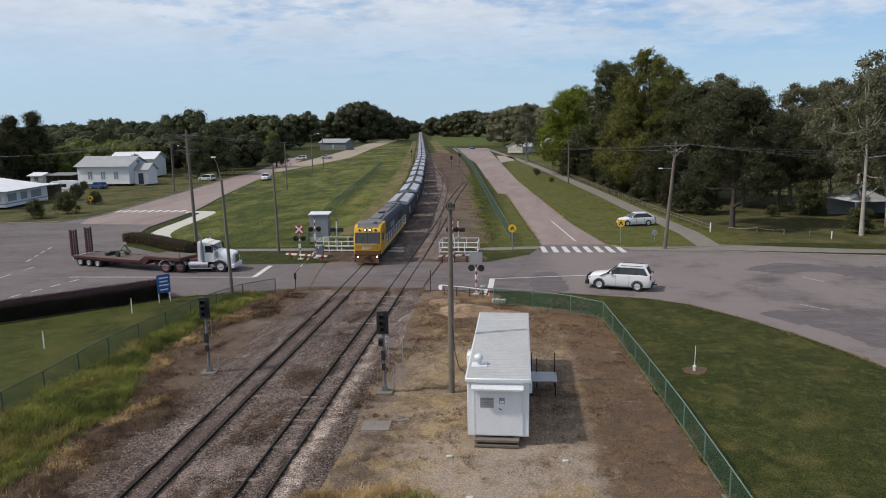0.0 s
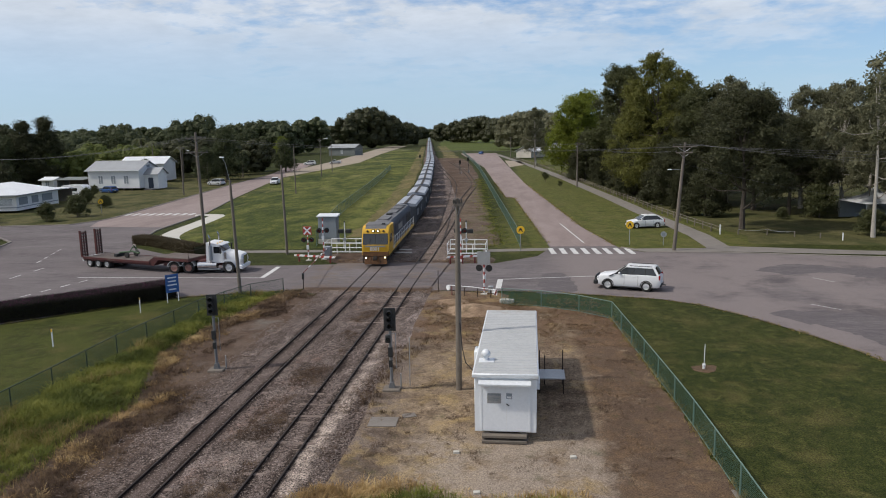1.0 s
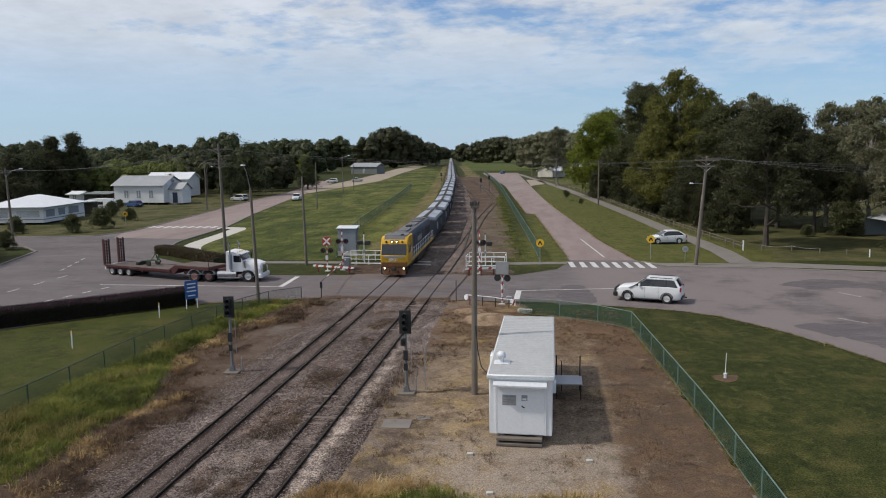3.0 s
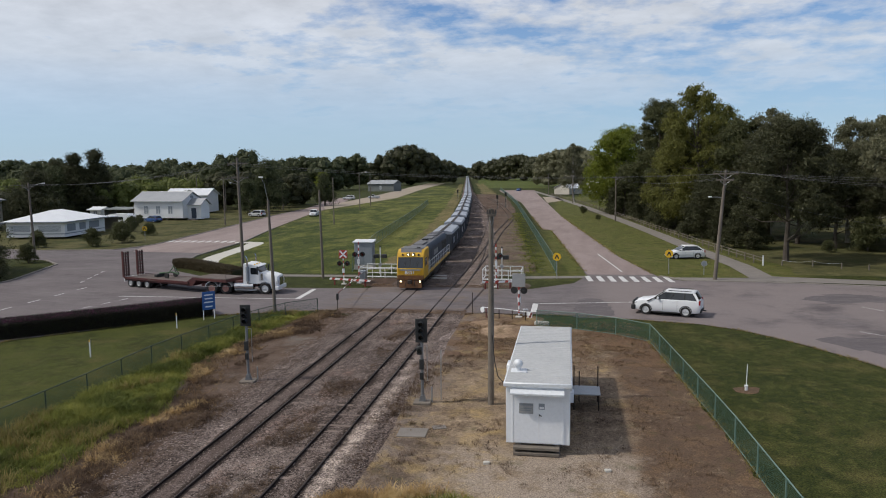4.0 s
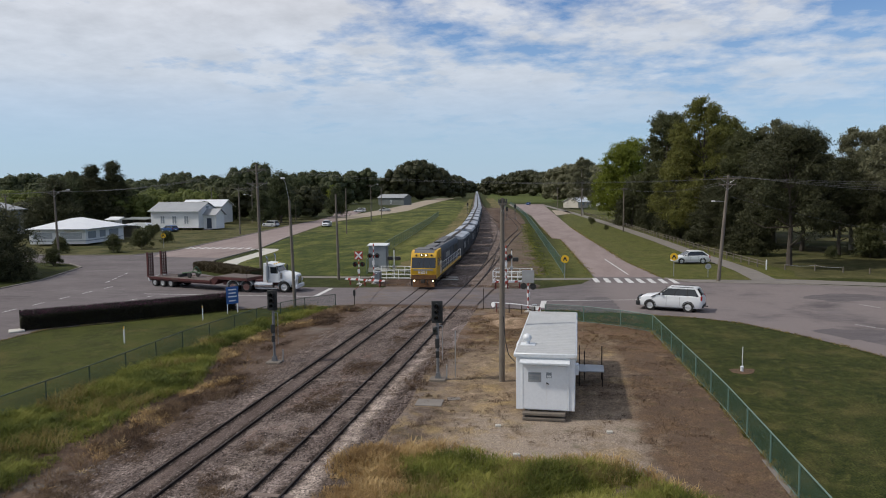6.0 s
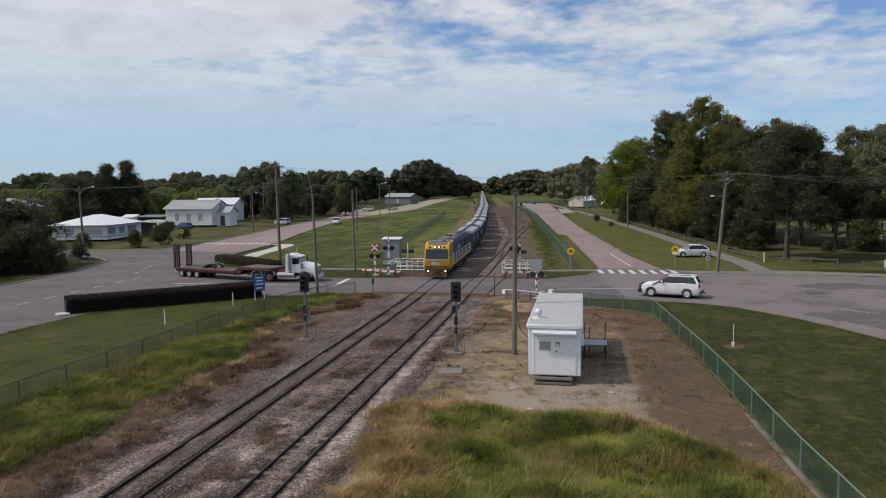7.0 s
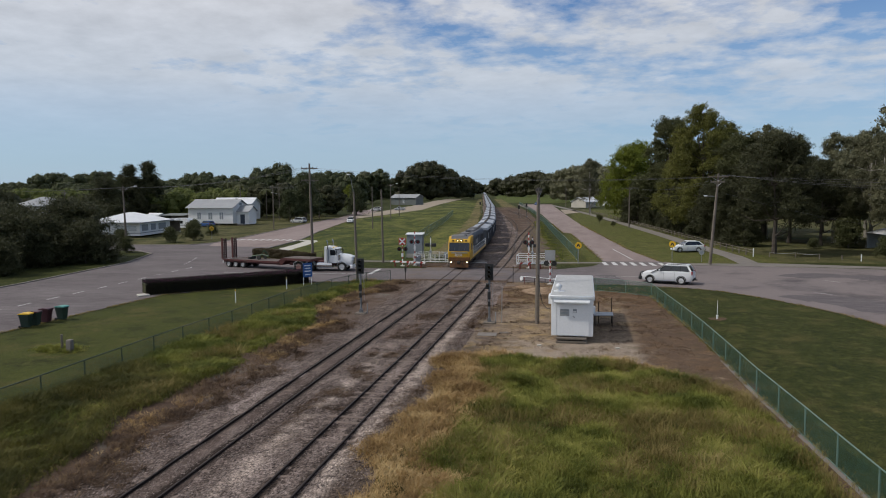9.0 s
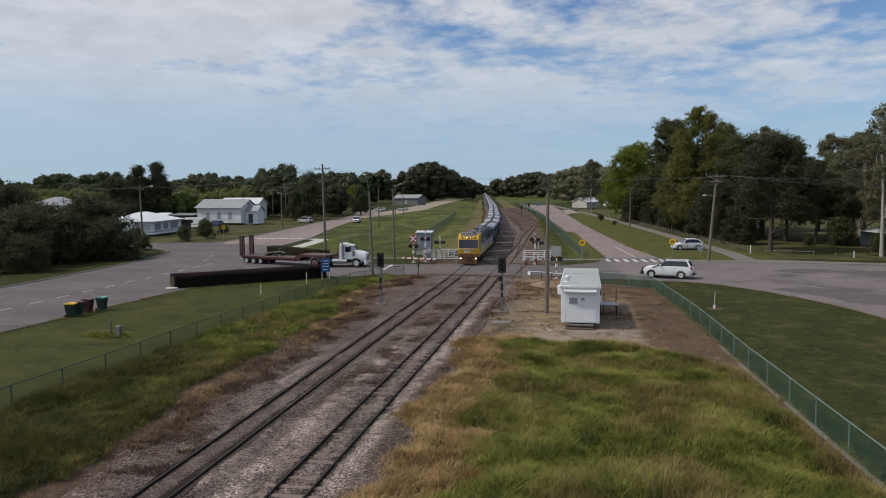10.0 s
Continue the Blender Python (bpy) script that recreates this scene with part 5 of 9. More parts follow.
def maze_fence(x0, x1, y0, y1):
    f = thing("pedestrian_railing", "white tubular steel pedestrian railing beside the crossing", "railing", None, "pedestrian railings")
    for y in (y0, y1):
        for z in (0.15, 0.6, 1.12):
            part("rail", Geo().tube([(x0, y, z), (x1, y, z)], 0.038, 6), SIGN_WHITE, f)
        n = 4
        for i in range(n):
            x = x0 + (x1 - x0) * i / (n - 1)
            part("post", Geo().tube([(x, y, 0), (x, y, 1.14)], 0.04, 6), SIGN_WHITE, f)
        part("mesh", Geo().box(x0 + 0.04, x0 + 0.05, y - 0.004, y + 0.004, 0.15, 1.1), SIGN_WHITE, f)
    for x in (x0, x1):
        for z in (0.15, 1.12):
            part("rail", Geo().tube([(x, y0, z), (x, y0 + (y1 - y0) * 0.62, z)], 0.038, 6), SIGN_WHITE, f)
    part("panel", Geo().box(x0 + 0.1, x1 - 0.1, y0 + 0.02, y0 + 0.03, 0.2, 0.24), SIGN_WHITE, f)


maze_fence(-21.6, -17.5, 71.9, 74.8)
maze_fence(-8.5, -4.6, 71.0, 74.0)
flat_patch("pedestrian_slab", [(-17.6, 71.7), (-12.2, 71.3), (-12.3, 72.1), (-15.6, 72.3), (-15.4, 73.4), (-12.6, 73.2), (-12.6, 74.0), (-17.4, 74.2)], 0.125, CONCRETE)

k = thing("signal_cabinet", "large grey steel signal cabinet with pale flat roof on a plinth", "cabinet", pose(-23.0, 78.9, 0, 0, 0, 3))
part("plinth", Geo().box(-1.1, 1.1, -0.75, 0.75, 0, 0.55, 0.02), CONCRETE, k)
part("body", Geo().box(-1.05, 1.05, -0.7, 0.7, 0.55, 3.12, 0.02), GREY_BOX, k)
for s in (-1, 1):
    d = part("door", Geo().box(s * 0.52 - 0.49, s * 0.52 + 0.49, -0.725, -0.70, 0.65, 2.95, 0.008), GREY_BOX, k)
    part("handle", Geo().box(s * 0.1 - 0.02, s * 0.1 + 0.02, -0.75, -0.725, 1.7, 1.9), BLACK, d)
part("roof", Geo().prism([(-0.85, 3.12), (-0.85, 3.2), (0.85, 3.36), (0.85, 3.12)], -1.2, 1.2, "x"), ROOF_WHITE, k, "pale overhanging roof")
k = thing("equipment_box", "grey steel equipment box on a post", "cabinet", pose(-17.9, 74.4, 0))
part("body", Geo().box(-0.25, 0.25, -0.2, 0.2, 0.4, 1.15, 0.02), GREY_BOX, k)
part("post", Geo().tube([(0, 0, 0), (0, 0, 0.4)], 0.05, 6), GALV, k)
k = thing("equipment_box", "grey track circuit cabinet near the crossing mast", "cabinet", pose(-3.3, 54.0, 0))
part("body", Geo().box(-0.2, 0.2, -0.2, 0.2, 0.0, 0.5, 0.02), GALV, k)

def dirt_mound(x, y, rx, ry, h, seed, mt):
    """A low uneven heap of spoil."""
    n, rings = 22, []
    for j in range(6):
        t = j / 5
        rings.append([(x + rx * (1 - t) * math.cos(a) * (1 + 0.22 * noise.noise(Vector((math.cos(a) * 1.6, math.sin(a) * 1.6, seed + t)))), y + ry * (1 - t) * math.sin(a) * (1 + 0.22 * noise.noise(Vector((math.cos(a) * 1.6, math.sin(a) * 1.6, seed + 5 + t)))), h * math.sin(t * math.pi / 2) ** 1.4 * (1 + 0.25 * noise.noise(Vector((math.cos(a) * 2, math.sin(a) * 2, t * 3 + seed)))) - 0.01) for a in (2 * math.pi * k / n for k in range(n))])
    ob = new("dirt_mound", Geo().rings(rings[:-1]).mesh("dirt_mound", mt))
    return tagged(ob, "low heap of pale loose dirt beside the crossing", "mound")


SPOIL = ground_material("pale_loose_spoil", ((0.16, 0.105, 0.068), (0.26, 0.180, 0.118), (0.36, 0.265, 0.180)), (0.5, 2.0, 9.0), patch=(0.14, 0.10, 0.06), patch_scale=0.9, patch_at=0.56, speckle=0.5, speckle_scale=16.0)
dirt_mound(-4.2, 48.2, 2.6, 1.9, 0.42, 3, SPOIL)
dirt_mound(-6.0, 50.6, 1.5, 1.1, 0.25, 8, SPOIL)
dirt_mound(-1.6, 47.6, 1.6, 1.0, 0.22, 12, SPOIL)

# pit lids and blocks
k = thing("pit_lid", "square concrete cable pit lid set in the dirt", "pit lid", pose(-6.75, 28.45, 0, 0, 0, 2))
part("lid", Geo().box(-0.62, 0.62, -0.5, 0.5, 0.0, 0.07, 0.015), KERB, k)
part("collar", Geo().box(-0.70, 0.70, -0.58, 0.58, -0.05, 0.03, 0.01), DIRT, k)
k = thing("pit_lid", "small concrete slab beside the pit lid", "slab", pose(-5.75, 29.3, 0, 0, 0, 20))
part("lid", Geo().box(-0.3, 0.3, -0.22, 0.22, 0, 0.04, 0.01), KERB, k)
k = thing("concrete_block", "white concrete block on the dirt", "block", pose(-1.95, 50.6, 0, 0, 0, -10))
part("block", Geo().box(-0.5, 0.5, -0.25, 0.25, 0, 0.28, 0.03), CONCRETE, k)
for x, y in ((-3.3, 25.7), (1.2, 25.6), (-2.3, 22.6)):
    k = thing("concrete_marker", "small pale concrete marker in the ground", "marker", pose(x, y, 0, 0, 0, 8))
    part("block", Geo().box(-0.12, 0.12, -0.08, 0.08, 0, 0.1, 0.015), CONCRETE, k)

# ---- poles and wires ----
INSULATOR = material("brown_insulator", (0.03, 0.025, 0.022), (0.07, 0.06, 0.05), 0.3, scale=4, fine=30, bump=0)


def power_pole(x, y, h, arms=(), turn=0, r=0.15, lean=(0, 0), label="tall weathered timber power pole", lamp=None, material_=None):
    p = thing("power_pole", label, "pole", pose(x, y, 0, 0, 0, turn), "street poles")
    top = (lean[0], lean[1], h)
    part("pole", Geo().tube([(0, 0, -0.3), (lean[0] * 0.5, lean[1] * 0.5, h * 0.5), top], [r * 1.15, r, r * 0.72], 10), material_ or TIMBER, p)
    for z, w in arms:
        f = z / h
        cx, cy = lean[0] * f, lean[1] * f
        a = part("crossarm", Geo().box(cx - w / 2, cx + w / 2, cy - r - 0.1, cy - r + 0.02, z - 0.06, z + 0.06, 0.01), TIMBER, p)
        for s in (-0.46, -0.2, 0.2, 0.46):
            part("insulator", Geo().tube([(cx + s * w, cy - r - 0.04, z + 0.06), (cx + s * w, cy - r - 0.04, z + 0.26)], [0.05, 0.035], 6), INSULATOR, a)
        part("brace", Geo().tube([(cx - w * 0.3, cy - r - 0.05, z - 0.05), (cx, cy - r, z - 0.5), (cx + w * 0.3, cy - r - 0.05, z - 0.05)], 0.018, 5), GALV, a)
    if lamp:
        z, dx, rise, size = (*lamp, 1.0)[:4]
        f = z / h
        arm = part("lamp_arm", Geo().tube([(lean[0] * f, 0, z), (lean[0] * f + dx * 0.55, -0.1, z + rise * 0.75), (lean[0] * f + dx, -0.2, z + rise)], 0.035 * size, 6), GALV, p)
        e = lean[0] * f + dx
        part("luminaire", Geo().box(e - 0.36 * size, e + 0.3 * size, -0.2 - 0.13 * size, -0.2 + 0.13 * size, z + rise - 0.09 * size, z + rise + 0.09 * size, 0.05 * size), SIGN_WHITE, arm, "pale street lamp head")
    return p


power_pole(-3.82, 32.65, 9.35, [(9.05, 0.4)], 12, 0.135, (0.05, 0), "tall grey timber pole with small crossarm beside the hut")
power_pole(-22.9, 52.4, 9.05, [], 0, 0.125, (-0.25, 0), "leaning timber pole with street lamp on a bent arm", lamp=(8.9, -0.42, 1.9, 0.55))
power_pole(-37.2, 77.3, 12.9, [(12.2, 2.2), (10.6, 2.4)], 20, 0.17, (-0.2, 0), "tall timber power pole with two crossarms")
power_pole(-25.45, 71.3, 9.3, [], 0, 0.13, (-0.15, 0), "plain timber pole on the grass")
power_pole(14.4, 73.6, 10.9, [(10.5, 2.3), (9.9, 1.6)], -8, 0.17, (0.75, 0), "leaning timber power pole with crossarms", lamp=(8.2, -1.2, 0.05, 0.6))
power_pole(10.5, 156.5, 9.5, [(9.2, 1.6)], 0, 0.14)
power_pole(2.5, 240, 9.5, [(9.2, 1.6)], 0, 0.14)
power_pole(-7, 320, 9.5, [(9.2, 1.6)], 0, 0.14)
power_pole(-73.5, 88.5, 10.2, [(9.6, 1.5)], 30, 0.15, (-0.2, 0), "timber pole with street lamp on the corner", lamp=(9.5, 1.9, 0.6, 0.7))
power_pole(-73.5, 146, 10.5, [(10, 1.8)], 10, 0.14)
power_pole(-92, 192, 10.5, [(10, 1.8)], 10, 0.14, lamp=(8, -2.0, 0.5))
power_pole(-101, 212, 12, [(11.5, 1.8)], 10, 0.14)
power_pole(-49, 147, 10, [], 0, 0.13)
power_pole(-60, 205, 11, [(10.6, 1.6)], 0, 0.14, lamp=(10.4, 2.2, 0.7))
power_pole(-63, 228, 10, [], 0, 0.13)
power_pole(-108, 118, 9.5, [(9.0, 1.5)], 0, 0.14)
power_pole(-150, 108, 10.5, [(10.0, 1.8)], 0, 0.14)
power_pole(58, 58, 11, [(10.5, 2.3)], 70, 0.16)


CABLE = material("dull_aluminium_cable", (0.10, 0.10, 0.105), (0.16, 0.16, 0.17), 0.6, 0.3, scale=1.0, fine=9.0, bump=0.0)


def wire(a, b, sag=0.7, r=0.009):
    a, b = Vector(a), Vector(b)
    w = thing("power_line", "thin dark overhead power line between poles", "cable", None, "overhead lines")
    part("wire", Geo().tube([a.lerp(b, t) - Vector((0, 0, 4 * sag * t * (1 - t))) for t in (i / 10 for i in range(11))], r, 5), CABLE, w)


for o in (-1.0, -0.4, 0.4, 1.0):
    wire((15.1 + o, 73.5, 10.75), (58 + o * 0.4, 58 + o, 10.75), 1.4 + 0.5 * o, 0.010)
    wire((-37.4 + o, 77.2, 12.4), (-73.6, 88.5 + o, 9.9), 0.8)
    wire((-73.6, 88.5 + o * 0.7, 9.9), (-150, 108 + o * 0.7, 10.3), 0.8)
for o in (-0.6, 0.6):
    wire((15.0 + o, 73.6, 10.1), (10.5 + o, 156.5, 9.4), 0.9)
    wire((10.5 + o, 156.5, 9.4), (2.5 + o, 240, 9.4), 0.9)
    wire((-37.3 + o, 77.3, 10.8), (-73.5 + o, 146, 10.2), 0.8)
    wire((-73.5 + o, 146, 10.2), (-101 + o, 212, 11.7), 0.8)
    wire((-37.3 + o, 77.3, 12.2 - 0.3 * o), (15.1 + o, 73.6, 10.5), 0.9, 0.010)
wire((15.0, 73.6, 8.8), (36, 84, 4.2), 0.3)

# ---- chain link fences ----
FENCE_GREEN = material("pale_green_fence_rail", (0.080, 0.145, 0.122), (0.155, 0.225, 0.195), 0.5, scale=1.5, fine=20, bump=0.03)
DARK_RAIL = material("dark_green_fence_rail", (0.020, 0.042, 0.030), (0.045, 0.075, 0.055), 0.6, scale=1.5, fine=20, bump=0.03)


def chain_fence(points, h, post_step, rail_mt, wire_mt, label, pitch=0.075, wide=0.0075, bottom=True):
    f = thing("chain_link_fence", label, "fence")
    spots = on_line(points, post_step)
    for x, y, a in spots:
        part("post", Geo().tube([(x, y, -0.1), (x, y, h)], 0.032, 7), rail_mt, f)
    part("top_rail", Geo().tube([(x, y, h) for x, y, a in spots], 0.026, 6), rail_mt, f)
    if bottom:
        part("bottom_rail", Geo().tube([(x, y, 0.06) for x, y, a in spots], 0.022, 6), rail_mt, f)
    out = []
    for (x0, y0, _), (x1, y1, _) in zip(spots, spots[1:]):
        d = Vector((x1 - x0, y1 - y0, 0))
        L = d.length
        d /= L
        zz = Vector((0, 0, 1))
        rise = h - 0.1
        n = int((L + rise) / pitch)
        o = Vector((x0, y0, 0.06))
        for s in (1, -1):
            for i in range(n):
                u = -rise + i * pitch
                # a strand that climbs from u to u + rise, clipped to the bay
                t0, t1 = max(0.0, -u / rise), min(1.0, (L - u) / rise)
                if t1 <= t0:
                    continue
                p, q = (u + rise * t0, rise * t0), (u + rise * t1, rise * t1)
                if s < 0:
                    p, q = (p[0], rise - p[1]), (q[0], rise - q[1])
                a, b = o + d * p[0] + zz * p[1], o + d * q[0] + zz * q[1]
                side = ((d * -s + zz) if s > 0 else (d + zz)).normalized() * wide / 2
                out += [a - side, b - side, b + side, a + side]
    ob = new("chain_link", array_mesh("chain_link", np.array([tuple(v) for v in out]), 4, wire_mt))
    ob.parent = f
    tagged(ob, "fine diamond wire mesh", kind="stuff")
    return f


chain_fence([(-2.3, 50.2), (1.15, 49.3), (5.0, 46.9), (5.8, 36.9), (6.34, 29.9), (6.62, 23.5), (6.88, 16.5), (7.07, 14), (7.35, 9.0), (7.7, 3), (8.3, -9)], 1.18, 2.9, FENCE_GREEN, GREEN_WIRE, "green chain link fence round the railway yard", wide=0.011)
chain_fence([(-25.2, -9), (-25.0, 4), (-24.7, 11), (-24.7, 21), (-24.3, 30), (-24.3, 38), (-23.3, 46.4), (-22.1, 51), (-20.4, 53.4), (-18.7, 54.0)], 1.1, 2.9, DARK_RAIL, GREEN_WIRE, "low green chain link fence along the lawn", 0.085, 0.006, False)
chain_fence([(-23.8, 76.5), (-26.4, 90), (-29.0, 106), (-34.2, 150), (-38.6, 186), (-46.0, 241)], 1.7, 3.2, FENCE_GREEN, GREEN_WIRE, "green chain link fence beside the railway grass", 0.11, 0.016)
chain_fence([(-1.2, 76.2), (-1.6, 82), (-4.9, 118), (-9.4, 167), (-15.2, 229), (-20.1, 275), (-35.5, 405)], 1.5, 3.2, FENCE_GREEN, GREEN_WIRE, "green chain link fence between railway and road", 0.11, 0.018)


def log_fence(points, step=2.6):
    f = thing("park_fence", "low timber post and rail fence along the footpath", "fence")
    spots = on_line(points, step)
    for i, (x, y, a) in enumerate(spots):
        part("post", Geo().box(-0.06, 0.06, -0.06, 0.06, -0.05, 0.95 if i else 1.15, 0.01, m=pose(x, y, 0, 0, 0, a)), SIGN_WHITE if i == 0 else TIMBER, f)
    for z in (0.5, 0.85):
        part("rail", Geo().tube([(x, y, z) for x, y, a in spots], 0.035, 5), TIMBER, f)


log_fence([(21.9, 85.1), (20.2, 97), (18.7, 109), (17.3, 124), (15.9, 136), (13.4, 162), (9.2, 203), (3.0, 256), (-6, 320)])

# ---- small street things ----
def disc_sign(x, y, h, turn=0):
    s = thing("pedestrian_sign", "round yellow pedestrian warning sign on a post", "sign", pose(x, y, 0, 0, 0, turn), "pedestrian signs")
    part("post", Geo().tube([(0, 0, 0), (0, 0, h)], 0.04, 6), YELLOW if h < 2.1 else GALV, s)
    b = part("board", Geo().tube([(0, -0.06, h - 0.25), (0, -0.045, h - 0.25)], 0.42, 24), YELLOW, s)
    part("figure", Geo().prism([(-0.24, h - 0.45), (-0.13, h - 0.45), (0, h - 0.22), (0.13, h - 0.45), (0.24, h - 0.45), (0.08, h - 0.06), (-0.08, h - 0.06)], -0.07, -0.061, "y"), BLACK, b, "black chevron-like symbol")


disc_sign(-1.1, 73.2, 2.5)
disc_sign(10.55, 77.6, 2.4)
disc_sign(-70.4, 110.5, 2.3, 20)
s = thing("direction_sign", "blue road sign with white lettering bars on two posts", "sign", pose(-27.25, 50.0, 0, 0, 0, 48))
part("board", Geo().box(-0.5, 0.5, -0.05, -0.02, 0.75, 2.15, 0.01), BLUE, s)
for z, w in ((1.9, 0.34), (1.62, 0.3), (1.34, 0.36), (1.0, 0.28)):
    part("print", Geo().box(-w, w, -0.056, -0.05, z - 0.05, z + 0.05), SIGN_WHITE, s)
for x in (-0.42, 0.42):
    part("post", Geo().tube([(x, 0, 0), (x, 0, 2.1)], 0.035, 6), SIGN_WHITE, s)
s = thing("street_sign", "small round grey sign on a post beside the path", "sign", pose(14.0, 77.0, 0))
part("board", Geo().tube([(0, -0.04, 1.2), (0, -0.02, 1.2)], 0.32, 16), GALV, s)
part("print", Geo().box(-0.16, 0.16, -0.046, -0.04, 1.05, 1.35), GREY_BOX, s)
part("post", Geo().tube([(0, 0, 0), (0, 0, 1.5)], 0.035, 6), GALV, s)
for x, y in ((-28.05, 46.7), (-29.03, 38.4)):
    s2 = thing("guide_post", "slim white guide post on the lawn", "post", pose(x, y, 0, 0, 0, 10), "guide posts")
    part("post", Geo().box(-0.038, 0.038, -0.02, 0.02, 0, 1.1, 0.008), SIGN_WHITE, s2)
    part("reflector", Geo().box(-0.035, 0.035, -0.026, -0.02, 0.95, 1.1), YELLOW, s2)
s = thing("pipe_marker", "thin white marker rod on a white concrete base in the grass", "marker", pose(8.6, 36.5, 0))
part("base", Geo().tube([(0, 0, 0), (0, 0, 0.14), (0, 0, 0.26)], [0.075, 0.07, 0.10], 10), SIGN_WHITE, s)
part("rod", Geo().tube([(0, 0, 0.2), (0.02, 0, 1.32)], 0.017, 6), SIGN_WHITE, s)
flat_patch("bare_patch", ragged([(8.0, 36.3), (8.6, 36.0), (9.2, 36.3), (9.4, 36.8), (8.7, 37.0), (8.1, 36.8)], 0.25, 0.3), 0.012, DIRT)


def wheelie_bin(x, y, turn, body, lid, label):
    b = thing("wheelie_bin", label, "bin", pose(x, y, 0, 0, 0, turn), "bins at the kerb")
    part("body", Geo().rings([[(sx * w, sy * d, z) for sx, sy in ((-1, -1), (1, -1), (1, 1), (-1, 1))] for z, w, d in ((0.08, 0.20, 0.24), (0.9, 0.28, 0.34), (0.96, 0.30, 0.36))]), body, b)
    part("lid", Geo().prism([(-0.40, 0.96), (-0.38, 1.03), (0.0, 1.07), (0.36, 1.02), (0.38, 0.96)], -0.31, 0.31, "x"), lid, b)
    for s in (-1, 1):
        part("wheel", Geo().tube([(s * 0.24, 0.3, 0.1), (s * 0.30, 0.3, 0.1)], 0.1, 12), RUBBER, b)
    part("handle", Geo().tube([(-0.25, 0.42, 0.95), (0.25, 0.42, 0.95)], 0.02, 6), body, b)


BIN_DARK = material("dark_green_plastic", (0.012, 0.03, 0.024), (0.022, 0.048, 0.038), 0.5, scale=2, fine=14, bump=0.02)
BIN_MAROON = material("maroon_plastic", (0.042, 0.010, 0.016), (0.066, 0.016, 0.024), 0.5, scale=2, fine=14, bump=0.02)
BIN_TEAL = material("teal_plastic", (0.07, 0.25, 0.22), (0.10, 0.32, 0.28), 0.5, scale=2, fine=14, bump=0.02)
wheelie_bin(-38.2, 26.0, 100, BIN_DARK, YELLOW, "dark green wheelie bin with yellow lid")
wheelie_bin(-38.15, 26.75, 96, BIN_DARK, BIN_MAROON, "dark wheelie bin with maroon lid")
wheelie_bin(-38.3, 28.0, 92, BIN_MAROON, BIN_MAROON, "maroon wheelie bin with closed lid")
wheelie_bin(-37.9, 29.1, 88, BIN_DARK, BIN_TEAL, "dark green wheelie bin with teal lid")
s = thing("stump_post", "short grey concrete stand pipe block on the lawn", "post", pose(-30.1, 20.0, 0))
part("block", Geo().box(-0.17, 0.17, -0.15, 0.15, 0, 0.72, 0.04), KERB, s)
s = thing("stump_post", "old dark timber stump post on the lawn", "post", pose(-30.85, 20.3, 0, 3, 0, 0))
part("post", Geo().tube([(0, 0, -0.05), (0.03, 0, 0.95)], 0.07, 7), TIMBER, s)

# ---- road vehicles ----
def paint(name, c, rough=0.28):
    return material(name, tuple(0.92 * v for v in c), c, rough, scale=0.8, fine=10, bump=0.0, spec=0.6)


CAR_WHITE, CAR_BLUE, CAR_SILVER = paint("white_car_paint", (0.74, 0.75, 0.76)), paint("blue_car_paint", (0.03, 0.09, 0.26)), paint("silver_car_paint", (0.50, 0.51, 0.52), 0.35)
TRUCK_WHITE = paint("white_truck_paint", (0.72, 0.73, 0.74))
TRAILER_RED = material("dusty_red_trailer_paint", (0.035, 0.010, 0.010), (0.095, 0.022, 0.020), 0.65, scale=1.2, fine=12, bump=0.1, rust=(0.10, 0.075, 0.06), rust_at=0.6)
DECK = material("worn_deck_timber", (0.065, 0.050, 0.044), (0.15, 0.118, 0.102), 0.9, scale=1.3, fine=18, bump=0.3)
TAIL_RED = material("tail_lamp_red", (0.22, 0.008, 0.008), (0.34, 0.015, 0.015), 0.25, scale=2, fine=12, bump=0)
LAMP_CLEAR = material("clear_lamp_glass", (0.42, 0.44, 0.46), (0.60, 0.62, 0.64), 0.15, scale=3, fine=20, bump=0, spec=0.8)


def wheel(parent, x, y, r, w, side, rim=None):
    """A tyre with its rim; the axle runs along y, side tells the outer face."""
    o, i = y + side * w / 2, y - side * w / 2
    prof = [(i, r * 0.62), (i, r * 0.93), (i + (o - i) * 0.12, r), (i + (o - i) * 0.88, r), (o, r * 0.93), (o, r * 0.62)]
    g = Geo().rings([[(x + q * math.cos(a), yy, r + q * math.sin(a)) for a in (2 * math.pi * k / 20 for k in range(20))] for yy, q in prof], False)
    wh = part("wheel", g, RUBBER, parent)
    g = Geo().rings([[(x + q * math.cos(a), yy, r + q * math.sin(a)) for a in (2 * math.pi * k / 16 for k in range(16))] for yy, q in ((o - side * 0.03, r * 0.63), (o + side * 0.006, r * 0.60), (o - side * 0.03, r * 0.5), (o - side * 0.02, r * 0.18), (o + side * 0.004, r * 0.12))])
    part("rim", g, rim or CAR_SILVER, wh)


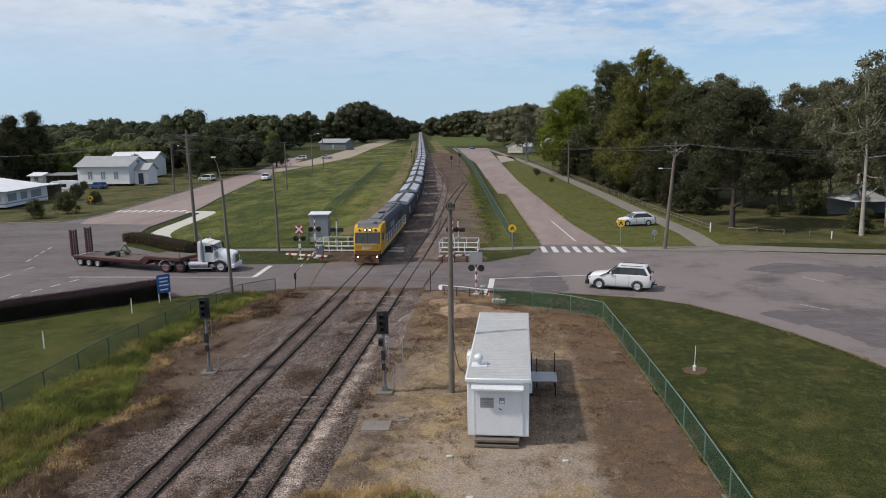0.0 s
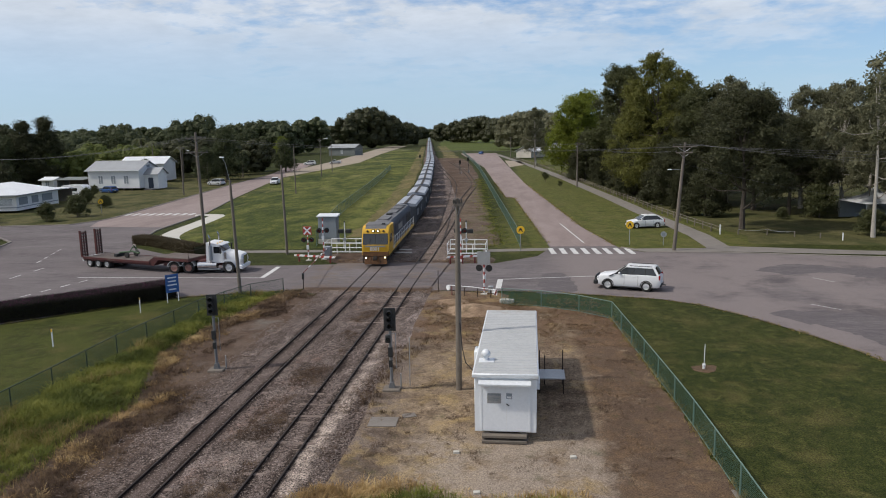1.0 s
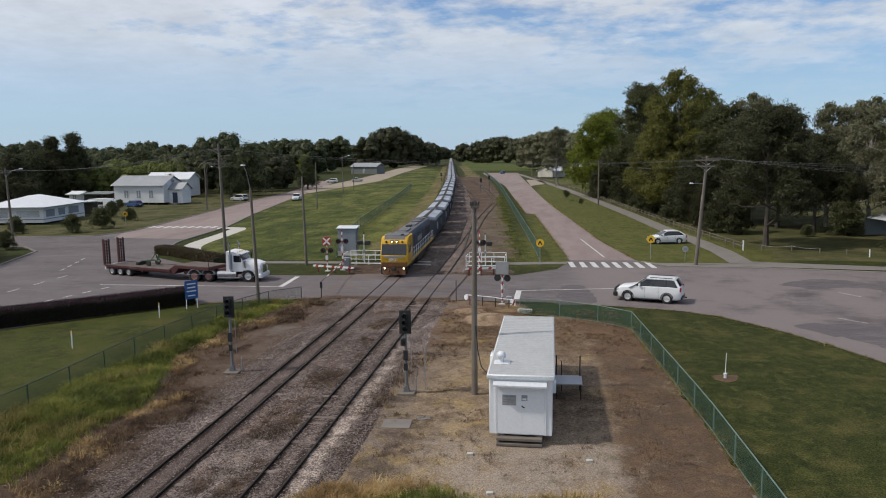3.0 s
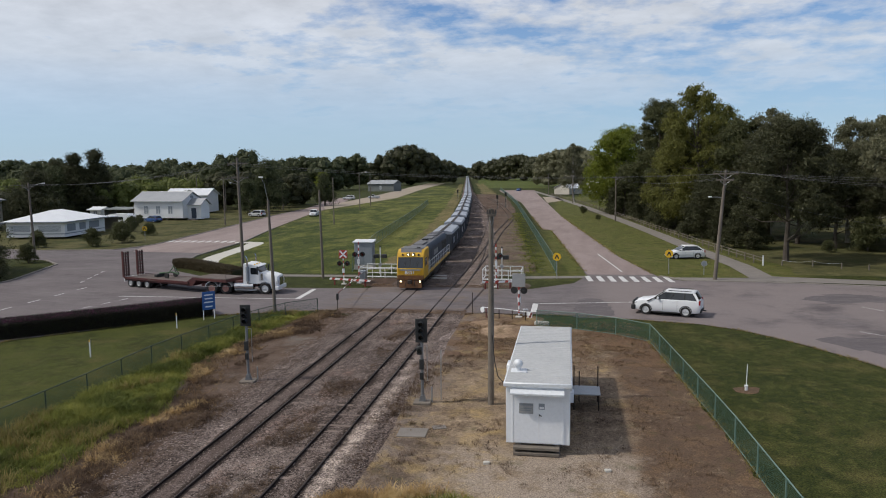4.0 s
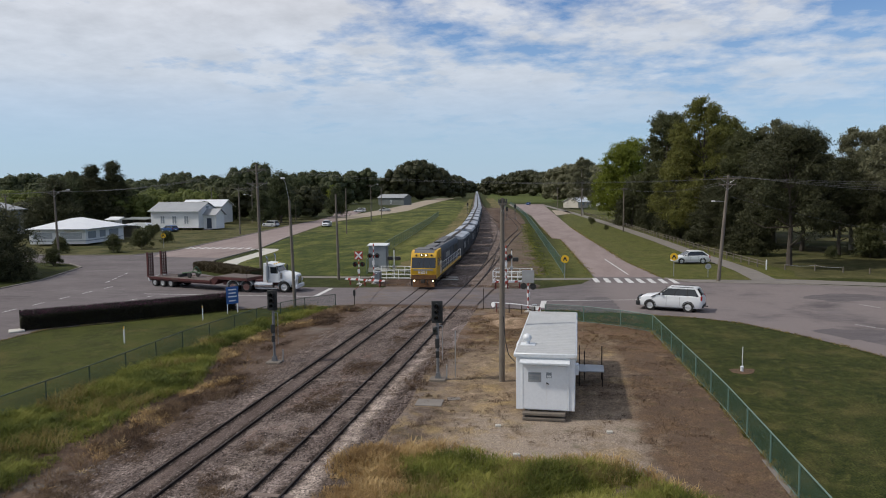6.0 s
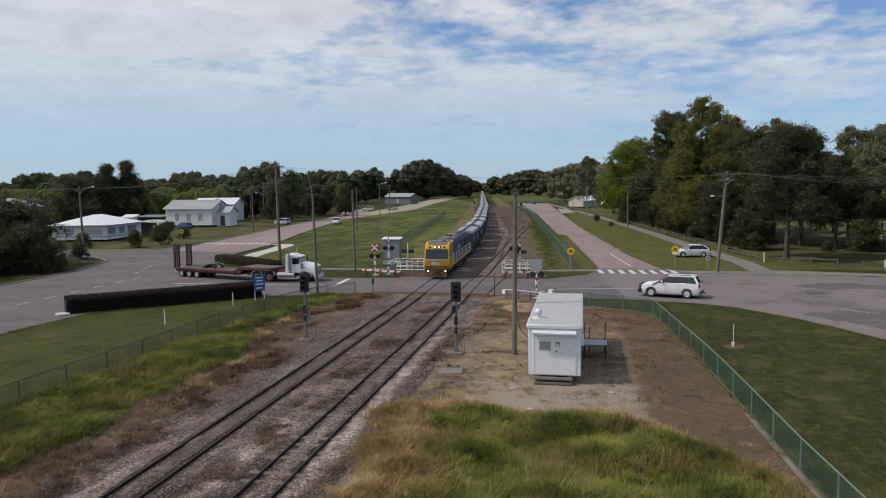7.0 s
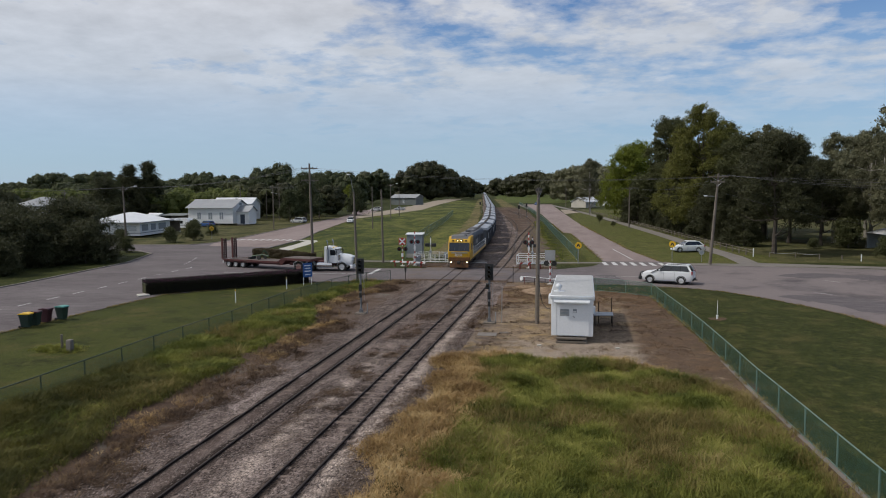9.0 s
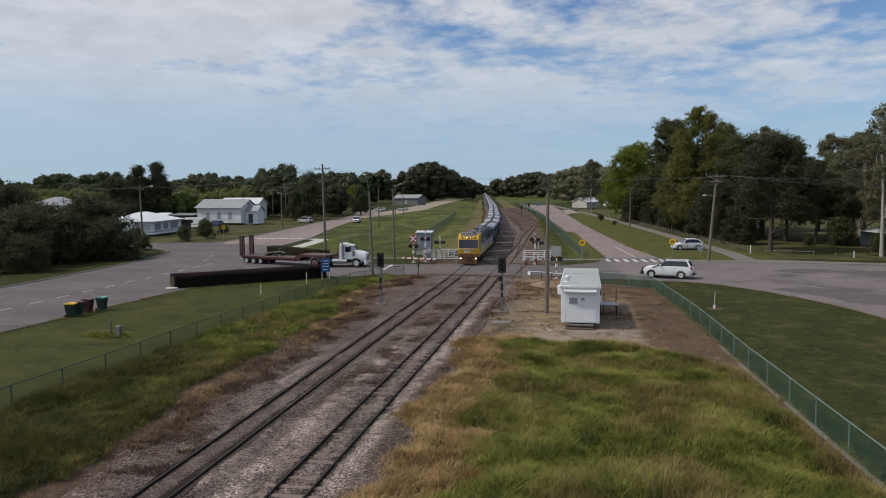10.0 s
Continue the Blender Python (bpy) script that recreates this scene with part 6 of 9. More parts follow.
def car(m, name, label, body_mt, L=4.9, W=1.92, H=1.85, clear=0.3, wr=0.39, hood=1.35, hood_z=1.08, belt=1.12, wind=0.62, rear_slope=0.18, category="car", bar=False, rack=False, ute=False):
    """A car that points to -x, on y across; lofted body with arches, glasshouse, lamps."""
    c = thing(name, label, category, m)
    x0, x1, h = -L / 2, L / 2, W / 2
    ax_f, ax_r = x0 + L * 0.185, x1 - L * 0.215
    # lower body: stations along x of (x, half width, bottom, top)
    st = [(x0, h * 0.72, clear + 0.16, hood_z * 0.70), (x0 + 0.1, h * 0.88, clear + 0.04, hood_z * 0.82), (x0 + 0.35, h * 0.95, clear, hood_z * 0.93), (x0 + hood * 0.7, h * 0.985, clear - 0.03, hood_z), (x0 + hood, h, clear - 0.03, belt - 0.02),
          (0, h, clear - 0.03, belt), (x1 - 0.9, h, clear - 0.03, belt + 0.02), (x1 - 0.3, h * 0.98, clear, belt), (x1 - 0.06, h * 0.93, clear + 0.06, belt - 0.06), (x1, h * 0.86, clear + 0.14, belt - 0.16)]
    rings = []
    for x, w, b, t in st:
        rings.append([(x, -w * 0.92, b), (x, -w, b + 0.14), (x, -w, b + (t - b) * 0.62), (x, -w * 0.96, t - 0.05), (x, -w * 0.86, t), (x, 0, t + 0.025), (x, w * 0.86, t), (x, w * 0.96, t - 0.05), (x, w, b + (t - b) * 0.62), (x, w, b + 0.14), (x, w * 0.92, b)])
    part("body", Geo().rings(rings), body_mt, c)
    # glasshouse
    cab_end = x1 - 0.16 if not ute else x1 - L * 0.42
    g0, g1, r0, r1 = x0 + hood - 0.05, cab_end, x0 + hood + wind, cab_end - rear_slope
    wb, wt = h * 0.90, h * 0.76

    def house(grow, z0, z1, up):
        return [[(g0 - grow, -wb - grow, z0), (g1 + grow, -wb - grow, z0), (g1 + grow, wb + grow, z0), (g0 - grow, wb + grow, z0)], [(r0 - grow, -wt - grow, z1 + up), (r1 + grow, -wt - grow, z1 + up), (r1 + grow, wt + grow, z1 + up), (r0 - grow, wt + grow, z1 + up)]]
    part("glasshouse", Geo().rings(house(0.0, belt - 0.03, H - 0.06, 0)), GLASS, c, "dark tinted windows")
    part("roof", Geo().rings([[(r0 - 0.06, -wt - 0.03, H - 0.09), (r1 + 0.06, -wt - 0.03, H - 0.09), (r1 + 0.06, wt + 0.03, H - 0.09), (r0 - 0.06, wt + 0.03, H - 0.09)], [(r0, -wt - 0.02, H - 0.03), (r1, -wt - 0.02, H - 0.03), (r1, wt + 0.02, H - 0.03), (r0, wt + 0.02, H - 0.03)],
                              [(r0 + 0.2, -wt * 0.8, H), (r1 - 0.15, -wt * 0.8, H), (r1 - 0.15, wt * 0.8, H), (r0 + 0.2, wt * 0.8, H)]]), body_mt, c)

    def pillar(fx, s, w):
        a = Vector((g0 + (g1 - g0) * fx, s * (wb + 0.004), belt - 0.03))
        b = Vector((r0 + (r1 - r0) * fx, s * (wt + 0.004), H - 0.07))
        d = Vector((w / 2, 0, 0))
        o = Vector((0, s * 0.012, 0))
        return Geo().add([a - d, a + d, b + d, b - d, a - d + o, a + d + o, b + d + o, b - d + o], [(0, 1, 2, 3), (4, 7, 6, 5), (0, 4, 5, 1), (1, 5, 6, 2), (2, 6, 7, 3), (3, 7, 4, 0)])
    for s in (-1, 1):
        for fx, w, mt in ((0.0, 0.09, body_mt), (0.37, 0.07, BLACK), (0.70, 0.08, BLACK), (1.0, 0.2, body_mt)):
            part("pillar", pillar(fx, s, w), mt, c)
        for ax in (ax_f, ax_r):
            arch = Geo().rings([[(ax + q * math.cos(a), s * y, max(clear - 0.1, wr + q * math.sin(a))) for a in (math.pi * k / 12 for k in range(13))] for y, q in ((h - 0.02, wr * 1.18), (h + 0.012, wr * 1.16), (h + 0.012, wr * 1.02), (h - 0.14, wr * 1.02))], False)
            part("wheel_arch", arch, BLACK, c)
            wheel(c, ax, s * (h - 0.11), wr, 0.24, s, CAR_SILVER)
        mirror = part("mirror", Geo().box(g0 + 0.32, g0 + 0.46, s * (wb + 0.14) - 0.11, s * (wb + 0.14) + 0.11, belt, belt + 0.17, 0.03), body_mt, c)
        part("headlamp", Geo().box(x0 + 0.03, x0 + 0.24, s * h * 0.70 - 0.18, s * h * 0.70 + 0.18, hood_z * 0.70, hood_z * 0.83, 0.03), LAMP_CLEAR, c)
        part("tail_lamp", Geo().box(x1 - 0.14, x1 - 0.02, s * h * 0.84 - 0.1, s * h * 0.84 + 0.1, belt - 0.32, belt + 0.02, 0.02), TAIL_RED, c)
        for x in (-0.28, 0.75):
            part("door_seam", Geo().box(x, x + 0.015, s * h - 0.004, s * h + 0.004, clear + 0.12, belt - 0.05), BLACK, c)
        part("side_step", Geo().box(ax_f + 0.55, ax_r - 0.55, s * h - 0.09, s * h + 0.05, clear - 0.06, clear + 0.0, 0.01), BLACK, c)
        part("door_handle", Geo().box(0.35, 0.52, s * h - 0.01, s * h + 0.03, belt - 0.16, belt - 0.12, 0.005), body_mt, c)
    part("grille", Geo().box(x0 - 0.012, x0 + 0.05, -h * 0.5, h * 0.5, clear + 0.3, hood_z * 0.78, 0.02), BLACK, c)
    part("bumper", Geo().box(x0 - 0.08, x0 + 0.12, -h * 0.8, h * 0.8, clear + 0.06, clear + 0.26, 0.04), body_mt, c)
    part("rear_bumper", Geo().box(x1 - 0.08, x1 + 0.07, -h * 0.88, h * 0.88, clear + 0.06, clear + 0.28, 0.04), BLACK, c)
    part("plate", Geo().box(x1 + 0.0, x1 + 0.075, -0.2, 0.2, clear + 0.32, clear + 0.44), SIGN_WHITE, c)
    part("underbody", Geo().box(x0 + 0.4, x1 - 0.3, -h * 0.75, h * 0.75, clear - 0.1, clear + 0.02), RUBBER, c)
    if ute:
        part("tray", Geo().box(cab_end + 0.05, x1, -h * 0.97, h * 0.97, belt - 0.02, belt + 0.16, 0.02), body_mt, c)
    if bar:
        part("bull_bar", Geo().box(x0 - 0.22, x0 + 0.12, -h * 0.97, h * 0.97, clear + 0.02, clear + 0.40, 0.07).box(x0 - 0.12, x0 + 0.02, -h * 0.62, h * 0.62, clear + 0.36, hood_z - 0.12, 0.05).tube([(x0 - 0.12, -h * 0.75, clear + 0.4), (x0 - 0.14, -h * 0.6, hood_z - 0.26), (x0 - 0.14, h * 0.6, hood_z - 0.26), (x0 - 0.12, h * 0.75, clear + 0.4)], 0.045, 6), BLACK, c, "black steel bull bar")
        part("snorkel", Geo().tube([(x0 + 1.0, -h - 0.02, hood_z - 0.1), (g0 + 0.1, -h * 0.98, belt + 0.05), (r0 - 0.05, -wt - 0.1, H - 0.05), (r0 - 0.1, -wt - 0.1, H + 0.08)], 0.04, 6), BLACK, c)
        part("tow_bar", Geo().box(x1 + 0.05, x1 + 0.32, -0.05, 0.05, clear + 0.08, clear + 0.16, 0.01), BLACK, c)
    if rack:
        for s in (-1, 1):
            part("roof_rail", Geo().tube([(r0 + 0.25, s * wt * 0.88, H + 0.03), (r1 - 0.2, s * wt * 0.88, H + 0.03)], 0.025, 6), BLACK, c)
    return c


car(pose(7.5, 55.7, 0.03, 0, 0, -17), "offroad_wagon", "large white four-wheel-drive wagon with black bull bar, stopped on the road", CAR_WHITE, 4.85, 1.95, 1.88, 0.32, 0.40, 1.45, 1.17, 1.27, 0.80, 0.34, bar=True, rack=True)
car(pose(14.4, 91.4, 0.0, 0, 0, 10), "parked_car", "white compact sport utility car parked on the grass", CAR_WHITE, 4.45, 1.85, 1.64, 0.24, 0.36, 1.15, 0.98, 1.06, 0.85, 0.75)
car(pose(-95.5, 154.0, 0.0, 0, 0, -25), "parked_car", "dark blue station wagon parked beside the white house", CAR_BLUE, 4.8, 1.82, 1.55, 0.22, 0.33, 1.25, 0.9, 0.95, 0.7, 0.55)
car(pose(-78.5, 174.0, 0.0, 0, 0, -20), "parked_car", "silver sport utility car at the roadside", CAR_SILVER, 4.7, 1.85, 1.7, 0.24, 0.37, 1.2, 1.0, 1.04, 0.7, 0.4)
car(pose(-63.6, 175.5, 0.03, 0, 0, 98), "parked_car", "white utility car on the side road", CAR_WHITE, 4.9, 1.85, 1.72, 0.26, 0.37, 1.25, 1.0, 1.06, 0.65, 0.25, ute=True)
car(pose(-87.5, 284, 0.0, 0, 0, 5), "parked_car", "white car parked by the gravel road", CAR_WHITE, 4.9, 1.85, 1.75, 0.26, 0.37, 1.2, 1.0, 1.06, 0.7, 0.3)
car(pose(-79, 292, 0.0, 0, 0, 15), "parked_car", "dark utility car parked by the gravel road", CAR_SILVER, 4.9, 1.85, 1.75, 0.26, 0.37, 1.2, 1.0, 1.06, 0.7, 0.3, ute=True)
car(pose(-94, 272, 0.0, 0, 0, 8), "parked_car", "dark blue car parked under the trees", CAR_BLUE, 4.7, 1.82, 1.6, 0.24, 0.35)
car(pose(-24, 385, 0.03, 0, 0, 80), "parked_car", "dark car at the end of the road", CAR_BLUE, 4.7, 1.82, 1.6, 0.24, 0.35)


RIM_RED = material("dusty_red_rim", (0.22, 0.085, 0.07), (0.40, 0.24, 0.20), 0.6, scale=2.0, fine=14, bump=0.05)


def prime_mover(m):
    """A bonneted tractor unit that points to +x; the origin lies under the steer axle."""
    t = thing("prime_mover", "white bonneted truck tractor with twin chrome exhaust stacks", "truck", m)
    part("chassis", Geo().box(-6.4, 1.0, -0.5, 0.5, 0.62, 0.92, 0.02), TRAILER_RED, t, "red chassis rails")
    st = [(1.15, 0.86, 0.62, 1.56), (1.08, 0.95, 0.58, 1.66), (0.5, 1.0, 0.72, 1.84), (-0.15, 1.02, 0.95, 1.94), (-0.5, 1.04, 0.95, 1.98)]
    part("bonnet", Geo().rings([[(x, -w * 0.9, b), (x, -w, b + 0.2), (x, -w * 0.96, t_ - 0.3), (x, -w * 0.72, t_ - 0.03), (x, 0, t_), (x, w * 0.72, t_ - 0.03), (x, w * 0.96, t_ - 0.3), (x, w, b + 0.2), (x, w * 0.9, b)] for x, w, b, t_ in st]), TRUCK_WHITE, t)
    part("grille", Geo().box(1.13, 1.22, -0.52, 0.52, 0.75, 1.54, 0.03), CHROME, t)
    part("bumper", Geo().box(0.95, 1.28, -1.15, 1.15, 0.35, 0.72, 0.05), TRUCK_WHITE, t)
    for s in (-1, 1):
        part("headlamp", Geo().box(1.0, 1.18, s * 0.82 - 0.14, s * 0.82 + 0.14, 0.95, 1.25, 0.03), LAMP_CLEAR, t)
        part("mudguard", Geo().rings([[(0.62 * math.cos(a), s * y, 0.54 + 0.62 * math.sin(a)) for a in (math.pi * k / 10 for k in range(11))] for y in (0.72, 1.16)], False), TRUCK_WHITE, t)
        wheel(t, 0.0, s * 1.0, 0.52, 0.3, s, CAR_SILVER)
        for x in (-3.75, -5.1):
            wheel(t, x, s * 0.9, 0.52, 0.6, s, RIM_RED)
            part("mudguard", Geo().rings([[(x + q * math.cos(a), s * y, 0.54 + q * math.sin(a)) for a in (math.pi * (0.08 + 0.84 * k / 10) for k in range(11))] for y, q in ((0.58, 0.60), (1.24, 0.60), (1.24, 0.66), (0.58, 0.66))], False), CAR_SILVER, t)
        part("fuel_tank", Geo().tube([(-2.9, s * 0.95, 0.72), (-1.1, s * 0.95, 0.72)], 0.33, 14), CHROME, t)
        part("step", Geo().box(-2.9, -0.8, s * 1.05 - 0.16, s * 1.05 + 0.16, 0.36, 0.42), CAR_SILVER, t)
        st_ = part("exhaust_stack", Geo().tube([(-1.62, s * 1.12, 1.0), (-1.62, s * 1.12, 3.2), (-1.70, s * 1.12, 3.55)], 0.075, 10), CHROME, t, "chrome exhaust stack")
        part("heat_shield", Geo().tube([(-1.62, s * 1.12, 1.2), (-1.62, s * 1.12, 2.55)], 0.16, 12), GREY_BOX, st_)
        part("mirror", Geo().box(-0.6, -0.5, s * 1.42 - 0.1, s * 1.42 + 0.1, 1.85, 2.45, 0.03).tube([(-0.55, s * 1.05, 2.3), (-0.55, s * 1.4, 2.3)], 0.02, 5), BLACK, t)
        part("side_window", Geo().box(-1.34, -0.74, s * 1.06 - 0.015, s * 1.06 + 0.015, 1.82, 2.44, 0.01), GLASS, t)
        part("cab_door", Geo().box(-1.42, -0.55, s * 1.06 - 0.02, s * 1.06 + 0.008, 0.98, 1.8, 0.01), TRUCK_WHITE, t)
    cab = [(-0.5, 0.95), (-0.5, 1.93), (-0.86, 2.56), (-1.3, 2.74), (-2.02, 2.80), (-2.08, 0.95)]
    part("cab", Geo().prism(cab, -1.06, 1.06, "y"), TRUCK_WHITE, t)
    part("windscreen", Geo().add([(-0.49 - 0.36 * (z - 1.93) / 0.63 + o, y, z) for o in (0.02, 0.0) for y, z in ((-0.95, 1.98), (0.95, 1.98), (0.9, 2.50), (-0.9, 2.50))], [(0, 1, 2, 3), (4, 7, 6, 5), (0, 4, 5, 1), (1, 5, 6, 2), (2, 6, 7, 3), (3, 7, 4, 0)]), GLASS, t)
    part("visor", Geo().prism([(-0.80, 2.58), (-0.56, 2.50), (-0.58, 2.56), (-0.82, 2.64)], -1.0, 1.0, "y"), TRUCK_WHITE, t)
    for y in (-0.6, 0, 0.6):
        part("roof_lamp", Geo().box(-1.16, -1.04, y - 0.07, y + 0.07, 2.66, 2.75, 0.02), YELLOW, t)
    part("air_cleaner", Geo().tube([(-0.3, -1.0, 1.3), (-0.3, -1.0, 1.9)], 0.13, 10), CHROME, t)
    part("turntable", Geo().box(-5.0, -3.9, -0.45, 0.45, 0.92, 1.08, 0.03), UNDER, t)
    part("rear_frame", Geo().box(-3.0, -2.15, -0.95, 0.95, 0.7, 1.2, 0.04), TRAILER_RED, t)
    return t


prime_mover(pose(-27.55, 62.2, 0.03, 0, 0, 3))


def low_loader(m):
    """A low loader; the origin lies under the kingpin and the deck runs to -x."""
    t = thing("low_loader", "empty dark red low loader trailer with raised loading ramps", "trailer", m)
    g = Geo().box(-3.0, 1.1, -1.24, 1.24, 1.16, 1.42, 0.02)
    part("gooseneck", g, TRAILER_RED, t)
    part("upper_deck", Geo().box(-2.9, 1.05, -1.2, 1.2, 1.424, 1.48, 0.01), DECK, t)
    part("neck_drop", Geo().prism([(-2.6, 1.42), (-3.1, 1.42), (-3.9, 0.95), (-3.9, 0.6), (-3.2, 0.6), (-2.6, 1.15)], -1.2, 1.2, "y"), TRAILER_RED, t)
    part("frame", Geo().box(-12.3, -3.6, -1.24, 1.24, 0.62, 0.92, 0.02), TRAILER_RED, t)
    for i in range(14):
        x = -12.2 + i * 0.62
        part("deck_board", Geo().box(x, x + 0.59, -1.2, 1.2, 0.924, 0.97, 0.006), DECK, t)
    for s in (-1, 1):
        part("side_rail", Geo().box(-12.3, -3.6, s * 1.28 - 0.04, s * 1.28 + 0.04, 0.78, 1.0, 0.01), TRAILER_RED, t)
        for x in (-11.5, -10.35, -9.2):
            wheel(t, x, s * 0.98, 0.42, 0.52, s, GALV)
        r = part("ramp", Geo().box(-12.55, -12.4, s * 0.85 - 0.34, s * 0.85 - 0.22, 0.9, 3.45, 0.02).box(-12.55, -12.4, s * 0.85 + 0.22, s * 0.85 + 0.34, 0.9, 3.45, 0.02).box(-12.5, -12.44, s * 0.85 - 0.06, s * 0.85 + 0.06, 0.9, 3.4), UNDER, t, "upright dark loading ramp with rungs")
        part("edge", Geo().box(-12.62, -12.36, s * 0.85 - 0.39, s * 0.85 - 0.34, 0.9, 3.5, 0.01), TRAILER_RED, r)
        for k in range(8):
            part("rung", Geo().box(-12.62, -12.40 + 0.06, s * 0.85 - 0.3, s * 0.85 + 0.3, 1.1 + 0.3 * k, 1.2 + 0.3 * k), TRAILER_RED, r)
        part("mudguard", Geo().box(-12.0, -8.7, s * 1.0 - 0.27, s * 1.0 + 0.27, 0.90, 0.92), UNDER, t)
    part("headboard", Geo().tube([(1.0, -1.1, 1.45), (1.0, -1.1, 2.15), (1.0, 1.1, 2.15), (1.0, 1.1, 1.45)], 0.03, 6), RAIL, t)
    part("tail_beam", Geo().box(-12.42, -12.25, -1.24, 1.24, 0.5, 0.95, 0.02), SIGN_WHITE, t)
    return t


low_loader(pose(-31.5, 61.6, 0.03, 0, 0, -17.5))
g = thing("green_implement", "small green farm implement chained on the trailer deck", "machine", pose(-38.6, 64.05, 1.0, 0, 0, -17.5))
GREEN_PAINT = material("green_machine_paint", (0.014, 0.045, 0.016), (0.03, 0.085, 0.03), 0.5, scale=2, fine=12, bump=0.05)
part("beam", Geo().tube([(-1.5, 0, 0.35), (0.2, 0.1, 0.55), (1.1, 0.0, 0.4)], 0.09, 6), GREEN_PAINT, g)
part("frame", Geo().tube([(0.2, -0.6, 0.3), (0.5, 0, 1.15), (0.2, 0.6, 0.3)], 0.05, 6).tube([(0.5, 0, 1.15), (1.0, 0.2, 0.4)], 0.04, 6), GREEN_PAINT, g)
for y in (-0.55, 0.55):
    part("wheel", Geo().tube([(0.1, y - 0.08, 0.26), (0.1, y + 0.08, 0.26)], 0.26, 14), RUBBER, g)
part("blade", Geo().box(-1.7, -1.3, -0.5, 0.5, 0.0, 0.3, 0.03), BLACK, g)

PARK_POSTS = [(23.9, 85.0, 0.6, False), (27.0, 84.6, 0.7, False), (29.4, 82.9, 0.6, False), (31.8, 82.0, 0.6, False), (33.4, 80.2, 0.85, True)]

# ---- houses ----
WEATHERBOARD = material("white_weatherboard", (0.66, 0.67, 0.68), (0.80, 0.81, 0.81), 0.6, scale=0.5, fine=9, bump=0.05)
CREAM = material("cream_wall", (0.42, 0.39, 0.33), (0.55, 0.52, 0.45), 0.7, scale=0.5, fine=9, bump=0.05)
GREY_ROOF = material("grey_iron_roof", (0.24, 0.25, 0.26), (0.34, 0.35, 0.36), 0.5, 0.2, scale=0.4, fine=5, bump=0.04)
SHED_GREY = material("grey_green_shed_sheet", (0.11, 0.125, 0.12), (0.18, 0.195, 0.19), 0.6, 0.1, scale=0.4, fine=5, bump=0.04)


def gable_house(m, label, L, D, z0, eave, ridge, wall_mt, roof_mt, windows=3, boards=True, name="house", category="house"):
    """A house along x; its front wall stands on y = 0."""
    h = thing(name, label, category, m)
    g = Geo().prism([(0, z0), (0, eave), (D / 2, ridge - 0.15), (D, eave), (D, z0)], 0, L, "x")
    wall = part("wall", g, wall_mt, h)
    if boards:
        b = Geo()
        k = int((eave - z0) / 0.24)
        for i in range(k):
            z = z0 + 0.05 + i * 0.24
            b.box(0, L, -0.03, 0.0, z, z + 0.05)
            b.box(L, L + 0.03, 0, D, z, z + 0.05)
        part("cladding", b, wall_mt, h)
    for s in (0, 1):
        a, e = (-0.55, D / 2) if s == 0 else (D + 0.55, D / 2)
        ze = eave - 0.28
        prof = [(a, ze), (e, ridge), (e, ridge + 0.09), (a, ze + 0.09)]
        r = part("roof", Geo().prism(prof, -0.5, L + 0.5, "x"), roof_mt, h)
    part("ridge_cap", Geo().tube([(-0.5, D / 2, ridge + 0.09), (L + 0.5, D / 2, ridge + 0.09)], 0.12, 6), roof_mt, h)
    part("gutter", Geo().box(-0.5, L + 0.5, -0.66, -0.53, eave - 0.34, eave - 0.2), SIGN_WHITE, h)
    for i in range(windows):
        x = L * (i + 1) / (windows + 1)
        f = part("window", Geo().box(x - 0.62, x + 0.62, -0.075, 0.0, z0 + 1.0, z0 + 3.0 if eave - z0 > 3.4 else eave - 0.45, 0.01), SIGN_WHITE, h)
        top = z0 + 2.9 if eave - z0 > 3.4 else eave - 0.55
        for sx in (-0.3, 0.3):
            part("pane", Geo().box(x + sx - 0.25, x + sx + 0.25, -0.085, -0.07, z0 + 1.1, top), GREY_BOX, f)
    n = int(L / 2.2)
    for i in range(n):
        part("stump", Geo().box(0.3 + i * 2.2, 0.5 + i * 2.2, 0.15, 0.35, -0.1, z0), TIMBER, h)
    return h


ch = gable_house(pose(-104.6, 160.8, 0, 0, 0, -5), "white weatherboard hall with grey gable roof on low stumps", 13.6, 7.8, 0.55, 4.95, 6.75, WEATHERBOARD, GREY_ROOF, 3)
part("porch_wall", Geo().prism([(2.1, 0.3), (2.1, 3.9), (3.9, 5.05), (5.7, 3.9), (5.7, 0.3)], 13.6, 17.2, "x"), WEATHERBOARD, ch)
part("porch_roof", Geo().prism([(1.6, 3.6), (3.9, 5.15), (3.9, 5.25), (1.6, 3.7)], 13.5, 17.6, "x").prism([(6.2, 3.6), (3.9, 5.15), (3.9, 5.25), (6.2, 3.7)], 13.5, 17.6, "x"), GREY_ROOF, ch)
part("porch_door", Geo().box(14.6, 15.9, 2.02, 2.1, 0.4, 2.9, 0.02), LOCO_BLUE, ch, "dark blue porch door")
part("porch_step", Geo().box(14.2, 16.3, 0.7, 2.1, 0, 0.3, 0.03), KERB, ch)
part("rear_vent", Geo().box(13.6, 13.66, 3.3, 4.5, 5.3, 5.9, 0.01), GREY_BOX, ch)
bk = gable_house(pose(-111.5, 187, 0, 0, 0, 5), "white-roofed house behind the hall", 12, 8, 0.4, 5.4, 6.9, WEATHERBOARD, ROOF_WHITE, 2, False)


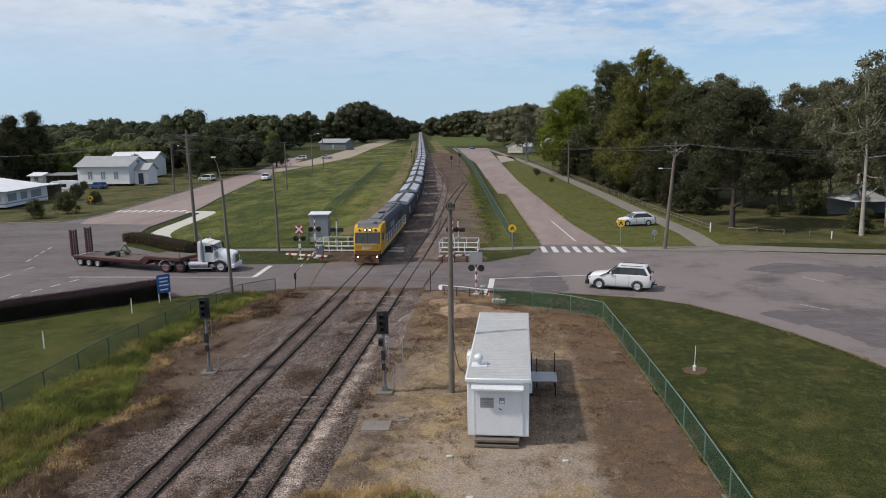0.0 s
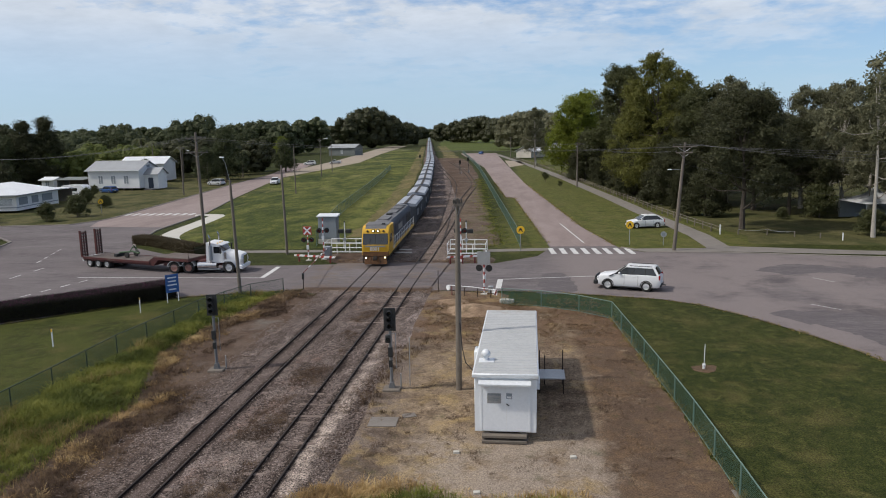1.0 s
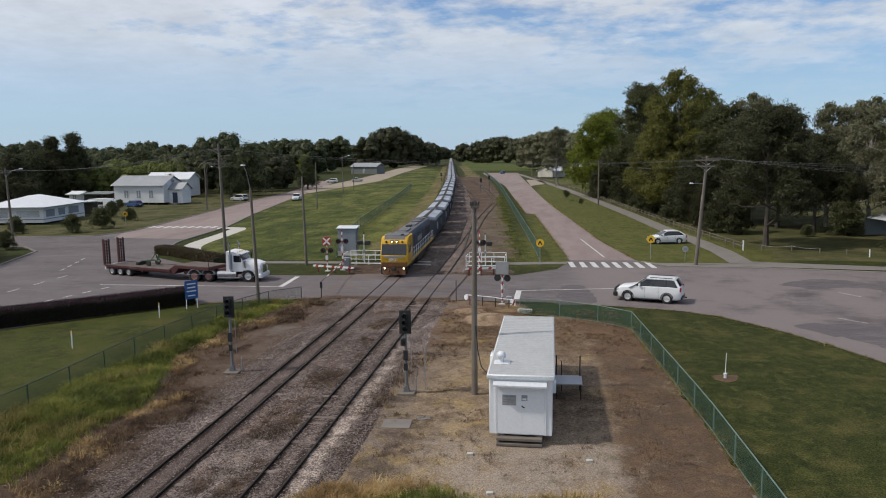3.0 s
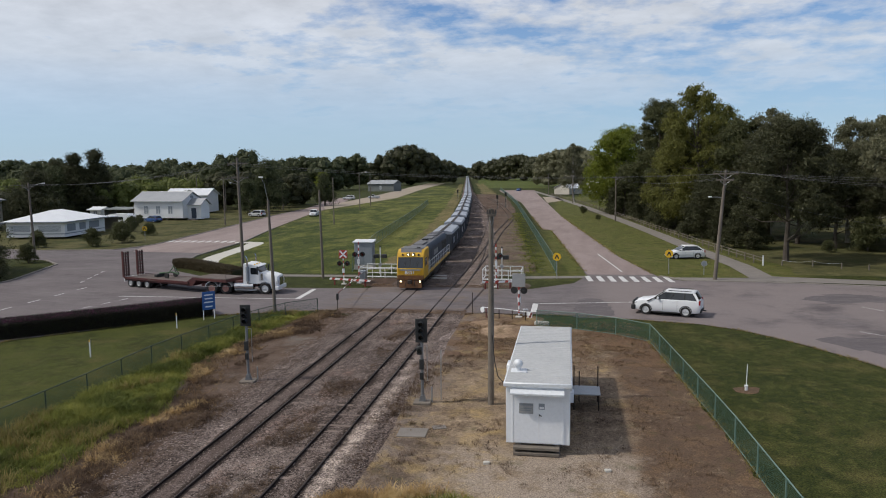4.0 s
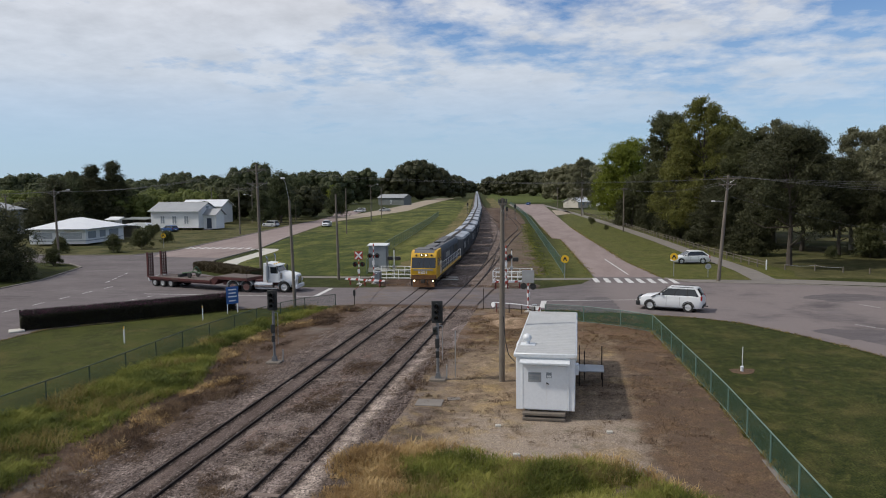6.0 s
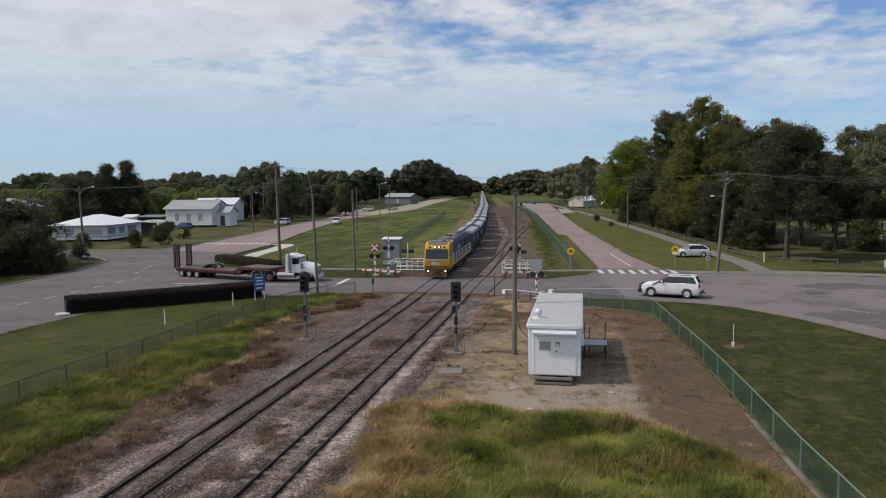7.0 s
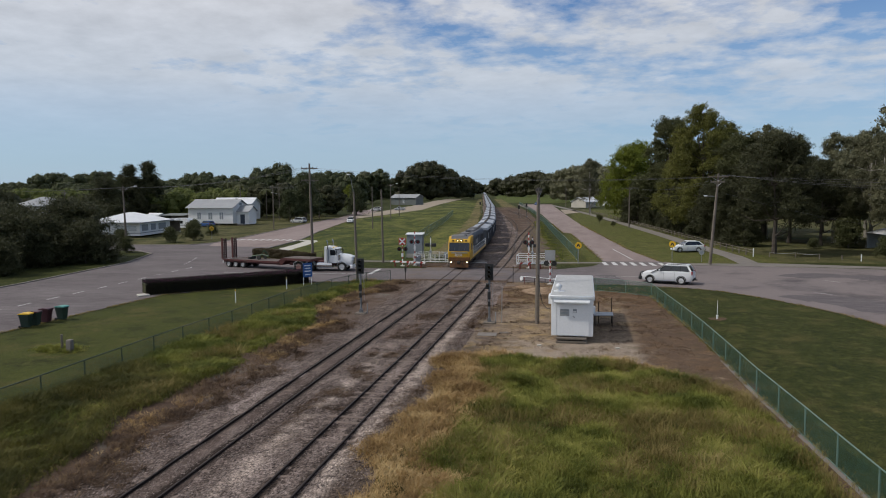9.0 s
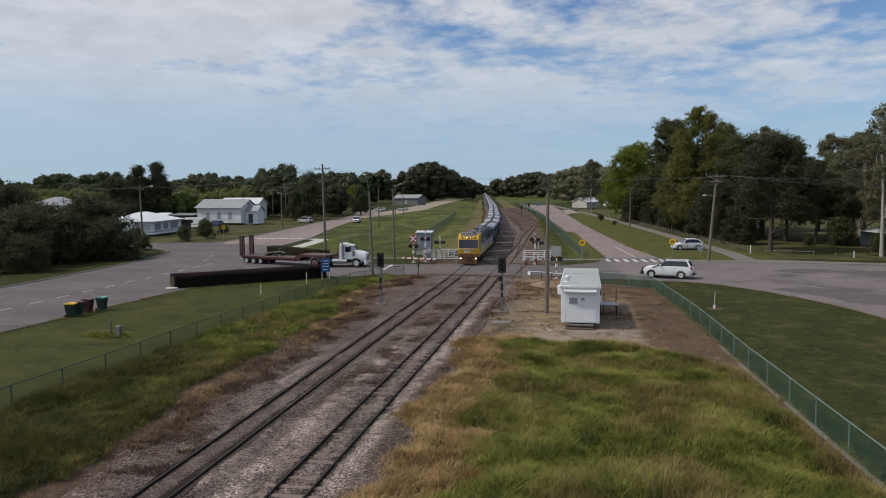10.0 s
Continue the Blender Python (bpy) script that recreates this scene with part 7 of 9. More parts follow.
def hip_house(m, label, L, D, z0, eave, ridge, wall_mt, roof_mt, bands=True):
    h = thing("house", label, "house", m)
    part("wall", Geo().box(0, L, 0, D, z0, eave), wall_mt, h)
    o = 0.6
    r = min(L, D) / 2
    if L >= D:
        a, b = (r, D / 2), (L - r, D / 2)
    else:
        a, b = (L / 2, r), (L / 2, D - r)
    vs = [(-o, -o, eave - 0.05), (L + o, -o, eave - 0.05), (L + o, D + o, eave - 0.05), (-o, D + o, eave - 0.05), (*a, ridge), (*b, ridge), (-o, -o, eave + 0.08), (L + o, -o, eave + 0.08), (L + o, D + o, eave + 0.08), (-o, D + o, eave + 0.08)]
    if L >= D:
        fs = [(6, 7, 5, 4), (7, 8, 5), (8, 9, 4, 5), (9, 6, 4)]
    else:
        fs = [(6, 7, 4), (7, 8, 5, 4), (8, 9, 5), (9, 6, 4, 5)]
    fs += [(0, 3, 2, 1), (0, 1, 7, 6), (1, 2, 8, 7), (2, 3, 9, 8), (3, 0, 6, 9)]
    part("roof", Geo().add(vs, fs), roof_mt, h)
    part("fascia", Geo().box(-o - 0.06, L + o + 0.06, -o - 0.08, -o, eave - 0.1, eave + 0.1).box(L + o, L + o + 0.08, -o, D + o, eave - 0.1, eave + 0.1), GREY_BOX, h)
    if bands:
        for k, (x0, x1) in enumerate(((0.6, L * 0.42), (L * 0.55, L - 0.6))):
            w = part("window", Geo().box(x0, x1, -0.06, 0, z0 + 0.95, eave - 0.45, 0.01), SIGN_WHITE, h)
            for j in range(6):
                z = z0 + 1.0 + j * (eave - z0 - 1.55) / 6
                part("louvre", Geo().box(x0 + 0.06, x1 - 0.06, -0.075, -0.06, z, z + 0.1), GREY_BOX, w)
        for y0, y1 in ((0.8, D * 0.25), (D * 0.35, D * 0.5), (D * 0.6, D * 0.85)):
            w = part("window", Geo().box(L, L + 0.06, y0, y1, z0 + 0.95, eave - 0.45, 0.01), GREY_BOX, h)
        part("wall_stripe", Geo().box(-0.02, L + 0.03, -0.03, 0, z0 + 0.5, z0 + 0.65).box(L, L + 0.03, 0, D, z0 + 0.5, z0 + 0.65), GREY_BOX, h)
    return h


hip_house(pose(-97.5, 111.2, 0, 0, 0, 8), "low white house with bright white hip roof and louvre windows", 10.5, 14, 0.35, 3.0, 4.9, WEATHERBOARD, ROOF_WHITE)
s = thing("carport", "flat-roofed carport with dark clutter beside the white house", "carport", pose(-94.5, 127.5, 0, 0, 0, 8))
part("roof", Geo().box(-3, 4.5, 0, 6, 2.7, 2.85, 0.02), ROOF_WHITE, s)
for x in (-2.8, 0.7, 4.3):
    for y in (0.2, 5.8):
        part("post", Geo().box(x - 0.06, x + 0.06, y - 0.06, y + 0.06, 0, 2.7), SIGN_WHITE, s)
part("screen", Geo().box(-2.9, 4.4, 5.7, 5.8, 0.1, 2.5), TIMBER, s)
s = thing("water_tank", "pale water heater tank on the roof edge", "tank", pose(-92.6, 128.0, 2.86))
part("tank", Geo().tube([(-1, 0, 0.35), (1, 0, 0.35)], 0.32, 12), GREY_BOX, s)
s = thing("caravan", "small white caravan with dark door and window", "caravan", pose(-95.3, 141.5, 0, 0, 0, -6))
part("body", Geo().prism([(-2.9, 0.5), (-2.9, 1.7), (-2.5, 2.6), (-1.6, 2.75), (2.3, 2.75), (2.9, 2.2), (2.9, 0.5)], -1.1, 1.1, "y"), CAR_WHITE, s)
part("door", Geo().box(-1.9, -1.1, -1.13, -1.1, 0.55, 2.4, 0.01), BLACK, s)
part("window", Geo().box(-0.6, 1.3, -1.13, -1.1, 1.5, 2.15, 0.01), GLASS, s)
part("stripe", Geo().box(-2.8, 2.8, -1.12, -1.1, 1.0, 1.15), GREY_BOX, s)
for y in (-1, 1):
    wheel(s, 0.3, y * 0.98, 0.33, 0.2, y)
part("drawbar", Geo().tube([(2.9, 0, 0.55), (4.2, 0, 0.5)], 0.05, 6), RAIL, s)
s = gable_house(pose(-119, 164, 0, 0, 0, -10), "small white outbuilding with flat roof", 3.6, 3, 0, 2.7, 3.0, WEATHERBOARD, ROOF_WHITE, 1, False, "shed", "shed")
s = thing("garden_shelter", "low open timber shelter with dark clutter beside the hall", "shelter", pose(-113.2, 161.5, 0, 0, 0, -8))
part("roof", Geo().prism([(-0.3, 2.55), (-0.3, 2.67), (4.4, 3.1), (4.4, 2.98)], -0.4, 7.6, "x"), SHED_GREY, s)
for k in range(5):
    part("post", Geo().box(k * 1.75, k * 1.75 + 0.12, 0, 0.12, 0, 2.6), TIMBER, s)
part("rear_wall", Geo().box(0, 7.2, 4.0, 4.1, 0, 2.95), TIMBER, s)
part("side_wall", Geo().box(-0.05, 0.05, 0.2, 4.0, 0, 2.6), SHED_GREY, s)
part("bench", Geo().box(0.5, 6.5, 2.6, 3.6, 0.1, 1.1, 0.03), BLACK, s)
gable_house(pose(-140, 330, 0, 0, 0, -6), "raised pale house under trees with white roof", 13, 9, 1.6, 4.8, 6.4, CREAM, ROOF_WHITE, 3, False)
gable_house(pose(-112, 402, 0, 0, 0, -16), "grey-green metal shed with pale roof by the gravel road", 17, 9, 0, 4.6, 6.2, SHED_GREY, GREY_ROOF, 1, False, "shed", "shed")
gable_house(pose(2, 318, 0, 0, 0, 55), "small pale house beyond the road", 11, 8, 0.3, 3.2, 5.0, CREAM, ROOF_WHITE, 2, False)
gable_house(pose(12, 345, 0, 0, 0, 10), "white-walled house at the edge of the trees", 12, 8, 0.3, 4.2, 5.6, WEATHERBOARD, ROOF_WHITE, 2, False)
hip_house(pose(-130, 129, 0, 0, 0, 4), "two-storey cream house with pale roof behind trees", 9.5, 8, 0.3, 6.0, 8.1, CREAM, GREY_ROOF)
hip_house(pose(-150, 183, 0, 0, 0, -8), "grey-roofed house among the trees", 12, 9, 0.3, 3.6, 5.6, CREAM, GREY_ROOF, False)
hip_house(pose(-165, 120, 0, 0, 0, 0), "white-roofed house in the back street", 14, 10, 0.3, 4.2, 6.4, CREAM, ROOF_WHITE, False)
s = thing("shade_sail", "pale peaked shade tent on steel posts in the park", "tent", pose(48.0, 99.5, 0, 0, 0, 10))
CANVAS = material("pale_canvas", (0.36, 0.37, 0.38), (0.50, 0.51, 0.52), 0.8, scale=1, fine=9, bump=0.05)
for cx in (-3.2, 3.2):
    part("canopy", Geo().add([(cx - 3, -3, 2.3), (cx + 3, -3, 2.3), (cx + 3, 3, 2.3), (cx - 3, 3, 2.3), (cx - 1, -1, 3.2), (cx + 1, -1, 3.2), (cx + 1, 1, 3.2), (cx - 1, 1, 3.2), (cx, 0, 4.3)],
                             [(0, 1, 5, 4), (1, 2, 6, 5), (2, 3, 7, 6), (3, 0, 4, 7), (4, 5, 8), (5, 6, 8), (6, 7, 8), (7, 4, 8), (3, 2, 1, 0)]), CANVAS, s)
    for x in (-2.9, 2.9):
        for y in (-2.9, 2.9):
            part("post", Geo().tube([(cx + x, y, 0), (cx + x, y, 2.35)], 0.04, 6), GALV, s)
part("wall_panel", Geo().box(-6, 6, 2.8, 2.85, 0, 2.2), GREY_BOX, s)
s = thing("kerb_nose", "white painted concrete kerb nose at the hedge end", "kerb", pose(-39.2, 40.6, 0, 0, 0, 42))
part("block", Geo().box(-0.3, 0.7, -0.5, 0.5, 0.0, 0.17, 0.06), CONCRETE, s)

a = thing("antenna_mast", "slim steel antenna mast far behind the park trees", "mast", pose(97.7, 286, 0))
part("mast", Geo().tube([(0, 0, 0), (0, 0, 22.5)], [0.22, 0.12], 6), POST_GREY, a)
for z, r in ((21.8, 0.7), (19.8, 0.6)):
    for k in range(3):
        t = k * 2.094 + 0.5
        part("antenna", Geo().box(-0.1, 0.1, -0.08, 0.08, -0.65, 0.65, 0.03, m=Matrix.Translation((r * math.cos(t), r * math.sin(t), z))), POST_GREY, a)
        part("bracket", Geo().tube([(0, 0, z), (r * math.cos(t), r * math.sin(t), z)], 0.08, 5), GALV, a)
for x, y, h, white in PARK_POSTS:
    b = thing("park_bollard", "short white post on the park verge" if white else "short weathered timber post on the park verge", "bollard", pose(x, y, 0), "park bollards")
    part("post", Geo().tube([(0, 0, -0.1), (0, 0, h)], 0.07, 8), SIGN_WHITE if white else TIMBER, b)
b = thing("rope_rail", "slack pale rope strung between the park posts", "rope")
for p, q in zip(PARK_POSTS[:3], PARK_POSTS[1:3]):
    part("rope", Geo().tube([(p[0] + (q[0] - p[0]) * t, p[1] + (q[1] - p[1]) * t, 0.62 - 1.2 * t * (1 - t) * 0.5) for t in (i / 6 for i in range(7))], 0.014, 5), CANVAS, b)

# ---- trees and plants ----
LEAF_DARK = leaf_material("dark_foliage", (0.025, 0.028, 0.012), (0.090, 0.093, 0.041), through=0.3)
LEAF_MID = leaf_material("gum_foliage", (0.036, 0.043, 0.016), (0.130, 0.136, 0.054), through=0.32)
LEAF_GREY = leaf_material("grey_green_foliage", (0.078, 0.080, 0.042), (0.22, 0.215, 0.125), through=0.35)
LEAF_WOOD = leaf_material("woodland_foliage", (0.030, 0.040, 0.017), (0.105, 0.120, 0.050), through=0.3)
LEAF_BRIGHT = leaf_material("bright_foliage", (0.072, 0.098, 0.012), (0.26, 0.29, 0.038), through=0.45)
LEAF_GARDEN = leaf_material("garden_foliage", (0.060, 0.080, 0.018), (0.215, 0.240, 0.065), through=0.4)
LEAF_GOLD = leaf_material("olive_gold_foliage", (0.058, 0.062, 0.014), (0.215, 0.212, 0.050), through=0.38)


def leaf_cloud(name, lobes, leaf, count, seed, mt, long=1.7, droop=0.0, spray=26, loose=1.0, wisp=0.12):
    """Many small leaf sprays round the lobes (x, y, z, rx, rz), with gaps between."""
    rng = np.random.default_rng(seed)
    lobes = np.asarray(lobes, float)
    area = lobes[:, 3] ** 2
    # leaves gather in sprays, so that light shows between them
    k = max(40, count // spray)
    at = rng.choice(len(lobes), k, p=area / area.sum())
    d = rng.normal(size=(k, 3))
    d /= np.linalg.norm(d, axis=1)[:, None]
    d[:, 2] = np.abs(d[:, 2]) * np.where(rng.random(k) < 0.7, 1, -1)
    shell = 0.42 + (0.44 + 0.26 * loose) * rng.random(k) ** 0.65
    shell = np.where(rng.random(k) < wisp, 1.02 + 0.38 * rng.random(k), shell)
    c = lobes[at]
    mid = c[:, :3] + d * shell[:, None] * np.stack([c[:, 3], c[:, 3], c[:, 4]], 1)
    pick = rng.integers(0, k, count)
    d = d[pick]
    p = mid[pick] + rng.normal(size=(count, 3)) * leaf * loose * np.array([2.1, 2.1, 1.5])
    nrm = d * 0.7 + rng.normal(scale=0.8, size=(count, 3))
    nrm /= np.linalg.norm(nrm, axis=1)[:, None]
    t = np.cross(nrm, rng.normal(size=(count, 3)))
    t /= np.linalg.norm(t, axis=1)[:, None]
    t[:, 2] -= droop
    b = np.cross(nrm, t)
    s = leaf * (0.55 + 0.9 * rng.random(count))[:, None] * np.where(shell[pick] < 0.74, 1.25, 0.62)[:, None]
    t, b = t * s * long, b * s
    bend = nrm * s * 0.35
    tri = np.stack([p - t, p - b * 0.9 + bend, p + t * 0.9 + b * 0.35], 1)
    tri[:, :, 2] = np.maximum(tri[:, :, 2], 0.02)
    return array_mesh(name, tri, 3, mt)


def trunk_geo(h, r, lobes, seed, lean=0.04, n=8):
    """A tapered, slightly crooked trunk and a limb to each lobe of the crown."""
    rng = random.Random(seed)
    g = Geo()
    pts, rs, x, y = [], [], 0.0, 0.0
    for i in range(7):
        t = i / 6
        pts.append((x, y, h * t - (0.2 if i == 0 else 0)))
        rs.append(r * (1.25 if i == 0 else 1 - 0.72 * t))
        x, y = x + rng.uniform(-lean, lean) * h / 3, y + rng.uniform(-lean, lean) * h / 3
    g.tube(pts, rs, n)
    for lx, ly, lz, lr, lh in lobes:
        k = min(5, max(1, int(6 * min(0.8, (lz - lh * 0.6) / h))))
        a, e = Vector(pts[k]), Vector((lx, ly, lz))
        mid = a.lerp(e, 0.5) + Vector((rng.uniform(-0.3, 0.3), rng.uniform(-0.3, 0.3), -0.12 * (e - a).length))
        g.tube([a, mid, e], [rs[k] * 0.42, rs[k] * 0.26, 0.03], 6)
    return g


def make_tree(name, label, h, spread, seed, mt, leaf=0.3, count=6000, bark=None, low=0.35, lobe_n=14, trunk=0.34, long=1.7, droop=0.0, lobe=0.34, category="tree", peak=0.0, taper=0.5, wisp=0.12):
    rng = random.Random(seed)
    lobes = []
    for i in range(lobe_n):
        t = (i + 0.5) / lobe_n
        z = h * (low + (0.97 - low) * t)
        reach = spread * (1 - abs(2 * t - 0.75) ** 2 * 0.42) * (1 - peak * t)
        a = i * 2.4 + rng.uniform(-0.5, 0.5)
        d = reach * rng.uniform(0.3, 0.88) * (1 - taper * t * t)
        lr = spread * lobe * rng.uniform(0.5, 1.45) * (1.1 - 0.35 * t)
        lobes.append((d * math.cos(a), d * math.sin(a), min(z, h - lr * 0.7), lr, lr * rng.uniform(0.7, 1.1)))
    ob = tagged(new(name), label, category)
    part("trunk", trunk_geo(h * 0.86, trunk, lobes[::2], seed), bark or BARK, ob)
    cr = new("crown", leaf_cloud("crown", lobes, leaf, count, seed, mt, long, droop, wisp=wisp))
    cr.parent = ob
    return ob


def plant(proto, places, group=""):
    """Copies of a tree at (x, y, size, turn)."""
    first = True
    for x, y, s, turn in places:
        m = pose(x, y, 0, 0, 0, turn) @ Matrix.Diagonal((s, s, s, 1))
        if first:
            proto.matrix_basis = m
            base = proto
            base_scale = s
            first = False
        else:
            k = s / base_scale
            copy_thing(base, pose(x, y, 0, 0, 0, turn) @ Matrix.Diagonal((k, k, k, 1)))


gold = make_tree("tree", "tall gum tree with olive-gold crown beside the footpath", 24.5, 8.6, 11, LEAF_GOLD, 0.13, 66000, DARK_BARK, low=0.10, lobe_n=62, lobe=0.185, taper=0.25, long=2.0, droop=0.25, wisp=0.2)
plant(gold, [(22.5, 131, 1.03, 0), (29.5, 147, 0.95, 130), (20.5, 141, 0.74, 60)])
dark = make_tree("tree", "broad dark-leaved tree shading the park", 17.0, 8.0, 12, LEAF_DARK, 0.115, 60000, DARK_BARK, low=0.30, lobe_n=62, lobe=0.185, taper=0.4, long=2.0, droop=0.2, wisp=0.2)
plant(dark, [(25.6, 89.5, 0.97, 0), (36, 104, 0.78, 70), (54, 119, 0.85, 150), (31, 118, 0.98, 220), (26, 145, 1.1, 100), (66, 112, 0.9, 10), (22.5, 113, 0.62, 33)])
mid = make_tree("tree", "gum tree with loose green crown", 20.0, 7.4, 13, LEAF_MID, 0.12, 54000, DARK_BARK, low=0.27, lobe_n=52, lobe=0.19, taper=0.3, long=2.0, droop=0.25)
plant(mid, [(36, 140, 0.88, 0), (48, 142, 0.66, 80), (60, 132, 0.95, 160), (24, 172, 0.95, 240), (50, 96, 0.9, 111), (20.0, 160, 1.26, 10), (33, 110, 0.86, 170), (28, 124, 0.94, 290)])
grey = make_tree("tree", "pale grey-green gum tree with thin crown", 18.0, 6.2, 14, LEAF_GREY, 0.11, 40000, PALE_BARK, low=0.28, lobe_n=44, lobe=0.17, droop=0.3)
plant(grey, [(50, 125, 1.0, 0), (57, 120, 0.95, 120), (3, 250, 1.1, 50), (66, 118, 0.9, 300), (50, 93, 1.0, 200), (44.5, 108, 1.02, 100), (55, 104, 1.05, 250), (44, 98, 0.85, 40), (43.5, 89, 1.12, 330), (40.5, 112, 1.0, 20), (32.0, 121, 1.12, 75), (45.5, 116, 1.02, 205)])
bright = make_tree("tree", "bright green broad-leaved tree", 19.0, 8.0, 15, LEAF_BRIGHT, 0.16, 40000, BARK, low=0.18, lobe_n=34, lobe=0.28)
plant(bright, [(12.2, 188, 1.08, 0), (15.5, 197, 1.16, 200), (-112, 322, 0.6, 100)])
bare = make_tree("tree", "pale half-bare gum tree with forked limbs", 17.5, 6.4, 16, LEAF_GREY, 0.16, 5500, PALE_BARK, low=0.48, lobe_n=16, lobe=0.16, trunk=0.2)
plant(bare, [(37.5, 82.5, 1.14, 0)])
pine = make_tree("tree", "young dark pine with low feathery boughs beside the log fence", 8.5, 4.2, 23, LEAF_DARK, 0.10, 26000, DARK_BARK, low=0.05, lobe_n=40, lobe=0.22, peak=0.75, trunk=0.16)
plant(pine, [(21.4, 119, 1.15, 0), (19.6, 137, 1.4, 70), (14.0, 178, 1.35, 40), (13.2, 184, 0.95, 190), (24.6, 103, 1.0, 140), (16.6, 163, 1.0, 220), (23.0, 111, 0.8, 300), (18.4, 149, 0.85, 20)])
scrub = make_tree("tree", "dense dark-leaved street tree with low crown", 7.4, 6.1, 17, LEAF_DARK, 0.12, 32000, DARK_BARK, low=0.14, lobe_n=30, lobe=0.3, trunk=0.22)
plant(scrub, [(-64, 66, 0.72, 0), (-69, 58, 0.95, 60), (-70, 71, 1.1, 120), (-78, 62, 0.85, 200), (-76, 76, 0.72, 280), (-86, 70, 0.85, 20), (-64.5, 52, 0.55, 90), (-92, 80, 1.35, 250), (-72, 47, 0.9, 75), (-74, 66, 1.0, 140), (-68.5, 63, 0.85, 310), (-80, 56, 1.0, 15)])
dome = make_tree("tree", "rounded dark-leaved garden tree behind the white-roofed house", 12.4, 6.4, 24, LEAF_DARK, 0.14, 34000, BARK, low=0.08, lobe_n=36, lobe=0.3)
plant(dome, [(-116.5, 142, 1.0, 0)])
spire = make_tree("tree", "tall dark bushy tree with uneven pointed crown", 17.5, 7.0, 18, LEAF_DARK, 0.16, 34000, BARK, low=0.06, lobe_n=46, lobe=0.25, peak=0.62)
plant(spire, [(-137, 183, 0.98, 0), (-132.5, 186, 1.04, 90), (-142, 187, 0.82, 180), (-160, 205, 0.9, 30)])
fine = make_tree("tree", "full-crowned street gum behind the houses", 13.0, 5.6, 19, LEAF_WOOD, 0.17, 20000, BARK, low=0.14, lobe_n=34, lobe=0.34)
plant(fine, [(-85, 196, 1.1, 0), (-112, 222, 1.0, 100), (-95, 235, 1.0, 200), (-132, 222, 1.0, 50), (-80, 232, 0.8, 20), (-104, 262, 1.1, 320), (-86, 186, 0.7, 140), (-140, 178, 1.0, 240), (-98, 176, 0.5, 80)])


def palm(x, y, h, seed):
    rng = random.Random(seed)
    p = thing("palm_tree", "slim palm tree with drooping fronds", "palm", pose(x, y, 0), "palms")
    part("trunk", Geo().tube([(0, 0, -0.1), (0.1, 0.05, h * 0.5), (0.15, 0.0, h)], [0.2, 0.15, 0.12], 8), BARK, p)
    out = []
    for i in range(15):
        a = i * 2.4 + rng.uniform(-0.2, 0.2)
        rise = rng.uniform(0.1, 0.9)
        d, s = Vector((math.cos(a), math.sin(a), 0)), Vector((-math.sin(a), math.cos(a), 0))
        spine = [Vector((0.15, 0, h)) + d * (2.6 * t) + Vector((0, 0, rise * 1.6 * t - 2.3 * t * t)) for t in (j / 8 for j in range(9))]
        for j in range(8):
            for q in (-1, 1):
                b = spine[j]
                tip = b + s * q * (0.75 * (1 - 0.08 * j)) + d * 0.35 + Vector((0, 0, -0.25))
                out += [b, spine[j + 1], tip + d * 0.12, tip]
    f = new("fronds", array_mesh("fronds", np.array([tuple(v) for v in out]), 4, LEAF_MID))
    f.parent = p


for i, (x, y, h) in enumerate(((-107, 196, 11), (-100, 200, 9.5), (-118, 210, 12), (-84, 205, 8))):
    palm(x, y, h, i)

shrub = make_tree("shrub", "rounded green garden shrub on the lawn", 2.6, 1.5, 21, LEAF_MID, 0.06, 11000, BARK, low=0.2, lobe_n=16, lobe=0.42, trunk=0.06, category="shrub")
plant(shrub, [(-73, 100.3, 1.05, 0), (-72, 106.5, 1.3, 80), (-84, 128, 1.1, 160), (-75.5, 120, 0.85, 240), (-81, 98.5, 0.9, 30), (-68.3, 80.9, 0.9, 100), (-62.5, 70, 0.55, 200), (38, 84, 1.1, 40), (38.8, 100.6, 1.7, 90), (33.5, 99, 0.6, 10), (-86, 104.5, 0.8, 60), (-97, 151, 0.7, 120)])
sapling = make_tree("sapling", "young staked tree on the verge", 2.2, 0.7, 22, LEAF_MID, 0.08, 1500, BARK, low=0.4, lobe_n=8, lobe=0.5, trunk=0.035, category="sapling")
plant(sapling, [(4.1, 170, 1.1, 0), (6.8, 153, 0.7, 70)])


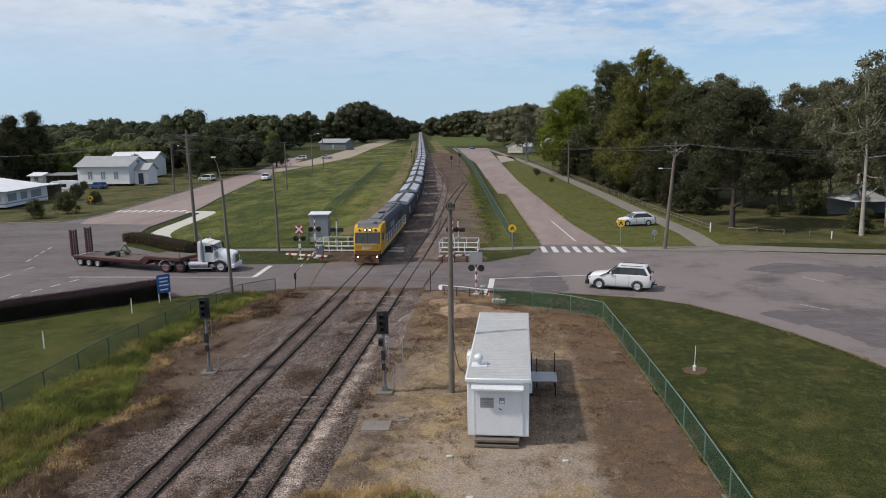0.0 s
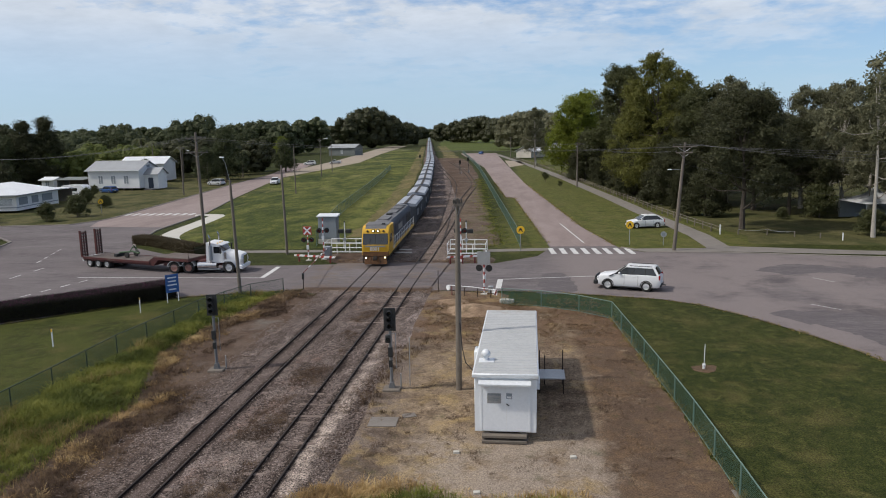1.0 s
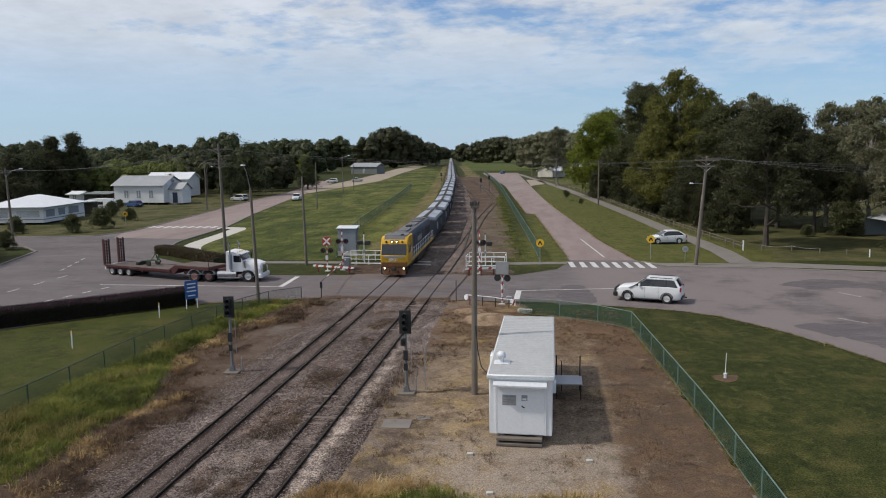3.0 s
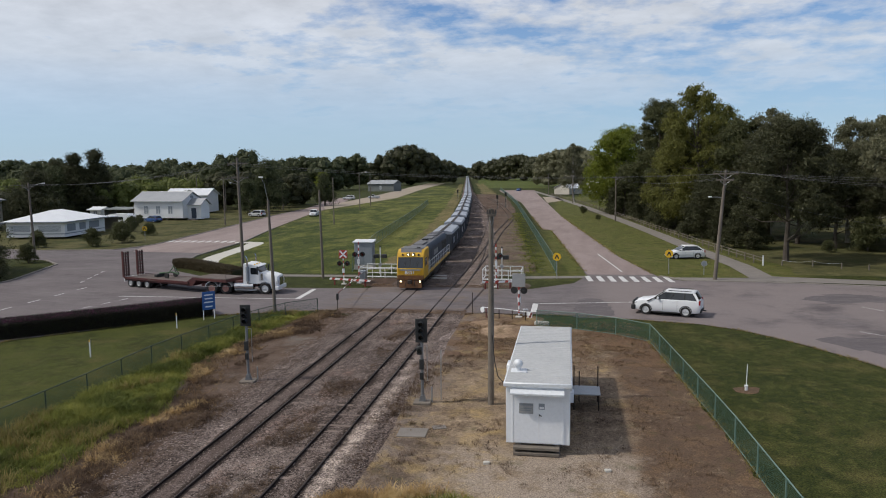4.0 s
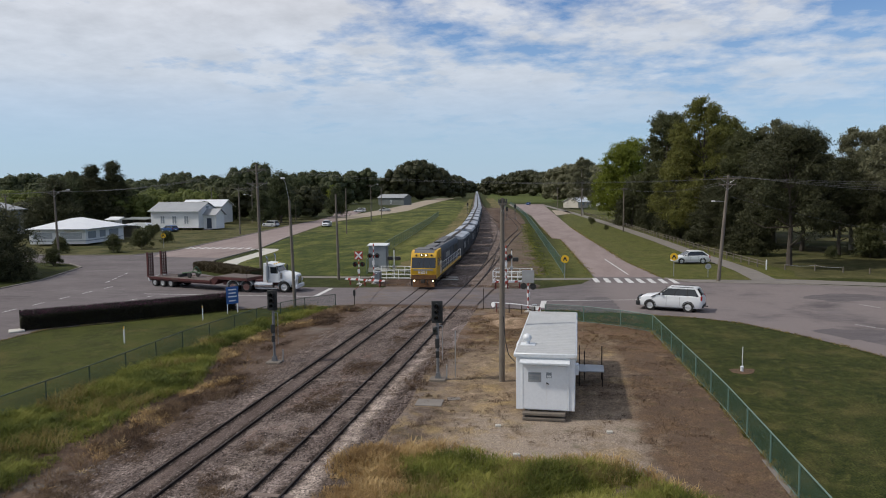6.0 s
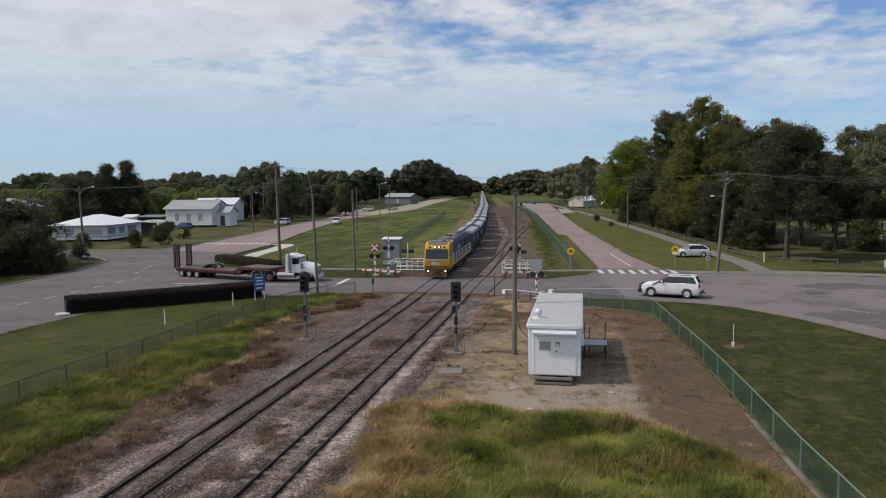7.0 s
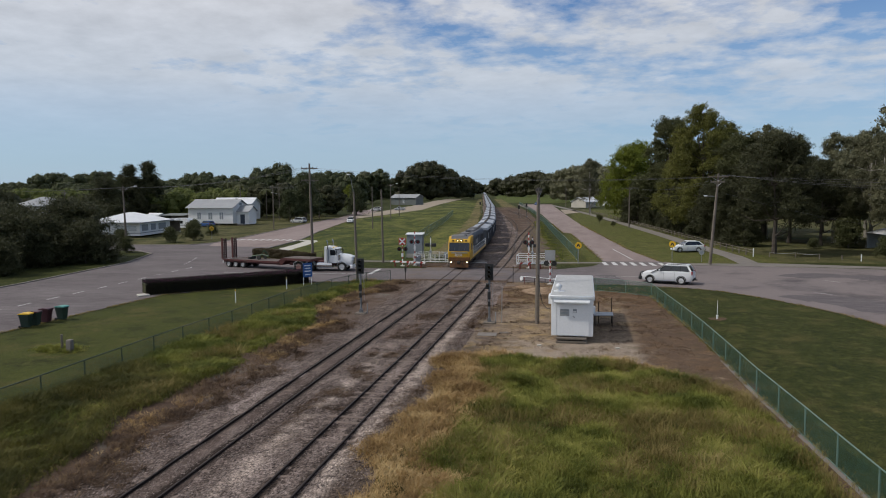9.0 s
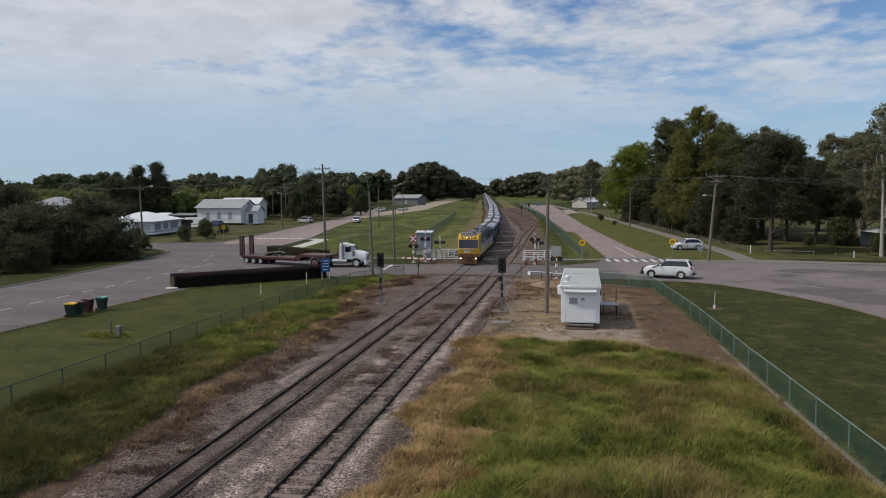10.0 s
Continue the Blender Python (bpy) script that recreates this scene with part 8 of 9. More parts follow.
def long_hedge(name, label, line, wide, tall, mt, top_mt, seed, leaf=0.08, dens=260):
    """A clipped hedge along a line, with leaves on all its faces."""
    rng = np.random.default_rng(seed)
    h = thing(name, label, "hedge")
    out, flowers = [], []
    g = Geo()
    for (x0, y0), (x1, y1) in zip(line, line[1:]):
        d = np.array([x1 - x0, y1 - y0, 0.0])
        L = np.linalg.norm(d)
        d /= L
        s = np.array([-d[1], d[0], 0.0])
        z = np.array([0, 0, 1.0])
        o = np.array([x0, y0, 0.0])
        m = pose(x0, y0, 0, 0, 0, math.degrees(math.atan2(y1 - y0, x1 - x0)))
        g.box(0, L, -wide / 2 + 0.1, wide / 2 - 0.1, 0, tall - 0.12, 0.08, m=m)
        for face in range(3):
            n = int(L * dens * (tall if face < 2 else wide))
            u = rng.random(n) * L
            if face < 2:
                p = o + d * u[:, None] + s * ((wide / 2 if face else -wide / 2) + rng.normal(scale=0.05, size=n))[:, None] + z * (rng.random(n) * tall)[:, None]
            else:
                p = o + d * u[:, None] + s * ((rng.random(n) - 0.5) * wide)[:, None] + z * (tall + rng.normal(scale=0.07, size=n))[:, None]
            t = rng.normal(size=(n, 3))
            t /= np.linalg.norm(t, axis=1)[:, None]
            b = np.cross(t, rng.normal(size=(n, 3)))
            b /= np.linalg.norm(b, axis=1)[:, None]
            k = leaf * (0.6 + 0.8 * rng.random(n))[:, None]
            quad = np.stack([p - t * k * 1.5, p - b * k, p + t * k * 1.5, p + b * k], 1)
            if face == 2 and top_mt is not None:
                f = rng.random(n) < 0.16
                flowers.append(quad[f])
                quad = quad[~f]
            out.append(quad)
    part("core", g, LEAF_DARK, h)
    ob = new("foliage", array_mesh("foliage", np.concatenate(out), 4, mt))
    ob.parent = h
    if flowers:
        ob = new("blossom", array_mesh("blossom", np.concatenate(flowers), 4, top_mt))
        ob.parent = h
        tagged(ob, "purple flowers on the hedge top", kind="stuff")


# near-black leaves: the shade of the hedge's near side is put into their colour
LEAF_HEDGE_SHADED = leaf_material("shade_darkened_hedge_leaf", (0.011, 0.009, 0.006), (0.022, 0.017, 0.011), through=0.05)
LEAF_RUSTY = leaf_material("brownish_hedge_leaf", (0.045, 0.034, 0.017), (0.105, 0.080, 0.038), through=0.1)
FLOWER = leaf_material("purple_flower", (0.09, 0.018, 0.06), (0.20, 0.05, 0.13))
long_hedge("hedge", "long clipped hedge, shade painted into its dark leaves, with purple flowers on top, beside the road", [(-28.3, 52.1), (-33.5, 47.2), (-39.6, 41.7)], 1.9, 1.15, LEAF_HEDGE_SHADED, FLOWER, 41, 0.024, 1300)
long_hedge("hedge", "low brownish hedge on the corner of the grass", [(-46.2, 78.6), (-43.4, 77.4), (-38.6, 73.9), (-35.0, 71.2)], 1.4, 0.95, LEAF_RUSTY, None, 42, 0.045, 520)

def sphere_tris(rows=4, n=8):
    """Corners of the triangles of a unit ball, rough enough for the dark heart of a clump of leaves."""
    def at(j, i):
        a, t = math.pi * (j / rows - 0.5), 2 * math.pi * i / n
        return (math.cos(a) * math.cos(t), math.cos(a) * math.sin(t), math.sin(a))
    out = []
    for j in range(rows):
        for i in range(n):
            q = (at(j, i), at(j, i + 1), at(j + 1, i + 1), at(j + 1, i))
            out += [[q[0], q[1], q[2]]] * (j > 0) + [[q[0], q[2], q[3]]] * (j < rows - 1)
    return np.array(out)


def far_woods(name, label, spots, mt, leaf, per, seed, foot=0.12):
    """Distant trees as one mass of many full crowns: clumps with a dark heart and leaves all over."""
    rng = np.random.default_rng(seed)
    lobes = []
    for x, y, h, r in spots:
        for ring, count, reach, size in ((0.0, 2, 0.26, 0.36), (0.13, 5, 0.46, 0.34), (0.36, 7, 0.66, 0.33), (0.62, 5, 0.66, 0.36), (0.9, 4, 0.5, 0.36)):
            turn = rng.uniform(0, 6.28)
            for i in range(count):
                a = turn + 6.28 * i / count + rng.uniform(-0.4, 0.4)
                lr = r * size * rng.uniform(0.75, 1.25)
                d = r * reach * rng.uniform(0.7, 1.2)
                top = h - lr * 0.85
                z = top - min(top - h * foot, 2.3 * r) * ring * rng.uniform(0.85, 1.1)
                lobes.append((x + d * math.cos(a), y + d * math.sin(a), max(z, lr * 0.5), lr, lr * rng.uniform(0.75, 1.0)))
    lobes = np.array(lobes)
    k = len(lobes)
    size = np.stack([lobes[:, 3], lobes[:, 3], lobes[:, 4]], 1)
    ball = sphere_tris()
    heart = lobes[:, None, None, :3] + ball[None] * size[:, None, None, :] * 0.86
    heart = heart.reshape(-1, 3, 3) + rng.normal(scale=0.05, size=(k * len(ball), 1, 3)) * np.repeat(lobes[:, 3], len(ball))[:, None, None]
    count = per * len(spots)
    area = lobes[:, 3] ** 2
    at = rng.choice(k, count, p=area / area.sum())
    d = rng.normal(size=(count, 3))
    d /= np.linalg.norm(d, axis=1)[:, None]
    d[:, 2] = np.where(rng.random(count) < 0.6, np.abs(d[:, 2]), d[:, 2])
    p = lobes[at, :3] + d * size[at] * (0.80 + 0.36 * rng.random(count) ** 1.6)[:, None]
    nrm = d + rng.normal(scale=0.55, size=(count, 3))
    nrm /= np.linalg.norm(nrm, axis=1)[:, None]
    t = np.cross(nrm, rng.normal(size=(count, 3)))
    t /= np.linalg.norm(t, axis=1)[:, None]
    b = np.cross(nrm, t)
    w = leaf * (0.5 + rng.random(count))[:, None]
    tri = np.stack([p - t * w, p - b * w, p + t * w * 0.8 + b * w * 0.6], 1)
    both = np.concatenate([heart, tri])
    both[:, :, 2] = np.maximum(both[:, :, 2], 0.02)
    return tagged(new(name, array_mesh(name, both, 3, mt)), label, "trees", kind="stuff")


def scatter(n, xs, ys, h, r, seed, keep=None):
    rng, out = random.Random(seed), []
    while len(out) < n:
        x, y = rng.uniform(*xs), rng.uniform(*ys)
        if keep is None or keep(x, y):
            out.append((x, y, rng.uniform(*h), rng.uniform(*r)))
    return out


far_woods("woodland", "distant dark green woodland behind the town", scatter(210, (-560, -120), (300, 560), (11, 16), (8, 12), 3, lambda x, y: x < -0.22 * y - 75), LEAF_WOOD, 0.55, 520, 31)
far_woods("woodland", "mixed green trees behind the houses", scatter(80, (-330, -104), (205, 300), (6, 11), (5, 8), 4, lambda x, y: x < -0.25 * y - 62), LEAF_GARDEN, 0.36, 700, 32)
far_woods("woodland", "distant dark tree line across the railway", scatter(90, (-480, -150), (620, 900), (16, 24), (10, 15), 5, lambda x, y: x < main_x(y) - 26), LEAF_WOOD, 0.85, 420, 33)
far_woods("woodland", "distant trees along the railway", scatter(60, (-30, 60), (430, 760), (12, 20), (8, 12), 6, lambda x, y: x > -0.06 * y + 42), LEAF_WOOD, 0.8, 420, 34)
far_woods("woodland", "dense park trees", scatter(54, (30, 140), (195, 330), (12, 17), (6, 9), 7, lambda x, y: x > -0.12 * y + 52), LEAF_DARK, 0.4, 700, 35)
far_woods("woodland", "distant hazy tree line", scatter(230, (-1100, 700), (1000, 1500), (17, 24), (14, 22), 8, lambda x, y: abs(x - main_x(y)) > 12), LEAF_DARK, 1.6, 200, 36)
far_woods("woodland", "woods that close the view where the line bends away", [(main_x(1540) + 16 * i, 1540 + 9 * (i % 3), 19 + 2 * math.sin(i * 2.3), 15) for i in range(-8, 9)], LEAF_WOOD, 1.4, 260, 45)
far_woods("woodland", "trees on the far side of the park", scatter(50, (80, 240), (40, 190), (11, 17), (6, 10), 9), LEAF_DARK, 0.6, 400, 37)
far_woods("woodland", "trees in the back streets", scatter(90, (-340, -128), (60, 240), (6, 10), (4, 7), 10, lambda x, y: not (-165 < x and 80 < y < 145)), LEAF_DARK, 0.34, 760, 38)

far_woods("woodland", "mid-green garden trees behind the hall", [(-134, 188, 10, 6), (-127, 192, 9.5, 6), (-120, 196, 9, 5), (-113, 203, 10, 6), (-140, 186, 10, 6), (-148, 180, 9, 6)], LEAF_GARDEN, 0.2, 3200, 48)
far_woods("woodland", "dark roadside trees past the hall", [(-100, 214, 12, 6), (-93, 218, 11, 6), (-88, 224, 11, 5), (-106, 210, 12, 6), (-92, 240, 11, 6)], LEAF_DARK, 0.2, 3200, 49)
far_woods("woodland", "trees round the raised house", [(-122, 300, 11, 6), (-146, 318, 12, 6), (-152, 330, 13, 7)], LEAF_WOOD, 0.28, 2000, 50)

# the skyline from the town to the railway and on to the park, tree by tree
far_woods("woodland", "tall rounded trees of the town skyline", [(-292, 330, 19.0, 9), (-293, 340, 20.0, 10), (-293, 350, 19.9, 9), (-268, 330, 18.9, 9), (-269, 340, 20.0, 9), (-248, 320, 19.9, 8), (-286, 420, 17.8, 10), (-289, 440, 16.9, 10), (-254, 400, 17.2, 9), (-201, 330, 18.8, 8), (-187, 320, 18.9, 8), (-184, 330, 17.4, 7), (-177, 330, 17.3, 7), (-330, 335, 19, 10), (-350, 350, 20, 11), (-375, 345, 19, 10)], LEAF_WOOD, 0.42, 1100, 46)
far_woods("woodland", "dark trees between the town and the gravel road", [(-140, 300, 15.4, 7), (-135, 300, 14.1, 7), (-134, 310, 13.8, 7), (-166, 400, 19.3, 10), (-161, 410, 20.8, 11), (-152, 410, 21.0, 11), (-143, 410, 19.1, 10), (-139, 420, 17.9, 8), (-152, 440, 21.3, 9), (-143, 450, 21.9, 9), (-134, 455, 23.5, 9)], LEAF_WOOD, 0.45, 1100, 47)
far_woods("woodland", "tall dark clump of trees beyond the gravel road", [(-143, 560, 24.9, 12), (-136, 570, 29.3, 13), (-130, 575, 32.5, 14), (-125, 580, 33.6, 14), (-119, 585, 30.9, 14), (-112, 590, 26.7, 13), (-107, 600, 22.6, 11), (-108, 640, 21.7, 11), (-105, 660, 20.7, 11)], LEAF_DARK, 0.55, 1300, 39)
far_woods("woodland", "tall clump of trees beside the far line", [(-104, 900, 23.3, 15), (-95, 900, 20.4, 14), (-74, 800, 24.6, 15), (-64, 790, 26.3, 15), (-55, 780, 28.2, 15), (-45, 770, 28.3, 15), (-36, 760, 26.2, 14), (-26, 700, 24.6, 13)], LEAF_DARK, 0.7, 1100, 40)
far_woods("woodland", "grey-green trees by the far houses", [(-13, 480, 22.0, 9), (-8, 470, 22.8, 9), (-3, 460, 24.3, 9), (3, 440, 23.9, 9), (8, 420, 24.1, 9), (14, 400, 22, 9), (16, 370, 20, 8)], LEAF_GREY, 0.42, 1300, 43)
far_woods("woodland", "tall trees behind the hall", [(-128, 258, 18.5, 7), (-122, 262, 20.5, 8), (-114, 258, 15, 7), (-150, 262, 15, 7), (-160, 270, 16, 7), (-136, 264, 15, 7)], LEAF_WOOD, 0.3, 1900, 44)

# ---- long grass ----


def grass_material(name, stops, scale=0.42, through=0.35):
    """Blades whose colour drifts from patch to patch, with some difference from blade to blade."""
    mt = leaf_material(name, stops[0], stops[2], 0.75, through)
    n, l = mt.node_tree.nodes, mt.node_tree.links
    co = n.new("ShaderNodeTexCoord")
    k = n.new("ShaderNodeTexNoise")
    k.inputs["Scale"].default_value, k.inputs["Detail"].default_value, k.inputs["Roughness"].default_value = scale, 5.0, 0.62
    l.new(co.outputs["Object"], k.inputs["Vector"])
    r = n.new("ShaderNodeMapRange")
    r.inputs[1].default_value, r.inputs[2].default_value = 0.36, 0.64
    l.new(k.outputs["Fac"], r.inputs[0])
    mix = n.new("ShaderNodeMix")
    mix.inputs[0].default_value = 0.3
    l.new(r.outputs[0], mix.inputs[2])
    l.new(n.new("ShaderNodeNewGeometry").outputs["Random Per Island"], mix.inputs[3])
    ramp = n.new("ShaderNodeValToRGB")
    ramp.color_ramp.elements.new(0.5)
    for e, pos, c in zip(ramp.color_ramp.elements, (0.08, 0.5, 0.92), stops):
        e.position, e.color = pos, (*c, 1)
    l.new(mix.outputs[0], ramp.inputs[0])
    for node in n:
        if node.bl_idname in ("ShaderNodeBsdfPrincipled", "ShaderNodeBsdfTranslucent"):
            l.new(ramp.outputs[0], node.inputs[0])
    return mt


BLADE_GREEN = grass_material("long_green_grass", ((0.074, 0.094, 0.015), (0.205, 0.218, 0.040), (0.385, 0.360, 0.100)))
BLADE_OLIVE = grass_material("olive_seeding_grass", ((0.130, 0.104, 0.032), (0.235, 0.186, 0.060), (0.385, 0.305, 0.125)))
BLADE_DRY = grass_material("dry_straw_grass", ((0.200, 0.120, 0.048), (0.410, 0.275, 0.120), (0.640, 0.480, 0.240)), 0.6)


BLADE_THATCH = grass_material("brown_thatch_grass", ((0.105, 0.066, 0.038), (0.190, 0.126, 0.072), (0.300, 0.212, 0.122)), 0.8)
BLADE_RANK = grass_material("rank_green_grass", ((0.060, 0.080, 0.015), (0.160, 0.180, 0.034), (0.315, 0.310, 0.072)))


def edge_tufts(name, label, line, wide, height, per_m, blades, mt, seed, thick=0.008):
    """Short uneven grass along the edge of a road, kerb or fence."""
    rng = np.random.default_rng(seed)
    px, py = [], []
    for (x0, y0), (x1, y1) in zip(line, line[1:]):
        d = math.hypot(x1 - x0, y1 - y0)
        k = int(d * per_m)
        t = rng.random(k)
        gx, gy = x0 + (x1 - x0) * t, y0 + (y1 - y0) * t
        v = np.array([noise.noise(Vector((a * 0.7, b * 0.7, seed))) for a, b in zip(gx, gy)])
        off = rng.normal(scale=0.5, size=k) * wide * (0.7 + v)
        ok = v + rng.uniform(-0.4, 0.4, k) > -0.15
        px += list((gx - (y1 - y0) / d * off)[ok])
        py += list((gy + (x1 - x0) / d * off)[ok])
    px, py = np.repeat(np.array(px), blades), np.repeat(np.array(py), blades)
    k = len(px)
    a, h = rng.uniform(0, 2 * np.pi, k), height * rng.uniform(0.4, 1.3, k)
    lean = h * rng.uniform(0.2, 1.2, k)
    bx, by = px + rng.normal(scale=0.05, size=k), py + rng.normal(scale=0.05, size=k)
    dx, dy = np.cos(a), np.sin(a)
    mx, my = bx + dx * lean * 0.35, by + dy * lean * 0.35
    quads = np.stack([np.stack([bx, by, np.full(k, 0.01)], 1), np.stack([mx - dy * thick, my + dx * thick, h * 0.68], 1), np.stack([bx + dx * lean, by + dy * lean, h * 0.94 + 0.02], 1), np.stack([mx + dy * thick, my - dx * thick, h * 0.68], 1)], 1)
    return tagged(new(name, array_mesh(name, quads, 4, mt)), label, "grass", kind="stuff")


def grass_stuff(name, label, xs, ys, inside, height, per_m2, blades, mt, seed, wide=0.014, patch=0.5, cut=-0.2, flop=0.55):
    """Tufts of bent blades over an area; inside(x, y) gives 0 to 1."""
    rng = np.random.default_rng(seed)
    n = int((xs[1] - xs[0]) * (ys[1] - ys[0]) * per_m2)
    px, py = rng.uniform(*xs, n), rng.uniform(*ys, n)
    keep, tall = np.zeros(n, bool), np.ones(n)
    for i in range(n):
        w = inside(px[i], py[i])
        if w <= 0:
            continue
        v = noise.noise(Vector((px[i] * patch, py[i] * patch, seed * 3.1))) + 0.5 * noise.noise(Vector((px[i] * patch * 3.3, py[i] * patch * 3.3, seed)))
        keep[i] = rng.random() < w and v > cut
        tall[i] = (0.8 + 0.75 * v) * (0.5 + 0.5 * w)
    px, py, tall = np.repeat(px[keep], blades), np.repeat(py[keep], blades), np.repeat(tall[keep], blades)
    k = len(px)
    a = rng.uniform(0, 2 * np.pi, k)
    h = height * tall * rng.uniform(0.55, 1.15, k)
    lean = h * rng.uniform(0.1, flop * 1.6, k)
    bx, by = px + rng.normal(scale=0.06, size=k), py + rng.normal(scale=0.06, size=k)
    dx, dy = np.cos(a), np.sin(a)
    sx, sy = -dy * wide, dx * wide
    z0 = np.zeros(k)
    mx, my = bx + dx * lean * 0.35, by + dy * lean * 0.35
    mid_r, mid_l = np.stack([mx + sx, my + sy, h * 0.68], 1), np.stack([mx - sx, my - sy, h * 0.68], 1)
    tip = np.stack([bx + dx * lean, by + dy * lean, h * 0.94], 1)
    quads = np.stack([np.stack([bx, by, z0], 1), mid_r, tip, mid_l], 1)
    return tagged(new(name, array_mesh(name, quads, 4, mt)), label, "grass", kind="stuff")


def soft(v, a, b):
    t = max(0.0, min(1.0, (v - a) / (b - a)))
    return t * t * (3 - 2 * t)


def field_back(x):
    return 22.4 - 0.13 * max(0.0, x + 0.5) ** 2 + 0.4 * math.sin(x * 1.1)


def wavy(y):
    return 0.5 * math.sin(y * 0.55) + 0.35 * math.sin(y * 1.37 + 1)


def in_field(x, y):
    return soft(x, -6.6 + wavy(y) + max(0, 6 - y) * -0.03, -4.6 + wavy(y)) * soft(field_back(x) - y, 0, 1.2) * soft(6.15 + max(0, 22 - y) * 0.062 - x, 0, 0.6)


def in_field_fringe(x, y):
    return soft(x, -8.4 + wavy(y), -7.4 + wavy(y)) * (1 - soft(x, -6.0 + wavy(y), -4.0 + wavy(y))) * soft(field_back(x) + 0.8 - y, 0, 1.0)


def in_field_back(x, y):
    return (1 - soft(abs(y - field_back(x) + 0.4), 0.3, 1.1)) * soft(x, -8, -7) * soft(6.4 - x, 0, 0.5)


def fence_left(y):
    return -25.0 + soft(y, 15, 46) * 1.4


def left_edge(y):
    return -18.3 + 0.5 * wavy(y * 0.8) - 2.3 * soft(y, 29, 37) + 1.4 * soft(y, 44, 52) + 1.5 * (1 - soft(y, -2, 11))


def in_left_green(x, y):
    return in_left(x, y) * (0.30 + 0.70 * soft(y, 9, 20))


def in_left(x, y):
    return soft(x, fence_left(y) + 0.1, fence_left(y) + 0.5) * soft(left_edge(y) - 0.4 - x, 0, 1.0) * soft(53.5 - y, 0, 2)


def in_left_fringe(x, y):
    e = left_edge(y)
    return (1 - soft(abs(x - e - 0.3), 0.3, 1.4)) * soft(54 - y, 0, 1) * (0.25 + 0.45 * soft(y, 16, 28))


def in_yard(x, y):
    return (soft(y, 38, 44) * soft(52.5 - y, 0, 2) * soft(x, -7.8, -6.8) * soft(5.2 - x, 0, 1.0)) * 0.9 + 0.25 * soft(x, 2.2, 3.2) * soft(5.6 - x, 0, 0.6) * soft(y, 20, 24) * soft(40 - y, 0, 3)


grass_stuff("long_grass", "knee-high green grass on the railway land", (-8.5, 7.8), (-4, 24), in_field, 0.52, 90, 8, BLADE_GREEN, 51, 0.010, patch=0.4, cut=-0.75, flop=0.8)
grass_stuff("long_grass", "olive seeding grass among the green", (-8, 7.8), (-4, 24), lambda x, y: in_field(x, y) * (0.7 + 0.3 * soft(x, 0, 5)), 0.66, 50, 7, BLADE_OLIVE, 52, 0.008, patch=0.3, cut=-0.02, flop=0.8)
grass_stuff("dry_grass", "dry straw-coloured grass at the edge of the field", (-9, -3.2), (-4, 25), in_field_fringe, 0.48, 80, 8, BLADE_DRY, 53, 0.010, cut=-0.6, flop=0.9)
grass_stuff("dry_grass", "dry grass along the yard", (-8, 6.5), (17, 25), in_field_back, 0.36, 24, 7, BLADE_DRY, 54, cut=-0.5)
grass_stuff("long_grass", "rank green grass along the fence", (-25.6, -15.6), (-4, 54), in_left_green, 0.50, 74, 8, BLADE_RANK, 55, 0.010, patch=0.35, cut=-0.7, flop=0.8)
grass_stuff("long_grass", "olive grass along the fence", (-25.6, -15.6), (-4, 54), in_left_green, 0.6, 22, 7, BLADE_OLIVE, 56, 0.009, patch=0.25, cut=0.22, flop=0.8)
# darker olive blades for the near end of the left strip
BLADE_DARK = grass_material("dark_olive_rank_grass", ((0.044, 0.050, 0.011), (0.102, 0.100, 0.022), (0.185, 0.162, 0.046)))
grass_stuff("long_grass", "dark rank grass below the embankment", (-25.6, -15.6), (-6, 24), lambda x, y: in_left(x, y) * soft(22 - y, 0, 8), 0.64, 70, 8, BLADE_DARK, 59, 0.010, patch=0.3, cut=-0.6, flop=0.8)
grass_stuff("dry_grass", "dry brown grass beside the ballast", (-22.5, -15.2), (-6, 54), in_left_fringe, 0.36, 50, 8, BLADE_THATCH, 57, 0.010, cut=-0.3, flop=0.9)
grass_stuff("dry_grass", "flattened straw between the green grass and the ballast", (-22.5, -15.2), (4, 52), in_left_fringe, 0.34, 60, 8, BLADE_DRY, 68, 0.009, patch=0.45, cut=0.08, flop=1.5)
grass_stuff("dry_grass", "dry weeds in the dirt yard", (-8, 6), (20, 53), in_yard, 0.15, 34, 8, BLADE_THATCH, 58, 0.008, cut=-0.1, flop=1.0)
WEED = grass_material("dead_brown_weed", ((0.045, 0.027, 0.017), (0.100, 0.062, 0.038), (0.175, 0.118, 0.070)), 0.8, 0.2)
grass_stuff("dead_weeds", "dead brown weeds between the tracks", (-13.2, -8.0), (4, 50), lambda x, y: (1 - soft(abs(x + 11.8), 0.6, 1.3)) * soft(y, 6, 12) + 0.5 * (1 - soft(abs(x + 8.5), 0.3, 0.9)), 0.13, 80, 8, WEED, 63, 0.008, patch=0.6, cut=0.10, flop=1.4)
grass_stuff("dead_weeds", "dead brown weeds along the edge of the yard", (-9.0, -5.5), (8, 50), lambda x, y: 1 - soft(abs(x + 7.4), 0.6, 1.6), 0.2, 30, 8, WEED, 64, 0.007, patch=0.5, cut=0.2, flop=1.0)
grass_stuff("long_grass", "heap of rank grass round the stump posts", (-33.5, -28.5), (18, 22.5), lambda x, y: 1 - soft(math.hypot((x + 31.0) / 1.6, y - 20.2), 0.5, 1.3), 0.3, 90, 8, BLADE_GREEN, 67, 0.01, cut=-0.5, flop=1.0)
